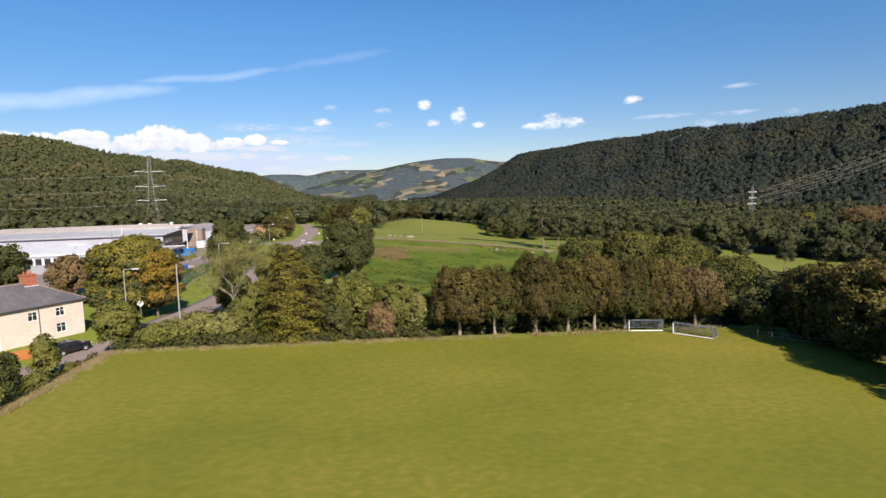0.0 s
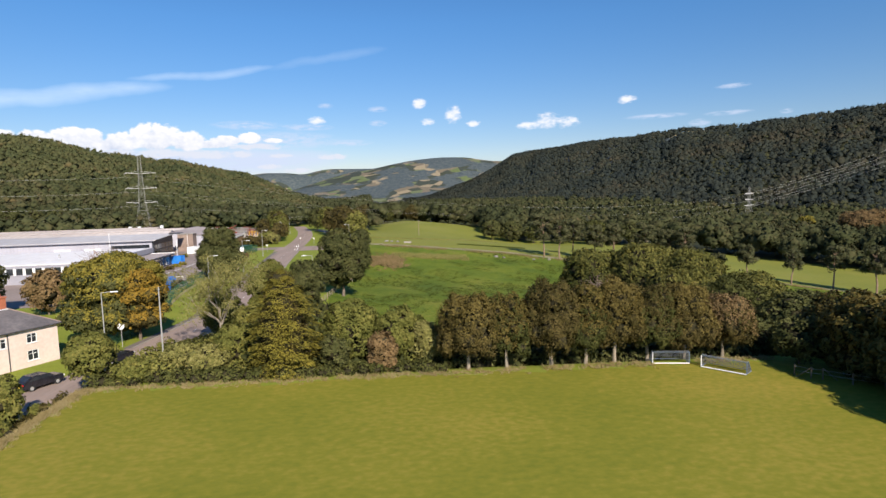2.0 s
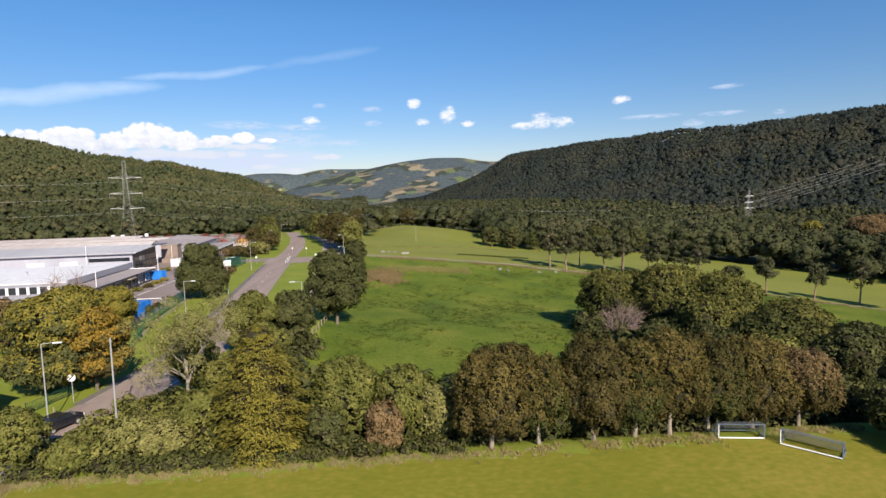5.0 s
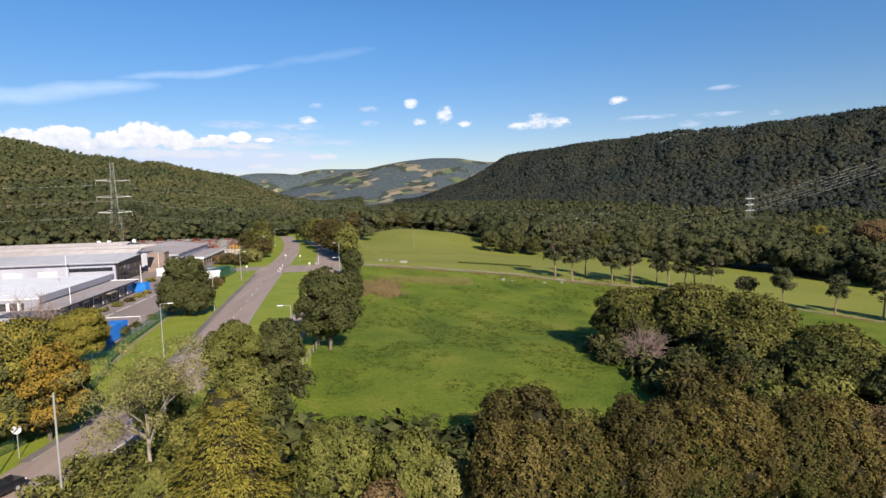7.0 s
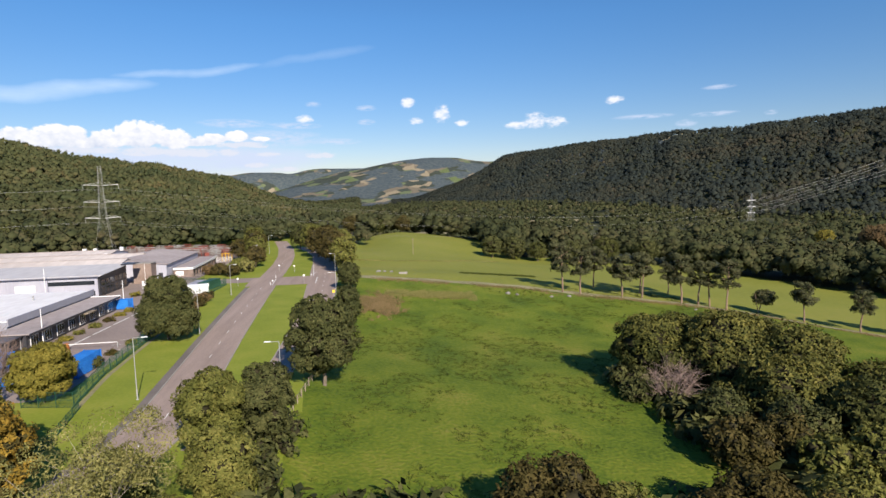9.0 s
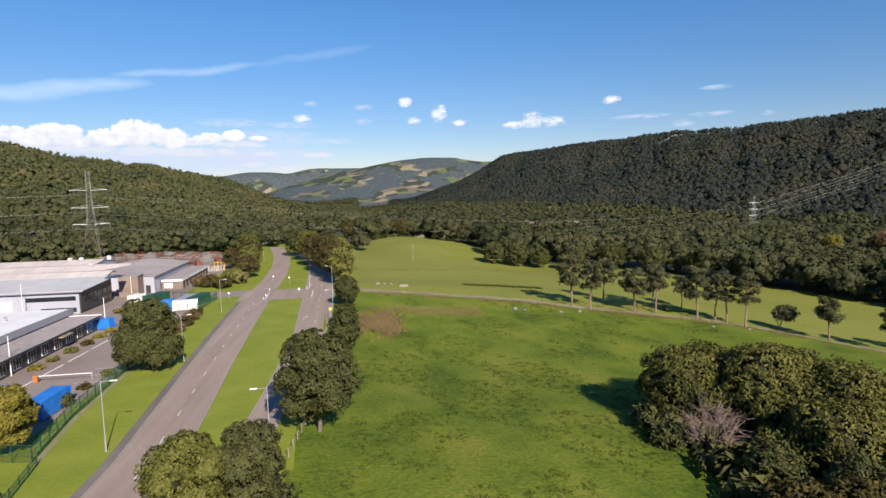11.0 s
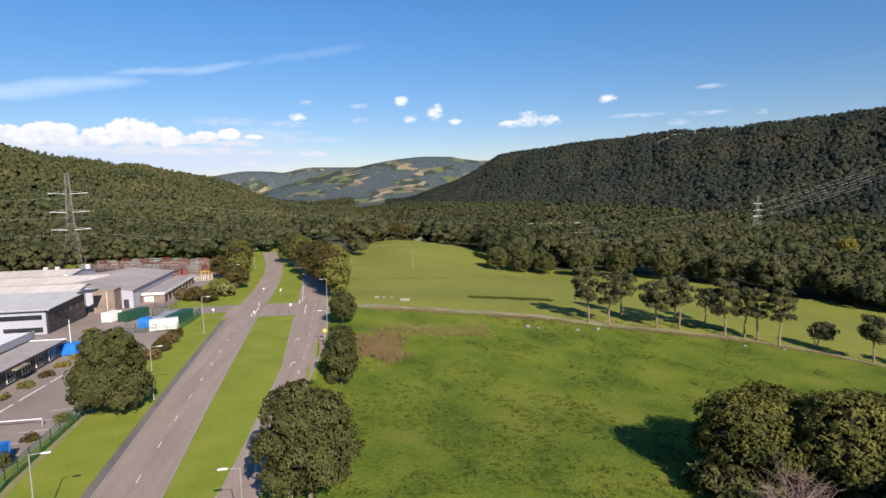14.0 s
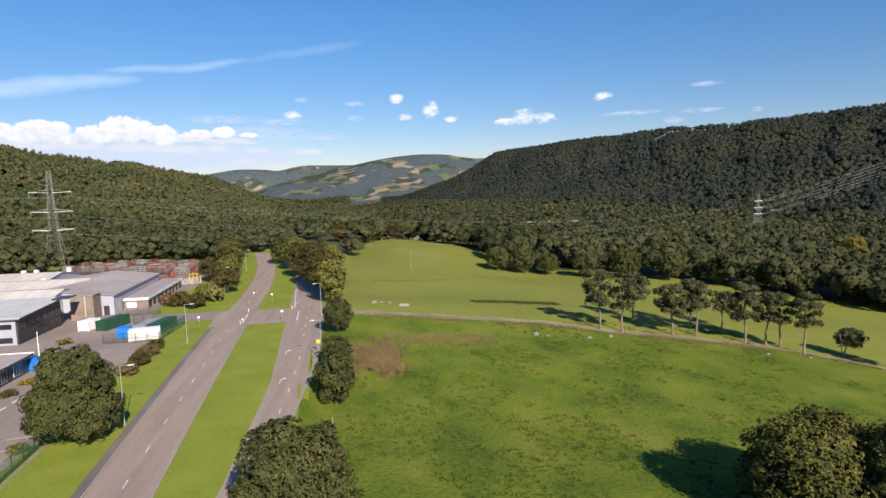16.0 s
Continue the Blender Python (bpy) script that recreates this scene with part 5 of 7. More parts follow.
# single trees that stand out at the pasture's far edge
for k, (x, y, h, w, m, l) in enumerate([
    (300, 372, 15, 14, LEAF_GOLD, "yellow autumn tree before the dark wood"),
    (322, 352, 19, 24, LEAF_RUSSET, "large russet beech at the wood's edge"),
    (346, 362, 18, 22, LEAF_RUSSET, "large russet beech at the wood's edge"),
    (372, 340, 17, 20, LEAF_RUSSET, "large russet beech at the wood's edge"),
    (72, 352, 13, 13, LEAF_DARK, "dark rounded tree at the pasture's edge"),
    (84, 350, 14, 14, LEAF_DARK, "dark rounded tree at the pasture's edge"),
    (97, 346, 12, 12, LEAF_OAK, "olive rounded tree at the pasture's edge"),
    (112, 335, 13, 13, LEAF_DARK, "dark rounded tree at the pasture's edge"),
    (128, 325, 15, 15, LEAF_OAK, "broad olive tree at the pasture's edge"),
    (146, 316, 14, 14, LEAF_DARK, "dark rounded tree at the pasture's edge"),
    (163, 304, 14, 13, LEAF_OAK, "olive rounded tree at the pasture's edge"),
    (180, 292, 15, 14, LEAF_DARK, "dark rounded tree at the pasture's edge"),
    (10, 458, 13, 12, LEAF_OAK, "olive tree on the pasture's skyline"),
    (30, 470, 14, 14, LEAF_OLIVE, "browning tree on the pasture's skyline"),
    (-8, 440, 14, 13, LEAF_OLIVE, "browning tree at the road's end"),
]):
    tree("tree", x, y, h, w, m, 700 + k, l, bare=0.05, clumps=50, per=40, leaf=0.42, squash=0.8, group="trees round the pasture")

# tall bare-stemmed trees at the wood's edge behind the estate
for k in range(14):
    rng = np.random.default_rng(800 + k)
    tree("tree", -238 + 6.2 * k + float(rng.uniform(-2, 2)), 330 - 0.05 * k + float(rng.uniform(-6, 6)), 17 + float(rng.uniform(-2, 3)), 8.5, LEAF_DARK, 820 + k, "tall dark tree with long pale bare stem", bare=0.5, clumps=22, per=36, leaf=0.45, bark=BARK_PALE, group="bare-stemmed trees behind the estate")


# ---- built things: materials ----
RENDER_CREAM = mat("cream_render", [(0.556, 0.449, 0.392), (0.634, 0.524, 0.460), (0.712, 0.599, 0.534)], 0.3, 3.0, 0.85, 0.15)
SLATE = mat("slate_roof", [(0.085, 0.080, 0.085), (0.125, 0.115, 0.120), (0.18, 0.165, 0.165)], 0.5, 3.0, 0.7, 0.3)
BRICK_RED = mat("red_brick", [(0.30, 0.095, 0.05), (0.42, 0.15, 0.08)], 1.0, 6.0, 0.85, 0.3)
BRICK_BROWN = mat("brown_brick", [(0.17, 0.125, 0.10), (0.24, 0.18, 0.15), (0.30, 0.235, 0.20)], 0.4, 4.0, 0.85, 0.3)
WHITE_PAINT = mat("white_paint", [(0.70, 0.69, 0.68), (0.80, 0.80, 0.80)], 0.5, 4.0, 0.5, 0.05)
GLASS_DARK = mat("dark_window_glass", [(0.015, 0.018, 0.022), (0.035, 0.04, 0.045)], 0.5, 2.0, 0.08, 0.0, spec=0.6)
CLAD_LILAC = mat("pale_lilac_cladding", [(0.326, 0.326, 0.385), (0.400, 0.400, 0.459), (0.459, 0.459, 0.511)], 0.15, 2.0, 0.5, 0.1, stretch=(1, 1, 0.15))
CLAD_GREY = mat("grey_cladding", [(0.25, 0.25, 0.29), (0.33, 0.33, 0.37)], 0.15, 2.0, 0.55, 0.1)
CLAD_DARK = mat("charcoal_cladding", [(0.027, 0.027, 0.033), (0.045, 0.045, 0.051), (0.066, 0.066, 0.072)], 0.3, 2.0, 0.4, 0.1)
ROOF_WHITE = mat("white_roof_sheeting", [(0.60, 0.58, 0.57), (0.72, 0.70, 0.69), (0.82, 0.81, 0.80)], 0.05, 0.8, 0.55, 0.1, stretch=(1, 0.3, 1))
ROOF_PALE = mat("pale_fibre_cement_roof", [(0.367, 0.324, 0.297), (0.489, 0.437, 0.405), (0.634, 0.572, 0.535)], 0.05, 0.6, 0.8, 0.15, stretch=(1, 0.3, 1))
ROOF_FRONT = mat("lilac_grey_roof_sheeting", [(0.36, 0.35, 0.36), (0.44, 0.43, 0.44), (0.53, 0.52, 0.52)], 0.05, 0.6, 0.7, 0.15, stretch=(1, 0.3, 1))
ROOF_GREY = mat("grey_felt_roof", [(0.252, 0.216, 0.210), (0.340, 0.294, 0.282), (0.428, 0.372, 0.354)], 0.06, 0.8, 0.85, 0.15)
ROOF_LIGHT = mat("rooflight_sheet", [(0.66, 0.66, 0.65), (0.80, 0.80, 0.79)], 0.5, 3, 0.6, 0.0)
BLUE = mat("blue_painted_steel", [(0.014, 0.11, 0.42), (0.02, 0.17, 0.56), (0.04, 0.24, 0.66)], 0.4, 4.0, 0.5, 0.1)
GREEN_STEEL = mat("green_painted_steel", [(0.016, 0.060, 0.036), (0.026, 0.085, 0.050)], 0.4, 4.0, 0.55, 0.05)
GALV = mat("galvanised_steel", [(0.34, 0.34, 0.33), (0.46, 0.46, 0.45)], 0.6, 5.0, 0.5, 0.05, metal=0.3)
LATTICE = mat("pylon_steel", [(0.24, 0.24, 0.23), (0.34, 0.34, 0.32)], 0.6, 5.0, 0.6, 0.0)
RED_STEEL = mat("red_painted_steel", [(0.17, 0.045, 0.035), (0.26, 0.075, 0.055)], 0.4, 3.0, 0.6, 0.05, per_object=0.5)
RUST = mat("rusty_rack_steel", [(0.09, 0.055, 0.045), (0.15, 0.095, 0.08), (0.22, 0.17, 0.15)], 0.4, 3.0, 0.8, 0.05, per_object=0.6)
YELLOW = mat("yellow_painted_steel", [(0.60, 0.36, 0.02), (0.75, 0.47, 0.04)], 0.4, 3.0, 0.5, 0.05)
ORANGE_WOOD = mat("orange_stained_wood", [(0.34, 0.12, 0.035), (0.46, 0.175, 0.05)], 1.0, 6.0, 0.75, 0.2)
WOOD = mat("weathered_wood", [(0.16, 0.125, 0.09), (0.26, 0.21, 0.155), (0.34, 0.29, 0.22)], 1.0, 7.0, 0.85, 0.3, stretch=(1, 1, 0.2))
NET = mat("goal_net", [(0.10, 0.11, 0.13), (0.16, 0.17, 0.19)], 1.0, 6.0, 0.8, 0.0)
POST_BLUE = mat("pale_blue_goal_paint", [(0.098, 0.135, 0.188), (0.143, 0.188, 0.240)], 1.0, 6.0, 0.5, 0.0)
CAR_BLACK = mat("black_car_paint", [(0.012, 0.012, 0.016), (0.022, 0.022, 0.028)], 0.8, 4.0, 0.2, 0.0, spec=0.6)
RUBBER = mat("tyre_rubber", [(0.02, 0.02, 0.02), (0.035, 0.035, 0.035)], 1, 5, 0.9, 0.0)
TAIL = mat("red_lamp_plastic", [(0.40, 0.015, 0.015), (0.52, 0.03, 0.03)], 1, 5, 0.3, 0.0)
STONE = mat("field_stone", [(0.13, 0.125, 0.11), (0.20, 0.19, 0.17), (0.28, 0.265, 0.24)], 0.5, 3.0, 0.85, 0.4, per_object=0.4)
YELLOW_SIGN = mat("yellow_sign_face", [(0.72, 0.50, 0.05), (0.82, 0.60, 0.08)], 1, 5, 0.5, 0.0)


# ---- the house by the road ----
def window(parent, x, y, z, w, h, name="window"):
    """A window in a wall that faces -y: reveal frame, sill and glass."""
    f = part(name, boxes((x - w / 2, y - 0.05, z, x - w / 2 + 0.08, y + 0.06, z + h), (x + w / 2 - 0.08, y - 0.05, z, x + w / 2, y + 0.06, z + h), (x - w / 2, y - 0.05, z + h - 0.08, x + w / 2, y + 0.06, z + h), (x - w / 2, y - 0.05, z, x + w / 2, y + 0.06, z + 0.08), (x - 0.03, y - 0.04, z, x + 0.03, y + 0.05, z + h), (x - w / 2, y - 0.04, z + h * 0.62, x + w / 2, y + 0.05, z + h * 0.62 + 0.05)), WHITE_PAINT, parent, "white framed window")
    part("pane", boxes((x - w / 2 + 0.05, y - 0.012, z + 0.05, x + w / 2 - 0.05, y + 0.012, z + h - 0.05)), GLASS_DARK, f)
    part("sill", boxes((x - w / 2 - 0.08, y - 0.16, z - 0.08, x + w / 2 + 0.08, y - 0.02, z - 0.005)), WHITE_PAINT, f)
    return f


def hip_roof(x0, y0, x1, y1, z, rise, over=0.35, thick=0.16):
    """A hipped roof over a rectangle, its ridge along the longer side."""
    bm = bmesh.new()
    x0, y0, x1, y1 = x0 - over, y0 - over, x1 + over, y1 + over
    m = min(x1 - x0, y1 - y0) / 2
    ridge = ((x0 + m, (y0 + y1) / 2, z + rise), (x1 - m, (y0 + y1) / 2, z + rise)) if x1 - x0 >= y1 - y0 else (((x0 + x1) / 2, y0 + m, z + rise), ((x0 + x1) / 2, y1 - m, z + rise))
    c = [bm.verts.new(p) for p in ((x0, y0, z), (x1, y0, z), (x1, y1, z), (x0, y1, z))]
    b = [bm.verts.new((v.co.x, v.co.y, z - thick)) for v in c]
    r = [bm.verts.new(p) for p in ridge]
    if x1 - x0 >= y1 - y0:
        for f in ((c[0], c[1], r[1], r[0]), (c[1], c[2], r[1]), (c[2], c[3], r[0], r[1]), (c[3], c[0], r[0])):
            bm.faces.new(f)
    else:
        for f in ((c[0], c[1], r[0]), (c[1], c[2], r[1], r[0]), (c[2], c[3], r[1]), (c[3], c[0], r[0], r[1])):
            bm.faces.new(f)
    for i in range(4):
        bm.faces.new((c[i], b[i], b[(i + 1) % 4], c[(i + 1) % 4]))
    bm.faces.new(b[::-1])
    bmesh.ops.recalc_face_normals(bm, faces=bm.faces)
    return bm, ridge


def walls(parent, material, x0, y0, x1, y1, z0, z1, holes=(), t=0.3, label=""):
    """Four walls, each a part; the one at y0 has openings (xa, za, xb, zb)."""
    part("wall", boxes((x0, y0 + t, z0, x0 + t, y1 - t, z1)), material, parent, label)
    part("wall", boxes((x1 - t, y0 + t, z0, x1, y1 - t, z1)), material, parent, label)
    part("wall", boxes((x0, y1 - t, z0, x1, y1, z1)), material, parent, label)
    bm = bmesh.new()
    xs = sorted({x0, x1, *[v for q in holes for v in (q[0], q[2])]})
    for a, b in zip(xs, xs[1:]):
        zs, m = z0, (a + b) / 2
        for q in sorted((q for q in holes if q[0] < m < q[2]), key=lambda q: q[1]):
            if q[1] > zs:
                box(bm, a, y0, zs, b, y0 + t, q[1])
            zs = q[3]
        if z1 > zs:
            box(bm, a, y0, zs, b, y0 + t, z1)
    return part("wall", bm, material, parent, label)


HOUSE = Matrix.Translation((-38.9, 78.8, ground_z(-42, 76) + 0.02)) @ Matrix.Rotation(math.atan2(0.854, 0.52), 4, "Z") @ Matrix.Diagonal((1, 1, 0.87, 1))
house = thing("house", HOUSE, "two-storey cream rendered house with hipped slate roof", "house")
spots = [(-3.0, 3.25, 1.15, 1.3), (-3.0, 0.85, 1.25, 1.4), (-6.3, 3.25, 1.15, 1.3)]
walls(house, RENDER_CREAM, -19, 0, 0, 8.2, 0, 5.3, [(x - w / 2, z, x + w / 2, z + h) for x, z, w, h in spots] + [(-11.0, 0, -10.0, 2.1)])
walls(house, RENDER_CREAM, -18.4, -1.3, -11.9, 0.0, 0, 5.3, [(-15.8, 3.2, -14.4, 4.4), (-15.9, 0.8, -14.3, 2.2)], 0.28, "projecting cream rendered bay")
for x, z, w, h in spots:
    window(house, x, 0.08, z, w, h)
window(house, -15.1, -1.22, 3.2, 1.4, 1.2)
window(house, -15.1, -1.22, 0.8, 1.6, 1.4)
door_part = part("door", boxes((-10.98, 0.05, 0.02, -10.02, 0.12, 2.08)), WHITE_PAINT, house, "white panelled front door")
part("pane", boxes((-10.75, 0.03, 1.2, -10.25, 0.055, 1.85)), GLASS_DARK, door_part)
bm, ridge = hip_roof(-19, 0, 0, 8.2, 5.34, 2.9)
roof = part("roof", bm, SLATE, house)
part("ridge_tile", rods([(ridge[0], ridge[1], 0.12), (ridge[1], (0.3, -0.3, 5.36), 0.09), (ridge[1], (0.3, 8.5, 5.36), 0.09), (ridge[0], (-19.3, -0.3, 5.36), 0.09)]), BRICK_BROWN, roof, "brown clay ridge and hip tiles")
bm, ridge2 = hip_roof(-18.4, -1.3, -11.9, 4.0, 5.33, 2.2, 0.3)
part("roof", bm, SLATE, house, "hipped slate roof over the bay")
ch = part("chimney", boxes((-4.9, 3.5, 7.2, -3.5, 4.7, 9.3), (-5.0, 3.4, 9.3, -3.4, 4.8, 9.5)), BRICK_RED, house, "red brick chimney stack")
for k in range(3):
    part("chimney_pot", rods([((-4.6 + 0.4 * k, 4.1, 9.5), (-4.6 + 0.4 * k, 4.1, 9.95), 0.13, 0.11)]), BRICK_RED, ch)
part("flashing", boxes((-5.05, 3.3, 7.55, -3.35, 3.48, 7.8)), WHITE_PAINT, ch, "white chimney flashing")
part("gutter", rods([((-11.8, -0.4, 5.2), (0.35, -0.4, 5.2), 0.06), ((-5.6, -0.08, 0), (-5.6, -0.08, 5.2), 0.045)]), CLAD_DARK, house, "dark gutter and downpipe")

# garden fence panels in orange wood
fence = thing("garden_fence", pose(-40.2, 64.6, ground_z(-40.2, 64.6), 0, 0, 40) @ Matrix.Diagonal((0.8, 1, 0.68, 1)), "orange-stained wooden garden fence panels", "fence")
for k in range(2):
    panel = part("panel", boxes((k * 1.85, 0.02, 0.3, k * 1.85 + 1.8, 0.05, 0.4), (k * 1.85, 0.02, 1.2, k * 1.85 + 1.8, 0.05, 1.3)), ORANGE_WOOD, fence)
    for j in range(15):
        part("plank", boxes((k * 1.85 + 0.12 * j, -0.012 + 0.01 * (j % 2), 0.05, k * 1.85 + 0.12 * j + 0.115, 0.012 + 0.01 * (j % 2), 1.65)), ORANGE_WOOD, panel)
    part("post", boxes((k * 1.85 - 0.09, -0.05, 0, k * 1.85 + 0.0, 0.05, 1.75)), ORANGE_WOOD, fence)


def car(x, y, turn, label):
    """A parked hatchback."""
    base = thing("car", pose(x, y, ground_z(x, y) + 0.035, 0, 0, turn), label, "car")
    side = [(-2.05, 0.35), (-2.1, 0.75), (-1.95, 0.95), (-1.1, 1.0), (-0.4, 1.42), (1.1, 1.45), (1.85, 1.0), (2.05, 0.9), (2.08, 0.4), (1.9, 0.25), (-1.9, 0.25)]
    bm = prism(side, -0.86, 0.86)
    bmesh.ops.bevel(bm, geom=[e for e in bm.edges if abs(e.verts[0].co.y - e.verts[1].co.y) < 0.01], offset=0.09, segments=2, affect="EDGES")
    part("body", bm, CAR_BLACK, base)
    part("window", prism([(-0.95, 1.04), (-0.42, 1.36), (1.02, 1.39), (1.55, 1.03)], -0.872, 0.872), GLASS_DARK, base, "dark side windows")
    part("rear_window", prism([(1.17, 1.40), (1.74, 1.06), (1.78, 1.09), (1.21, 1.43)], -0.62, 0.62), GLASS_DARK, base)
    part("windscreen", prism([(-1.03, 1.06), (-0.44, 1.40), (-0.48, 1.43), (-1.08, 1.08)], -0.66, 0.66), GLASS_DARK, base)
    for sx in (-1.3, 1.3):
        for sy in (-0.80, 0.80):
            w = part("wheel", rods([((sx, sy - 0.1, 0.31), (sx, sy + 0.1, 0.31), 0.31)], sides=16), RUBBER, base)
            part("rim", rods([((sx, sy * 1.02 - 0.1, 0.31), (sx, sy * 1.02 + 0.1, 0.31), 0.19)], sides=10), GALV, w)
    for sy in (-0.68, 0.68):
        part("tail_light", boxes((2.02, sy - 0.13, 0.72, 2.1, sy + 0.13, 0.9), bevel=0.02), TAIL, base)
        part("headlight", boxes((-2.12, sy - 0.16, 0.66, -2.03, sy + 0.16, 0.82), bevel=0.02), WHITE_PAINT, base)
    part("number_plate", boxes((2.085, -0.26, 0.5, 2.105, 0.26, 0.61)), YELLOW_SIGN, base)
    return base


car(-35.2, 67.6, -120, "black parked hatchback beside the house")
car(-31.0, 75.4, 245, "dark car parked at the road's edge by the lamp")


# ---- street furniture ----
def lamp_parts(base, height, arm):
    part("column", rods([((0, 0, 0), (0, 0, 1.4), 0.10), ((0, 0, 1.4), (0, 0, height), 0.07, 0.05)], sides=10), GALV, base)
    part("arm", rods([((0, 0, height), (arm * 0.85, 0, height + 0.06), 0.035)]), GALV, base)
    bm = boxes((0, -0.15, -0.07, 0.85, 0.15, 0.05), bevel=0.04)
    head = part("lamp_head", bm, WHITE_PAINT, base, "pale lantern head")
    head.matrix_basis = Matrix.Translation((arm * 0.85, 0, height + 0.06)) @ Matrix.Rotation(0 if arm > 0 else math.pi, 4, "Z")
    part("foot_plate", boxes((-0.16, -0.16, 0, 0.16, 0.16, 0.04)), GALV, base)


for side, spots in ((1, [(-32.0, 75.5, 8.4), (-31.1, 115.9, 8.4), (-33.2, 153.8, 8.6), (-36.8, 198.6, 8.6), (-42.0, 261.0, 8.6), (-44.6, 314.8, 8.6)]), (-1, [(-11.1, 109.2, 8.5), (-7.2, 178.0, 8.6), (-10.0, 251.0, 8.6), (-9.2, 217.5, 8.6), (-20.5, 310.0, 8.6)])):
    first = None
    for x, y, hgt in spots:
        m = pose(x, y, ground_z(x, y), 0, 0, 3 if side > 0 else -2)
        if first is None:
            first = thing("street_lamp", m, "tall galvanised steel street lamp beside the carriageway", "street lamp", "street lamps along the road")
            lamp_parts(first, 8.5, 1.2 * side)
        else:
            copy_thing(first, m)

pole = thing("utility_pole", pose(-24.8, 73.4, ground_z(-24.8, 73.4)), "slim pale steel column beside the road hatching", "utility pole")
part("pole", rods([((0, 0, -0.2), (0.05, 0, 9.2), 0.10, 0.07)], sides=10), GALV, pole)
part("step_iron", rods([((-0.1, 0, 8.9), (0.2, 0, 8.9), 0.03)]), GALV, pole)


def road_sign(x, y, height, plate, face, label, turn=0, size=0.45):
    base = thing("road_sign", pose(x, y, ground_z(x, y), 0, 0, turn), label, "road sign")
    part("post", rods([((0, 0, 0), (0, 0, height), 0.04)]), GALV, base)
    if plate == "round":
        p = part("plate", rods([((0, -0.05, height - size), (0, -0.075, height - size), size)], sides=24), face, base)
    else:
        p = part("plate", boxes((-size, -0.075, height - 2 * size, size, -0.05, height), bevel=0.008), face, base)
    part("bracket", boxes((-0.12, -0.05, height - size - 0.03, 0.12, 0.0, height - size + 0.03)), GALV, p)
    return base, p


for dx in (-0.0,):
    s1, p1 = road_sign(-33.4, 83.2, 3.2, "round", WHITE_PAINT, "round white end-of-limit sign with black bar", 8, 0.42)
    bar = part("bar", boxes((-0.40, -0.085, -0.06, 0.40, -0.079, 0.06)), CLAD_DARK, p1, "diagonal black bar")
    bar.matrix_basis = Matrix.Translation((0, 0, 2.78)) @ Matrix.Rotation(radians(-45), 4, "Y")
road_sign(-38.3, 214.6, 2.6, "round", WHITE_PAINT, "round white-faced sign at the junction", 0, 0.3)
road_sign(-18.8, 216.0, 2.6, "square", WHITE_PAINT, "white-faced sign on the median nose", 0, 0.28)
road_sign(-27.6, 211.8, 1.9, "square", WHITE_PAINT, "small white sign on the median nose", 0, 0.2)
road_sign(-24.6, 241.5, 2.6, "square", WHITE_PAINT, "white-faced sign on the far median", 0, 0.26)
road_sign(-30.6, 247.0, 2.4, "round", WHITE_PAINT, "round white-faced sign on the far median", 0, 0.26)
road_sign(-43.0, 268.0, 2.8, "square", YELLOW_SIGN, "yellow-faced sign beside the far carriageway", 0, 0.45)
road_sign(-41.2, 252.0, 2.6, "square", YELLOW_SIGN, "yellow-faced sign before the shrubs", 0, 0.36)
road_sign(-8.2, 185.0, 2.6, "square", YELLOW_SIGN, "pale yellow sign by the hedgerow", 0, 0.36)
for k, (x, y) in enumerate([(-28.6, 214.0), (-29.2, 229.0), (-17.8, 229.5), (-33.4, 79.2), (-34.6, 77.6)]):
    b = thing("bollard", pose(x, y, ground_z(x, y)), "short white marker bollard", "bollard", "marker bollards")
    part("post", rods([((0, 0, 0), (0, 0, 0.95), 0.09, 0.075)], sides=10), WHITE_PAINT if k < 3 else WOOD, b)


def mesh_fence(pts, height, material, label, step=2.75, group=""):
    """Posts and welded-mesh panels along a line."""
    base = thing("mesh_fence", None, label, "fence", group)
    post = None
    for (xa, ya), (xb, yb) in zip(pts, pts[1:]):
        length = math.hypot(xb - xa, yb - ya)
        n = max(1, round(length / step))
        ang = math.degrees(math.atan2(yb - ya, xb - xa))
        for k in range(n + 1):
            x, y = xa + (xb - xa) * k / n, ya + (yb - ya) * k / n
            if post is None:
                post = part("post", boxes((-0.04, -0.04, 0, 0.04, 0.04, height + 0.1)), material, base)
                post.matrix_basis = pose(x, y, ground_z(x, y), 0, 0, ang)
                me = post.data
            else:
                share("post", me, base, pose(x, y, ground_z(x, y), 0, 0, ang))
        w = length / n
        bm = bmesh.new()
        for q in range(int(w / 0.16) + 1):
            box(bm, q * 0.16 - 0.011, -0.01, 0.05, q * 0.16 + 0.011, 0.01, height)
        for zz in (0.08, height * 0.5, height - 0.05):
            box(bm, 0, -0.02, zz, w, 0.02, zz + 0.04)
        panel = part("panel", bm, material, base)
        for k in range(n):
            x, y = xa + (xb - xa) * k / n, ya + (yb - ya) * k / n
            m = pose(x, y, ground_z(x, y), 0, 0, ang)
            if k == 0:
                panel.matrix_basis = m
            else:
                share("panel", panel.data, base, m)
    return base


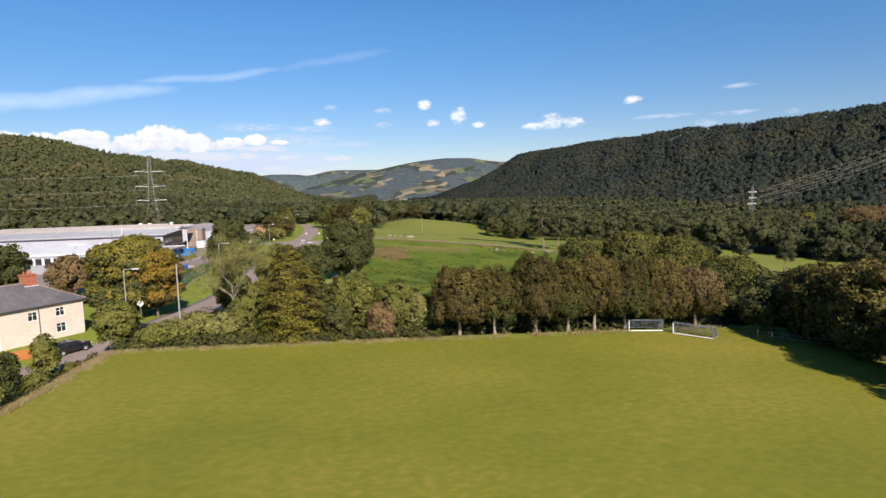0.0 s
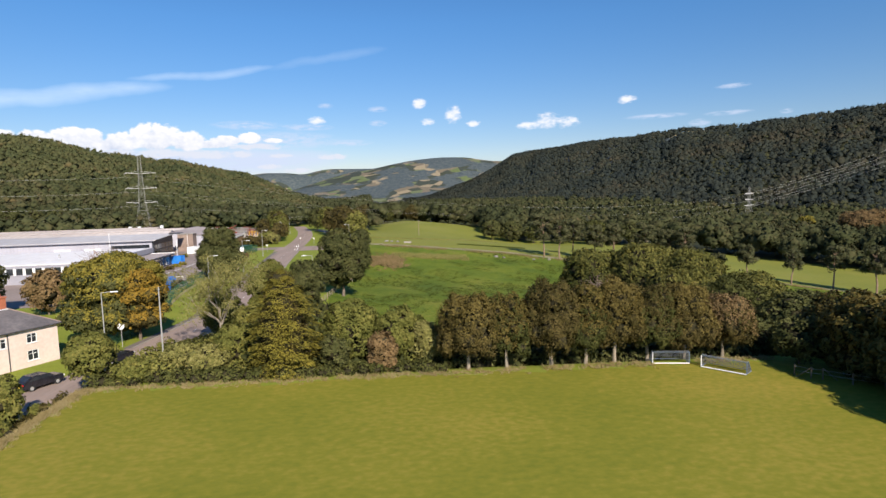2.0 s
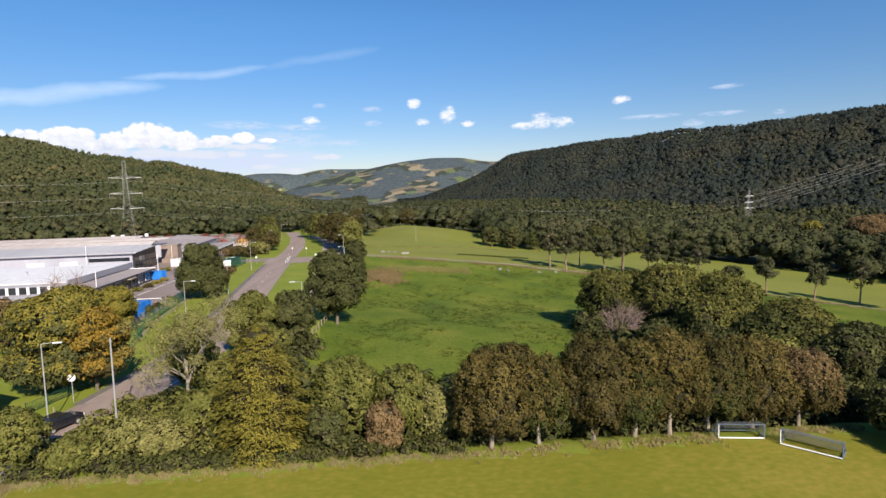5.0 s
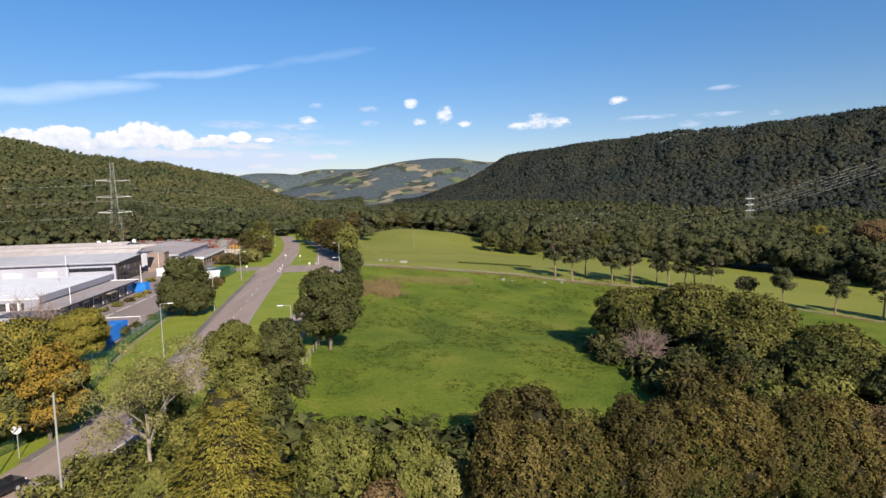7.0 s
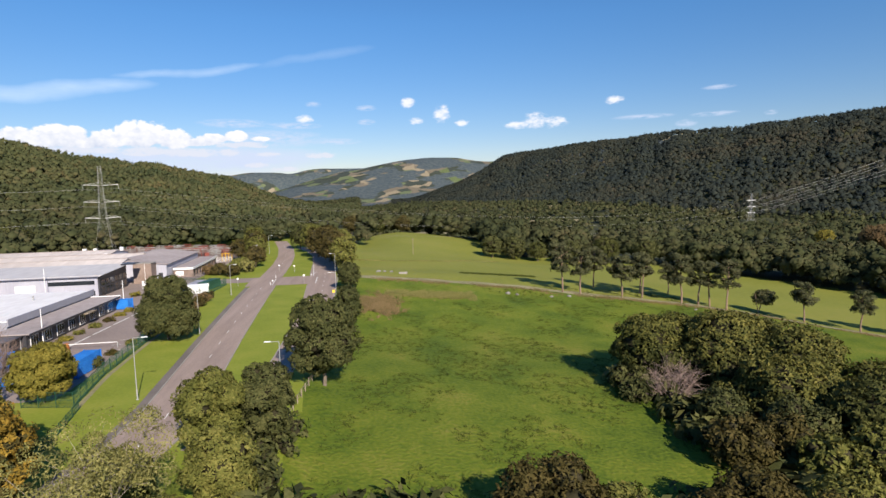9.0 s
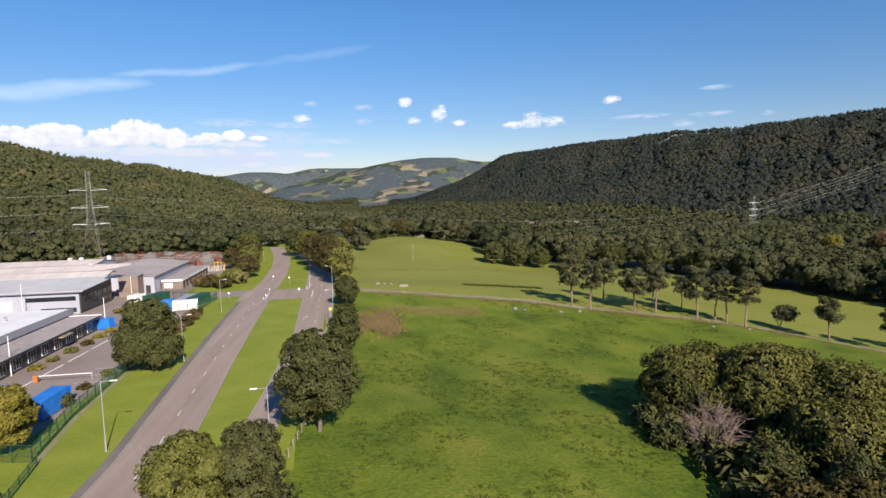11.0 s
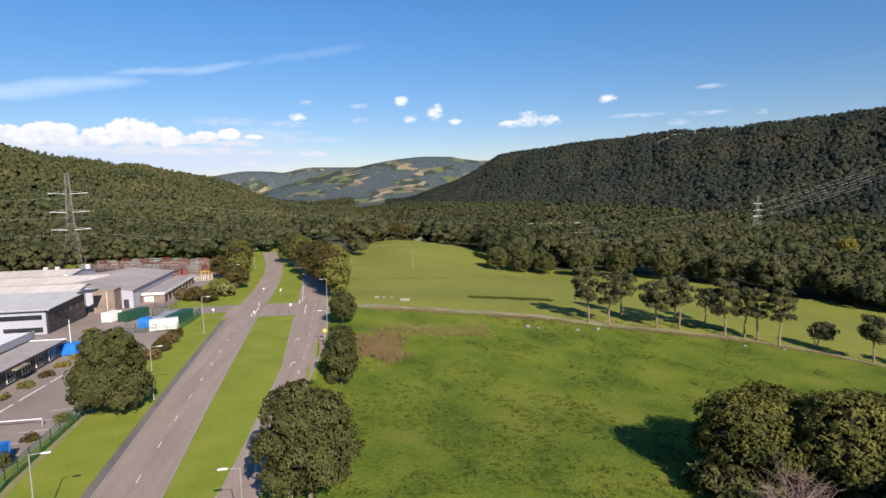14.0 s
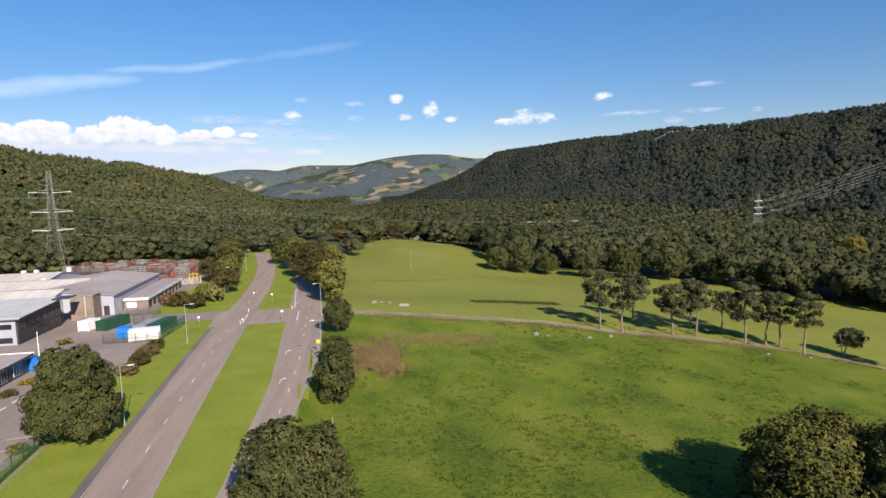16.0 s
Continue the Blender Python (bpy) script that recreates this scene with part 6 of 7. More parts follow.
mesh_fence([(-42.5, 172), (-41.6, 150), (-40.4, 128), (-38.4, 114.4), (-45.5, 115.8)], 2.1, GREEN_STEEL, "green steel palisade fence along the estate's verge")
mesh_fence([(-37.4, 113.5), (-34.6, 98), (-34.2, 88), (-36.5, 80)], 1.2, GREEN_STEEL, "low green mesh fence beside the footway")
mesh_fence([(-61.5, 233.3), (-53.0, 233.5)], 2.2, CLAD_DARK, "dark steel gates across the side road")
mesh_fence([(-67.0, 283.0), (-56.0, 287.6)], 2.0, WHITE_PAINT, "white boarded fence across the rack yard")

# field fence of posts and rails by the meadow
ff = thing("field_fence", None, "weathered post and rail fence along the meadow", "fence")
fpts = [(-10.6, 98 + 2.4 * k) for k in range(24)]
for k, (x, y) in enumerate(fpts):
    x += 0.11 * (y - 98)
    p = part("post", boxes((-0.06, -0.06, -0.2, 0.06, 0.06, 1.15)), WOOD, ff)
    p.matrix_basis = pose(x, y, ground_z(x, y), 0, 0, 5 * (k % 3))
    if k:
        part("rail", rods([((px, py, pz + 0.95), (x, y, ground_z(x, y) + 0.95), 0.035), ((px, py, pz + 0.5), (x, y, ground_z(x, y) + 0.5), 0.035)], sides=4), WOOD, ff)
    px, py, pz = x, y, ground_z(x, y)
gate = thing("gate_fence", None, "weathered fence posts with diagonal braces beside the pitch", "fence")
for k, (x, y) in enumerate([(40.4, 54.4), (41.2, 53.2), (42.0, 52.7), (43.6, 51.0), (45.8, 49.8), (48.0, 48.4)]):
    z = ground_z(x, y)
    part("post", rods([((x, y, z - 0.2), (x, y, z + 1.1), 0.07)]), BARK, gate)
    if k in (1, 2):
        part("brace", rods([((x, y, z + 1.05), (x + (-1.1 if k == 1 else 1.1), y + (0.6 if k == 1 else -0.5), z), 0.05)]), BARK, gate)
    if k:
        part("wire", rods([((px, py, pz + 0.9), (x, y, z + 0.9), 0.012), ((px, py, pz + 0.5), (x, y, z + 0.5), 0.012)], sides=4), GALV, gate)
    px, py, pz = x, y, z


# ---- goals ----
def goal(x0, y0, x1, y1, label):
    """A small-sided goal: posts, crossbar, ground frame and hung net."""
    w, ang = math.hypot(x1 - x0, y1 - y0), math.degrees(math.atan2(y1 - y0, x1 - x0))
    z = max(ground_z(x0, y0), ground_z(x1, y1)) + 0.05
    base = thing("football_goal", pose(x0, y0, z, 0, 0, ang), label, "goal", "goals at the pitch's end")
    H, D = 1.2, 1.5
    for xx in (0, w):
        part("post", rods([((xx, 0, 0), (xx, 0, H), 0.045)], sides=10), WHITE_PAINT if xx == 0 else POST_BLUE, base)
        part("side_frame", rods([((xx, 0, 0.05), (xx, D, 0.05), 0.045), ((xx, D, 0.05), (xx, 0.5, H), 0.03), ((xx, 0.5, H), (xx, 0, H), 0.03)]), POST_BLUE, base)
    part("crossbar", rods([((0, 0, H), (w, 0, H), 0.03)], sides=10), POST_BLUE, base)
    part("ground_bar", rods([((0, 0, 0.03), (w, 0, 0.03), 0.06)], sides=8), WHITE_PAINT, base)
    part("back_bar", rods([((0, D, 0.05), (w, D, 0.05), 0.03)]), POST_BLUE, base)
    strands = []
    for k in range(int(w / 0.16) + 1):
        x = min(k * 0.16, w)
        strands += [((x, 0, H), (x, 0.5, H - 0.02)), ((x, 0.5, H - 0.02), (x, D, 0.06))]
    for k in range(11):
        f = k / 10
        strands.append(((0, 0.5 + (D - 0.5) * f, H - (H - 0.08) * f), (w, 0.5 + (D - 0.5) * f, H - (H - 0.08) * f)))
    for xx in (0, w):
        for k in range(8):
            f = k / 8
            strands += [((xx, f * D, 0.05), (xx, f * 0.5, H)), ((xx, 0, H * f), (xx, D - (D - 0.5) * f, H * f))]
    part("net", rods(strands, 0.016, 3), NET, base, "pale knotted net")


goal(32.9, 58.0, 35.6, 54.7, "white and pale blue goal with net standing askew")
goal(28.6, 59.8, 32.2, 59.0, "white and pale blue goal pushed under the trees")


# ---- the industrial estate ----
def sheet_roof(x0, y0, x1, y1, za, zb, material, parent, ridge=None, over=0.4, thick=0.18, label=""):
    """A roof over a rectangle that climbs north from za to zb, or with a ridge along x at that height."""
    x0, x1, y0, y1 = x0 - over, x1 + over, y0 - over, y1 + over
    pts = [(y0, za), (y1, zb)] if ridge is None else [(y0, za), ((y0 + y1) / 2, ridge), (y1, zb)]
    bm = bmesh.new()
    rows = []
    n = max(2, int((x1 - x0) / 1.2))
    for k in range(n + 1):
        x = x0 + (x1 - x0) * k / n
        rows.append([bm.verts.new((x, y, z + 0.035 * (k % 2))) for y, z in pts])
    low = [[bm.verts.new((v.co.x, v.co.y, v.co.z - thick)) for v in (rows[k])] for k in (0, -1)]
    for a, b in zip(rows, rows[1:]):
        for i in range(len(pts) - 1):
            bm.faces.new((a[i], b[i], b[i + 1], a[i + 1]))
    for i in range(len(pts) - 1):
        bm.faces.new((low[0][i], low[0][i + 1], low[1][i + 1], low[1][i]))
        bm.faces.new((rows[0][i], rows[0][i + 1], low[0][i + 1], low[0][i]))
        bm.faces.new((rows[-1][i + 1], rows[-1][i], low[1][i], low[1][i + 1]))
    for i in (0, len(pts) - 1):
        bm.faces.new([r[i] for r in rows] + [low[1][i], low[0][i]])
    bmesh.ops.recalc_face_normals(bm, faces=bm.faces)
    return part("roof", bm, material, parent, label)


def block(x0, y0, x1, y1, h0, h1, material, parent, label="", ridge=None):
    """A solid body whose top follows the roof."""
    pts = [(y0, 0), (y0, h0)] + ([((y0 + y1) / 2, ridge)] if ridge else []) + [(y1, h1), (y1, 0)]
    bm = bmesh.new()
    a = [bm.verts.new((x0, y, z)) for y, z in pts]
    b = [bm.verts.new((x1, y, z)) for y, z in pts]
    bm.faces.new(a)
    bm.faces.new(b[::-1])
    for i in range(len(pts)):
        bm.faces.new((a[i], b[i], b[(i + 1) % len(pts)], a[(i + 1) % len(pts)]))
    bmesh.ops.recalc_face_normals(bm, faces=bm.faces)
    return part("wall", bm, material, parent, label)


# main warehouse: pale front hall with charcoal glazed end, and two older halls behind
wh = thing("warehouse", pose(0, 0, 0), "large pale warehouse with lilac walls and charcoal glazed end", "warehouse")
block(-165, 207, -74.6, 226, 6.0, 6.95, CLAD_LILAC, wh)
sheet_roof(-165, 206.6, -73.6, 226.0, 6.25, 7.2, ROOF_FRONT, wh, over=0.5)
part("end_wall", boxes((-74.55, 207.2, 0.0, -74.2, 226.0, 5.9), (-74.55, 214, 5.9, -74.2, 226, 6.6)), CLAD_DARK, wh, "charcoal glazed end wall")
for k in range(6):
    part("window", boxes((-74.2, 208.0 + 3 * k, 0.6, -74.12, 210.4 + 3 * k, 2.4), (-74.2, 208.0 + 3 * k, 3.0, -74.12, 210.4 + 3 * k, 4.6)), GLASS_DARK, wh)
part("canopy", boxes((-74.2, 222, 7.2, -70.6, 227, 7.4)), CLAD_DARK, wh, "dark projecting roof wing")
part("fascia", boxes((-165, 206.05, 5.85, -73.3, 206.2, 6.15)), CLAD_GREY, wh, "grey eaves trim")
part("window", boxes((-87.5, 206.9, 3.6, -75.4, 206.99, 4.7)), GLASS_DARK, wh, "long dark strip window")
part("window", boxes((-84.0, 206.9, 0.5, -75.4, 206.99, 1.7)), GLASS_DARK, wh)
for x in (-105.5, -96.0, -128.0):
    part("roller_door", boxes(*[(x, 206.86, 0.05 + 0.28 * k, x + 5.2, 206.98, 0.31 + 0.28 * k) for k in range(14)]), WHITE_PAINT, wh, "white roller shutter door")
FRONT_PITCH = 0.95 / 19.4
for k in range(9):
    part("rooflight", boxes((-160 + 9.5 * k, 209, 0, -158.4 + 9.5 * k, 224.5, 0.03)), ROOF_GREY, wh).matrix_basis = Matrix(((1, 0, 0, 0), (0, 1, 0, 0), (0, FRONT_PITCH, 1, 6.25 + 0.03 - FRONT_PITCH * 206.1), (0, 0, 0, 1)))
for y0, y1, x1, zl in ((227, 247, -78, 7.6), (247.4, 268, -80, 7.4), (268.4, 290, -98, 7.2)):
    h = thing("warehouse", pose(0, 0, 0), "older warehouse hall with weathered pale pitched roof", "warehouse", "older halls of the estate")
    block(-170, y0, x1, y1, 5.6, 5.6, CLAD_LILAC, h, ridge=zl - 0.1)
    sheet_roof(-170, y0, x1, y1, 5.75, 5.75, ROOF_PALE, h, ridge=zl + 0.1, over=0.25)
    part("ridge_cap", boxes((-170.2, (y0 + y1) / 2 - 0.35, zl + 0.1, x1 + 0.2, (y0 + y1) / 2 + 0.35, zl + 0.26)), ROOF_GREY, h, "weathered grey ridge cap")
    part("gutter", boxes((-170.2, y0 - 0.32, 5.55, x1 + 0.2, y0 + 0.5, 6.0)), CLAD_GREY, h, "dark valley gutter")
    for k in range(12):
        x = x1 - 8 - 6.5 * k
        slope = (zl + 0.1 - 5.75) / ((y1 - y0) / 2 + 0.25)
        part("rooflight", boxes((x, y0 + 2.5, 0, x + 1.7, y0 + 8.6, 0.03)), ROOF_LIGHT, h).matrix_basis = Matrix(((1, 0, 0, 0), (0, 1, 0, 0), (0, slope, 1, 5.81 - slope * (y0 - 0.25)), (0, 0, 0, 1)))
for x, y in ((-112, 284), (-108, 284), (-99.5, 288), (-95, 262)):
    v = thing("roof_vent", pose(x, y, 6.3 if y > 280 else 6.0), "white box vent on the warehouse roof", "roof vent", "roof vents")
    part("box", boxes((-0.6, -0.6, 0, 0.6, 0.6, 1.5), bevel=0.04), WHITE_PAINT, v)

# the white low building and its dark office strip
lb = thing("factory", pose(0, 0, 0), "low white-roofed factory with grey parapet and strip windows", "factory")
block(-135, 152, -67.2, 187, 4.6, 4.7, CLAD_GREY, lb)
sheet_roof(-135, 152, -67.2, 187, 4.75, 4.85, ROOF_WHITE, lb, over=0.1)
part("parapet", boxes((-67.15, 152, 3.7, -66.9, 187.2, 5.1)), CLAD_GREY, lb, "grey parapet wall")
part("strip_window", boxes((-134, 151.88, 2.4, -70, 151.97, 3.9)), GLASS_DARK, lb, "long strip window")
for k in range(30):
    part("mullion", boxes((-133.5 + 2.15 * k, 151.8, 2.3, -132.9 + 2.15 * k, 151.87, 3.95)), WHITE_PAINT, lb)
for k in range(14):
    part("rooflight", boxes((-128 + 4.3 * k, 157, 4.8, -127 + 4.3 * k, 162, 4.84)), ROOF_LIGHT, lb)
for x, y in ((-84, 168), (-104, 172), (-75, 176)):
    v = thing("roof_vent", pose(x, y, 4.8), "small metal roof vent", "roof vent", "roof vents")
    part("pipe", rods([((0, 0, 0), (0, 0, 0.8), 0.18), ((0, 0, 0.8), (0, 0, 1.0), 0.34, 0.1)], sides=10), GALV, v)
po = thing("porch", pose(0, 0, 0), "single-storey white entrance block with flat roof", "porch")
walls(po, WHITE_PAINT, -106, 146, -88, 151.6, 0, 3.0, [(-104, 0.9, -101, 2.2), (-98, 0, -96.6, 2.1), (-94, 0.9, -90, 2.2)])
part("roof", boxes((-106.3, 145.6, 3.0, -87.7, 151.7, 3.25)), ROOF_WHITE, po)
part("window", boxes((-104, 146.1, 0.9, -101, 146.2, 2.2)), GLASS_DARK, po)
part("window", boxes((-94, 146.1, 0.9, -90, 146.2, 2.2)), GLASS_DARK, po)
part("door", boxes((-98, 146.1, 0.02, -96.6, 146.2, 2.1)), GLASS_DARK, po)
of = thing("office_block", pose(0, 0, 0), "single-storey office strip with dark walls and tall white windows", "office")
part("wall", boxes((-66.85, 146.4, 0, -61.0, 184.6, 3.2)), CLAD_DARK, of)
part("roof", boxes((-66.85, 146.0, 3.2, -60.2, 185.0, 3.45), bevel=0.03), ROOF_GREY, of, "flat grey felt roof")
part("fascia", boxes((-60.2, 146.0, 3.0, -60.1, 185.0, 3.42)), CLAD_DARK, of)
part("coping", boxes((-66.9, 185.0, 3.3, -60.1, 185.3, 3.6)), WHITE_PAINT, of, "white roof-edge coping")
for k in range(8):
    y = 147.6 + 4.6 * k
    w = part("window", boxes((-61.0, y, 0.5, -60.9, y + 2.6, 2.7)), WHITE_PAINT, of, "tall white-framed window")
    for q in range(3):
        part("pane", boxes((-60.9, y + 0.12 + 0.84 * q, 0.62, -60.86, y + 0.78 + 0.84 * q, 2.58)), GLASS_DARK, w)
part("entrance", boxes((-60.95, 166.2, 2.75, -59.2, 170.2, 2.95)), WOOD, of, "timber entrance canopy")
cp = thing("canopy", pose(0, 0, 0), "dark flat porch canopy on thin posts", "canopy")
part("roof", boxes((-69.5, 141.2, 2.9, -61.4, 146.2, 3.15)), CLAD_DARK, cp)
for x in (-69.2, -61.7):
    for y in (141.5, 145.9):
        part("post", rods([((x, y, 0), (x, y, 2.9), 0.07)]), GALV, cp)
for x, y, hgt in ((-60.6, 151.0, 7.0), (-59.8, 186.2, 7.2), (-86.5, 203.5, 9.0)):
    m = thing("flag_pole", pose(x, y, 0), "plain white flag pole beside the offices", "flag pole", "flag poles")
    part("pole", rods([((0, 0, 0), (0, 0, hgt), 0.11, 0.07)], sides=8), WHITE_PAINT, m)
    part("foot_plate", boxes((-0.2, -0.2, 0, 0.2, 0.2, 0.05)), GALV, m)

# brick tower, grey hall and its garage annex
tw = thing("brick_tower", pose(0, 0, 0), "flat-topped brown brick tower with pale coping", "tower")
part("wall", boxes((-74.0, 230.6, 0, -68.4, 235.0, 6.4)), BRICK_BROWN, tw)
part("coping", boxes((-74.2, 230.4, 6.4, -68.2, 235.2, 6.6)), KERB, tw)
part("drainpipe", rods([((-70.4, 230.5, 0), (-70.4, 230.5, 6.4), 0.07)]), WHITE_PAINT, tw)
gh = thing("warehouse", pose(-65.5, 236.0, 0, 0, 0, 2.0), "grey-roofed hall with pale cladding", "warehouse")
bm = prism([(-27, 0), (-27, 5.4), (-13.5, 7.0), (0, 5.4), (0, 0)], 0, 42)
part("wall", bm, CLAD_LILAC, gh)
part("roof", prism([(-27.5, 5.5), (-13.5, 7.2), (0.5, 5.5), (0.5, 5.3), (-13.5, 6.98), (-27.5, 5.3)], -0.4, 42.4), ROOF_GREY, gh)
part("door", boxes((-2.6, -0.06, 0, -1.2, 0.0, 2.6)), CLAD_DARK, gh)
an = thing("garage_block", pose(-66.2, 242.0, 0, 0, 0, 2.0), "low brick garage row with white fascia", "garage")
part("wall", boxes((1.0, 0, 0, 7.0, 38, 3.0)), BRICK_BROWN, an)
part("roof", boxes((0.9, -0.3, 3.0, 7.4, 38.3, 3.25)), ROOF_GREY, an)
part("fascia", boxes((0.9, -0.42, 2.6, 7.5, -0.3, 3.35), (7.4, -0.42, 2.6, 7.55, 38.3, 3.35)), WHITE_PAINT, an, "white fascia board")
part("notice", boxes((1.6, -0.06, 0.5, 4.2, 0.0, 2.1)), WHITE_PAINT, an, "white boarded opening")
for k in range(9):
    part("garage_door", boxes((7.0, 1.2 + 4.1 * k, 0.05, 7.06, 4.2 + 4.1 * k, 2.4)), CLAD_DARK, an)
    part("pier", boxes((7.0, 0.2 + 4.1 * k, 0, 7.3, 0.9 + 4.1 * k, 2.6)), BRICK_BROWN, an)
lw = thing("warehouse", pose(0, 0, 0), "tall grey warehouse with pale roof", "warehouse")
block(-250, 236, -178, 290, 8.0, 9.0, CLAD_GREY, lw)
sheet_roof(-250, 236, -178, 290, 8.15, 9.15, ROOF_WHITE, lw)


def container(x, y, turn, l, w, h, material, label, category="container", group=""):
    """A corrugated steel container with corner posts and door bars."""
    base = thing("shipping_container", pose(x, y, ground_z(x, y) + 0.03, 0, 0, turn), label, category, group)
    rows = [(-l / 2 + 0.1, -w / 2 + 0.06, 0.12, l / 2 - 0.1, w / 2 - 0.06, h - 0.05)]
    n = int(l / 0.42)
    for k in range(n):
        xx = -l / 2 + 0.2 + (l - 0.4) * k / n
        rows += [(xx, -w / 2 + 0.02, 0.15, xx + 0.2, -w / 2 + 0.07, h - 0.15), (xx, w / 2 - 0.07, 0.15, xx + 0.2, w / 2 - 0.02, h - 0.15)]
    part("body", boxes(*rows), material, base)
    for sx in (-1, 1):
        for sy in (-1, 1):
            part("corner_post", boxes((sx * l / 2 - 0.08, sy * w / 2 - 0.08, 0, sx * l / 2 + 0.08, sy * w / 2 + 0.08, h), bevel=0.01), material, base)
    part("door_bar", rods([((l / 2 + 0.0, s * w * f, 0.2), (l / 2 + 0.0, s * w * f, h - 0.2), 0.03) for s in (-1, 1) for f in (0.12, 0.36)]), GALV, base)
    return base


container(-47.4, 204.6, 14, 6.1, 2.5, 2.6, WHITE_PAINT, "white shipping container in the fenced compound")
container(-53.0, 208.4, 95, 3.0, 2.4, 2.4, BLUE, "small blue container in the compound")
container(-46.0, 212.5, 80, 9.0, 2.5, 2.6, GREEN_STEEL, "green shipping container in the compound")
container(-49.6, 212.5, 86, 8.0, 2.5, 2.3, CLAD_GREY, "grey-topped container in the compound")
container(-59.6, 219.6, 70, 8.0, 2.6, 2.5, GREEN_STEEL, "green container beside the white cabin")
container(-64.6, 218.4, 75, 4.0, 2.6, 2.6, WHITE_PAINT, "white site cabin in the yard")
container(-59.6, 185.8, 84, 2.4, 3.0, 2.5, BLUE, "bright blue steel skip beside the offices", "skip")
container(-44.9, 131.0, 88, 7.4, 2.6, 2.7, BLUE, "blue shipping container behind the palisade")
container(-57.6, 136.6, 2, 7.5, 2.6, 2.4, BLUE, "blue open steel bin container", "skip")
container(-65.0, 139.0, 4, 6.5, 2.6, 2.4, BLUE, "blue shipping container by the porch")
container(-51.0, 126.6, 2, 5.0, 2.4, 1.5, BLUE, "low blue steel skip", "skip")
mesh_fence([(-55.5, 203.0), (-51.0, 202.4), (-43.6, 202.0), (-42.6, 218.5), (-56, 222.5)], 2.2, GREEN_STEEL, "green mesh fence round the container compound")
bar = thing("barrier", pose(-54.2, 146.1, 0), "orange and white car park barrier", "barrier")
part("cabinet", boxes((-0.35, -0.3, 0, 0.35, 0.3, 1.25), bevel=0.04), ORANGE_WOOD, bar, "orange drive cabinet")
part("boom", boxes(*[(0.2 + 1.2 * k, -0.05, 1.0, 1.4 + 1.2 * k, 0.05, 1.12) for k in range(7)]), WHITE_PAINT, bar)
part("rest", boxes((8.6, -0.06, 0, 8.75, 0.06, 1.0)), GALV, bar)
for k, (x, y, h, w, m) in enumerate([(-58.2, 154, 1.2, 2.6, LEAF_GOLD), (-58.0, 159, 1.1, 2.4, LEAF_GREEN), (-57.4, 165, 1.2, 2.8, LEAF_GREEN), (-57.2, 171, 1.2, 2.6, LEAF_OLIVE), (-57.2, 177, 1.1, 2.6, LEAF_GOLD), (-57.0, 182, 1.1, 2.4, LEAF_GOLD), (-43.9, 133.0, 2.4, 3.0, LEAF_DARK), (-44.5, 141, 1.0, 1.8, LEAF_OLIVE), (-43.6, 147.5, 1.3, 2.4, LEAF_GREEN), (-41.4, 178, 2.6, 4.2, LEAF_RUSSET), (-41.6, 184, 2.8, 4.4, LEAF_OLIVE), (-42.0, 190, 2.8, 4.6, LEAF_RUSSET), (-42.4, 196, 2.2, 4.0, LEAF_OLIVE), (-43.4, 172, 3.0, 4.0, LEAF_DARK), (-64, 204.8, 1.6, 3.2, LEAF_GOLD), (-68, 226, 1.8, 3.0, LEAF_GOLD)]):
    tree("shrub", x, y, h, w, m, 400 + k, "clipped shrub beside the car park" if h < 2 else "browning hedge shrub along the verge", "shrub", bare=0.0, clumps=14, per=30, leaf=0.16, squash=0.7, sink=0.25)


# racks and stillages in the far yard
def stillage(x, y, turn, w, h, material, label):
    base = thing("steel_rack", pose(x, y, ground_z(x, y), 0, 0, turn), label, "rack", "racks in the far yard")
    rows = []
    for sx in (0, 0.5, 1):
        for sy in (0, 1):
            rows.append(((sx * w, sy * 1.6, 0), (sx * w, sy * 1.6, h), 0.09))
    for k in range(1, 5):
        z = h * k / 4
        rows += [((0, 0, z), (w, 0, z), 0.10), ((0, 1.6, z), (w, 1.6, z), 0.10), ((0, 0, z), (0, 1.6, z), 0.08), ((w, 0, z), (w, 1.6, z), 0.08)]
    part("frame", rods(rows, sides=4), material, base)
    part("load", boxes(*[(0.2, 0.2, h * k / 4 + 0.12, w - 0.3, 1.4, h * k / 4 + 0.12 + h * 0.10) for k in (0, 1)]), RUST if material is not RUST else CLAD_DARK, base, "stacked steel parts")
    return base


racks = [stillage(-80, 318, 10, 3.6, 3.4, RED_STEEL, "stack of red painted steel racks"), stillage(-88, 330, 6, 4.2, 2.8, RUST, "stack of rusty steel racks"), stillage(-72, 326, 0, 3.6, 3.0, LATTICE, "stack of pale steel racks")]
yard_rng = np.random.default_rng(33)
for k in range(90):
    x = -58 - 68 * (k % 30) / 30 + yard_rng.uniform(-1.5, 1.5)
    y = 306 + 0.42 * (-58 - x) + 12 * (k // 30) + yard_rng.uniform(-2.5, 2.5)
    copy_thing(racks[(1, 2, 1, 0, 2, 1, 2, 1, 1)[k % 9]], pose(x, y, ground_z(x, y), 0, 0, float(yard_rng.uniform(-25, 25))))
lift = thing("crane_lorry", pose(-72.0, 300.0, 0, 0, 0, 30), "red yard crane lorry among the racks", "lorry")
part("body", boxes((-3, -1.2, 0.5, 1.6, 1.2, 1.2), (1.8, -1.2, 0.5, 3.6, 1.2, 2.9), bevel=0.06), RED_STEEL, lift)
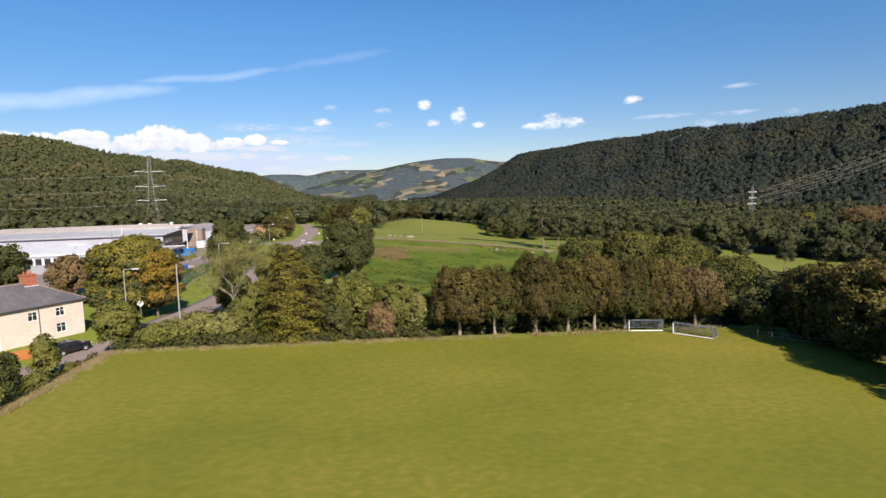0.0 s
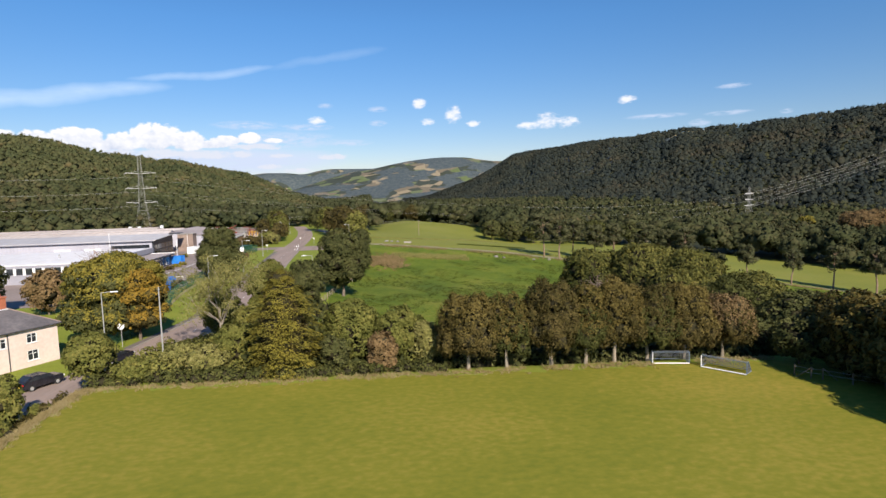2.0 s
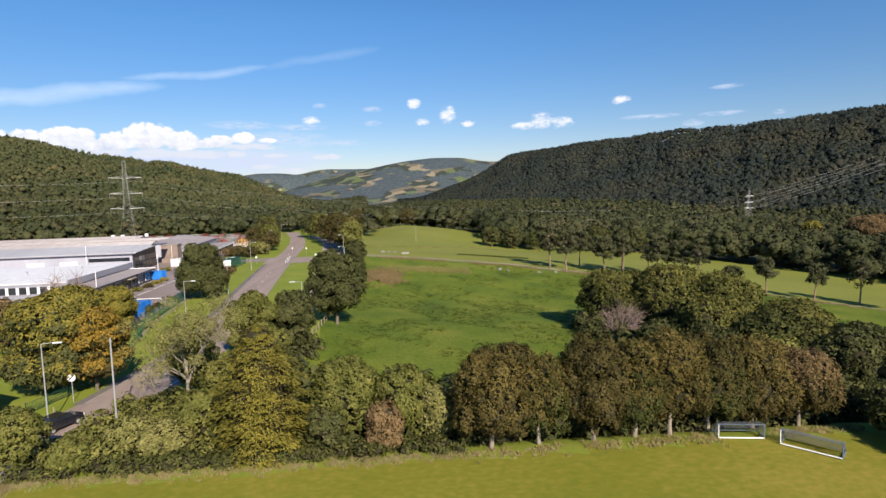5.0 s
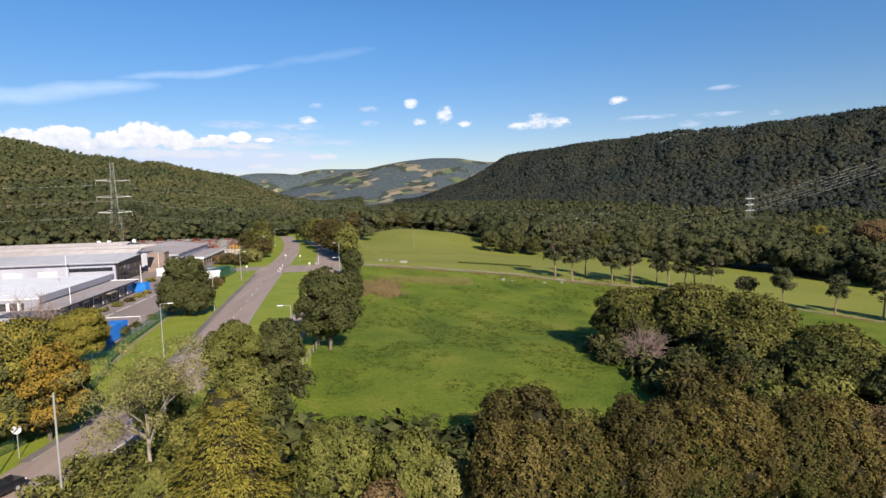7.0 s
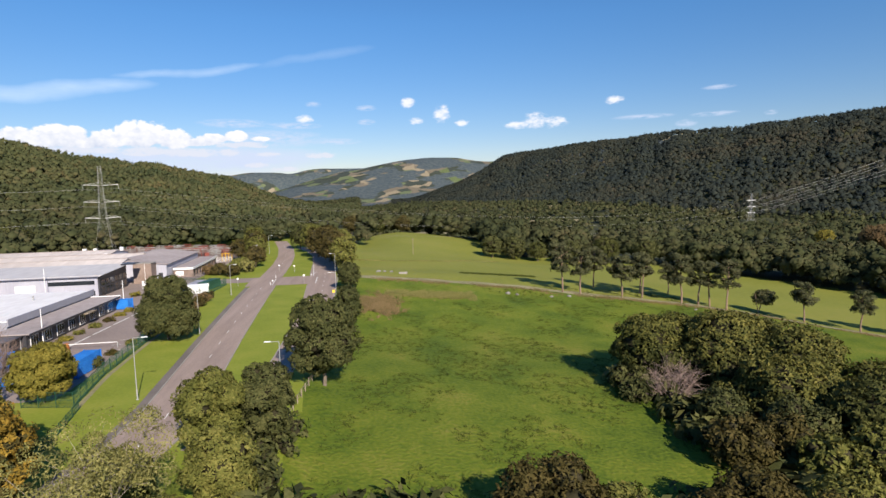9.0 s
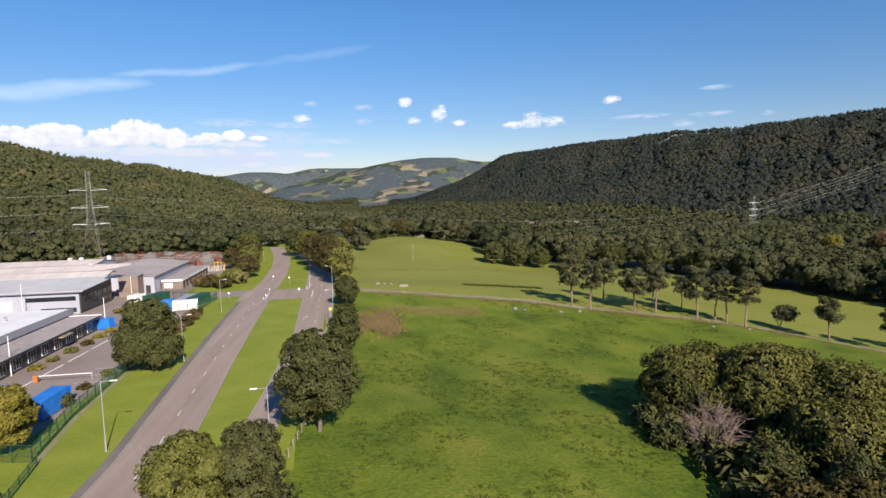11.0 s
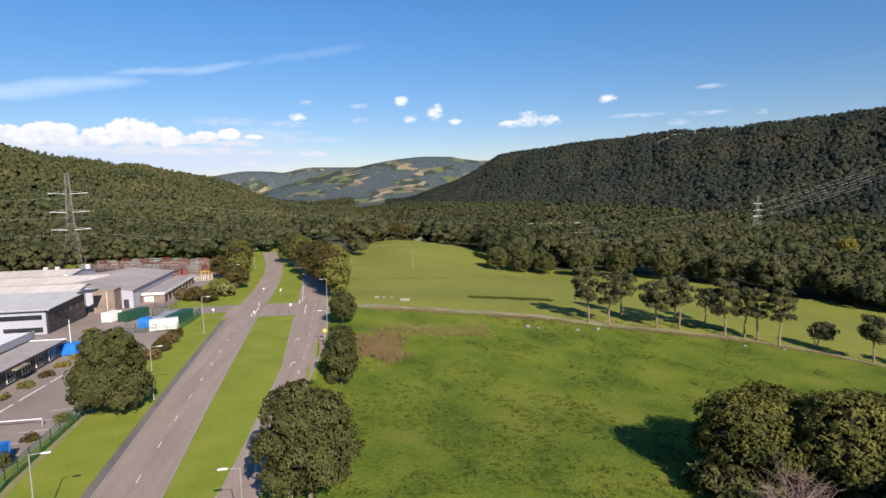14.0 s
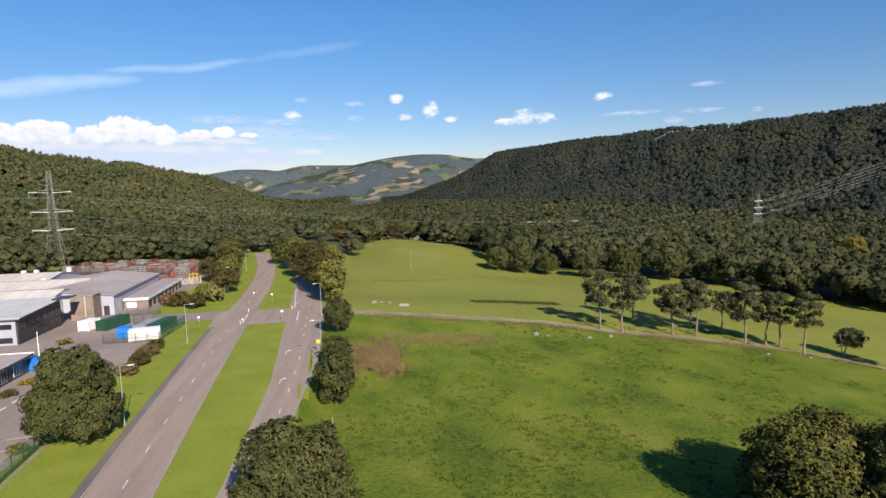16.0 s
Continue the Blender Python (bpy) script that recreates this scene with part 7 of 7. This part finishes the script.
part("boom", rods([((0.8, 0, 1.2), (0.2, 0, 4.6), 0.2), ((0.2, 0, 4.6), (3.8, 0, 6.0), 0.16)]), RED_STEEL, lift)
for x in (-2.1, 2.6):
    for y in (-1.1, 1.1):
        part("wheel", rods([((x, y - 0.15, 0.5), (x, y + 0.15, 0.5), 0.5)], sides=14), RUBBER, lift)
yg = thing("gantry", pose(-57.4, 289.0, 0, 0, 0, 10), "yellow steel gantry frames beside the yard fence", "gantry")
for k in range(4):
    part("frame", rods([((1.3 * k - 2.6, 0, 0), (1.3 * k - 2.6, 0, 3.4 + 0.5 * (k % 2)), 0.14), ((1.3 * k - 2.6, 0, 3.2), (1.3 * k - 1.5, 0, 3.2), 0.12)], sides=5), YELLOW, yg)


# ---- pylons and wires ----
def pylon(x, y, height, turn, label, legs=8.6, arms=(0.795, 0.611, 0.436), reach=7.6, r=0.055):
    """A lattice tower with three pairs of arms."""
    z = ground_z(x, y) - 0.5
    base = thing("pylon", pose(x, y, z, 0, 0, turn), label, "pylon")

    def half(f):
        return float(np.interp(f, [0, 0.436, 0.611, 0.795, 0.95, 1.0], [legs / 2, 1.6, 1.2, 0.9, 0.75, 0.65]))

    levels = [0, 0.13, 0.24, 0.34, 0.436, 0.50, 0.555, 0.611, 0.66, 0.705, 0.75, 0.795, 0.85, 0.90, 0.95, 1.0]
    body_rows = []
    for a, b in zip(levels, levels[1:]):
        ha, hb = half(a), half(b)
        ca = [(sx * ha, sy * ha, a * height) for sx, sy in ((-1, -1), (1, -1), (1, 1), (-1, 1))]
        cb = [(sx * hb, sy * hb, b * height) for sx, sy in ((-1, -1), (1, -1), (1, 1), (-1, 1))]
        for i in range(4):
            j = (i + 1) % 4
            body_rows += [(ca[i], cb[i], r), (ca[i], cb[j], r * 0.4), (ca[j], cb[i], r * 0.4), (cb[i], cb[j], r * 0.4)]
    part("tower", rods(body_rows, sides=4), LATTICE, base)
    for f in arms:
        hw, zz = half(f), f * height
        for s in (-1, 1):
            tip = (s * reach, 0, zz + 0.3)
            rows = [((s * hw, sy * hw, zz), tip, r * 1.7) for sy in (-1, 1)] + [((s * hw, sy * hw, zz + 1.3), tip, r * 0.4) for sy in (-1, 1)]
            for k in (0.3, 0.6):
                rows.append(((s * (hw + (reach - hw) * k), hw * (1 - k), zz), (s * (hw + (reach - hw) * k), -hw * (1 - k), zz + 1.3 * (1 - k)), r * 0.4))
            part("arm", rods(rows, sides=4), WHITE_PAINT, base, "pale galvanised cross-arm")
            part("insulator", rods([((s * reach, 0, zz + 0.2), (s * reach, 0, zz - 2.0), 0.05)], sides=5), GALV, base)
    return base


P1, P2 = (-124.6, 333.2, 44.0), (455.0, 655.0, 40.0)
pylon(P1[0], P1[1], P1[2], 12.0, "tall grey lattice electricity pylon at the wood's edge")
pylon(P2[0], P2[1], P2[2], 20.0, "grey lattice electricity pylon on the wooded slope", reach=8.0, r=0.13)


def wire(a, b, sag, radius=0.05):
    base = thing("power_cable", None, "thin sagging overhead power cable", "cable", "overhead power cables")
    pts = [Vector(a).lerp(Vector(b), k / 24) - Vector((0, 0, 4 * sag * (k / 24) * (1 - k / 24))) for k in range(25)]
    part("wire", rods([(pts[k], pts[k + 1], radius) for k in range(24)], sides=3), LATTICE, base)


z1, z2 = ground_z(*P1[:2]), ground_z(*P2[:2])
for f in (0.745, 0.56, 0.386):
    for s in (-7.4, 7.4):
        a = (P1[0] + s * 0.95, P1[1] - s * 0.1, z1 + f * P1[2])
        b = (P2[0] + s * 0.9, P2[1] + s * 0.35, z2 + f * P2[2])
        wire(a, b, 16.0, 0.022)
        wire(b, (900 + 3 * s, 560 + s, 150 + f * 30), 12.0, 0.09)
        wire(a, (-420 + s, 250 - s * 0.5, 30 + f * 40), 10.0, 0.022)
mast = thing("utility_pole", pose(24.4, 321.0, ground_z(24.4, 321.0)), "bare wooden pole standing in the pasture", "utility pole")
part("pole", rods([((0, 0, 0), (0, 0, 8.0), 0.16, 0.12)]), WOOD, mast)
part("crossarm", boxes((-0.7, -0.06, 7.5, 0.7, 0.06, 7.62)), WOOD, mast)

# stones and trough added in place of grazing animals, and gateway by the track
for k, (x, y, s) in enumerate([(42.0, 199.5, 0.8), (44.5, 198.6, 0.6), (55.0, 198.0, 0.6), (61.0, 199.5, 0.7), (4.5, 226.0, 0.8), (6.5, 226.6, 0.6), (8.8, 226.2, 0.7), (95.5, 188.5, 0.5), (104.5, 186.0, 0.5)]):
    v, f = ICO1
    rng = np.random.default_rng(500 + k)
    me = mesh_np("boulder", v * rng.uniform(0.8, 1.15, (len(v), 1)) * [s, s * 0.8, s * 0.6], f, STONE)
    b = new("boulder", me)
    b.matrix_basis = pose(x, y, ground_z(x, y) + 0.25 * s)
    tagged(b, "pale stone standing in for livestock beside the farm track", "boulder", "boulders along the track")
tr = thing("water_trough", pose(12.5, 222.4, ground_z(12.5, 222.4), 0, 0, -8), "pale concrete water trough added in place of livestock by the track", "trough")
part("basin", boxes((-1.4, -0.4, 0, 1.4, 0.4, 0.12), (-1.4, -0.4, 0.1, -1.28, 0.4, 0.6), (1.28, -0.4, 0.1, 1.4, 0.4, 0.6), (-1.4, -0.4, 0.1, 1.4, -0.3, 0.6), (-1.4, 0.3, 0.1, 1.4, 0.4, 0.6)), KERB, tr)


# ---- grasses and undergrowth ----
def tufts(name, rng, xs, ys, height, spread, blades, width, material, label, category, droop=1.0):
    """Leaning blades in tufts on the land."""
    n = len(xs)
    zs = land(xs, ys)
    a = rng.uniform(0, 2 * math.pi, (n, blades))
    rad = rng.uniform(0, 1, (n, blades)) * spread
    bx, by = xs[:, None] + np.cos(a) * rad, ys[:, None] + np.sin(a) * rad
    h = height * rng.uniform(0.5, 1.25, (n, blades))
    lean = h * rng.uniform(0.3, 1.2, (n, blades)) * droop
    la = a + rng.normal(size=(n, blades)) * 0.8
    tip = np.stack([bx + np.cos(la) * lean, by + np.sin(la) * lean, zs[:, None] + h], -1)
    w = width * rng.uniform(0.6, 1.3, (n, blades))
    pa = rng.uniform(0, math.pi, (n, blades))
    l = np.stack([bx - np.cos(pa) * w, by - np.sin(pa) * w, zs[:, None] - 0.03 + 0 * bx], -1)
    r = np.stack([bx + np.cos(pa) * w, by + np.sin(pa) * w, zs[:, None] - 0.03 + 0 * bx], -1)
    up = (np.cross(r - l, tip - l) * [0.2, -0.7, 0.6]).sum(-1) > 0
    l, r = np.where(up[..., None], l, r), np.where(up[..., None], r, l)
    V = np.stack([l, r, tip], 2).reshape(-1, 3)
    me = mesh_np(name, V, np.arange(len(V)).reshape(-1, 3), material, smooth=True)
    set_normals(me, np.array([0.1, -0.45, 0.9]) + rng.normal(size=(len(V), 3)) * 0.2)
    return tagged(new(name, me), label, category, kind="stuff")


grass_rng = np.random.default_rng(11)
n = 700
u = grass_rng.uniform(-27.5, 46, n)
u = u[wobble(u, 0 * u, 2.6, 2) - 0.012 * u > -0.45]
tufts("dry_grass", grass_rng, u, 59.9 + grass_rng.normal(size=len(u)) * 0.5, 0.26, 0.35, 14, 0.035, DRY, "strip of dry bleached grass along the pitch's end", "grass")
n = 800
v = grass_rng.uniform(30, 60, n)
tufts("dry_grass", grass_rng, -27.1 - 0.04 * (58 - v) + grass_rng.normal(size=n) * 0.4, v, 0.26, 0.35, 14, 0.035, DRY, "strip of dry bleached grass along the pitch's side", "grass")
n = 1700
x, y = 3.6 + grass_rng.normal(size=n) * 1.9, 183.0 + grass_rng.normal(size=n) * 4.2
keep = (wobble(x, y, 2.2, 5) > -0.3) & (x > -3)
x, y = x[keep], y[keep]
tufts("bracken", grass_rng, x, y, 0.95, 0.6, 14, 0.07, BRACKEN, "browning bracken patch in the meadow", "bracken")
n = 900
x, y = grass_rng.uniform(6, 31, n), 195.0 + grass_rng.normal(size=n) * 1.8
tufts("rough_grass", grass_rng, x, y, 0.7, 0.5, 12, 0.07, RUSHES, "olive rushes in the damp part of the meadow", "rushes")
n = 2600
x = grass_rng.uniform(-3, 140, n)
y = track_y(x) - 1.6 + grass_rng.normal(size=n) * 1.5
keep = (np.abs(y - track_y(x)) > 1.0) & (wobble(x, y, 5, 4) > -0.35)
tufts("rough_grass", grass_rng, x[keep], y[keep], 0.35, 0.5, 10, 0.06, BRACKEN, "rough olive grass along the bank of the farm track", "grass")
n = 800
x = grass_rng.uniform(-6, 68, n)
y = np.interp(x, [-6, 14, 38, 68], [282, 285, 295, 321]) + grass_rng.normal(size=n) * 0.8
tufts("rough_grass", grass_rng, x, y, 0.35, 0.6, 10, 0.09, RUSHES, "dark rough grass along a low step in the pasture", "grass")
n = 260
x = grass_rng.uniform(34, 62, n)
tufts("rough_grass", grass_rng, x, 236 + 0.1 * (x - 34) + grass_rng.normal(size=n) * 1.6, 0.5, 0.7, 12, 0.09, TUSSOCK, "patches of dark rushes in the pasture", "grass")
x, y = scatter(13000, -6, 100, 84, 212, lambda x, y: in_meadow(x, y) & (wobble(x, y, 4.5, 3) + 0.5 * wobble(x, y, 23, 8) > 0.05))
tufts("tussock_grass", grass_rng, x, y, 0.2, 0.45, 9, 0.07, TUSSOCK, "taller tussocks in the meadow grass", "grass", 2.6)
for part_k, (x0, x1, y0, y1, m, hh, cnt) in enumerate([(-27, 8, 60.8, 63.0, LEAF_OAK, 1.0, 190), (8, 43, 63.6, 67.0, LEAF_DARK, 1.8, 150), (-31.5, -28.0, 34, 61, LEAF_OLIVE, 0.6, 70), (-27, -13, 63, 80, LEAF_GREEN, 1.6, 220), (-12, 34, 64, 84, LEAF_DARK, 1.6, 420), (41, 72, 66, 124, LEAF_DARK, 2.0, 480), (48, 62, 24, 64, LEAF_DARK, 1.6, 240), (-14.5, -8.5, 86, 104, LEAF_DARK, 1.3, 90)]):
    rng = np.random.default_rng(600 + part_k)
    cnt = int(cnt * 0.7)
    cx, cy = rng.uniform(x0, x1, cnt), rng.uniform(y0, y1, cnt)
    cen = np.stack([cx, cy, land(cx, cy) + hh * rng.uniform(0.15, 0.55, cnt)], 1)
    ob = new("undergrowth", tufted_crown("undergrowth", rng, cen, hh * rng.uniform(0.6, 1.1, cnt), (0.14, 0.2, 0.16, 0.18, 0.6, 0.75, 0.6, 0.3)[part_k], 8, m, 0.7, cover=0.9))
    tagged(ob, "tangled bramble and shrub undergrowth", "undergrowth", kind="stuff")
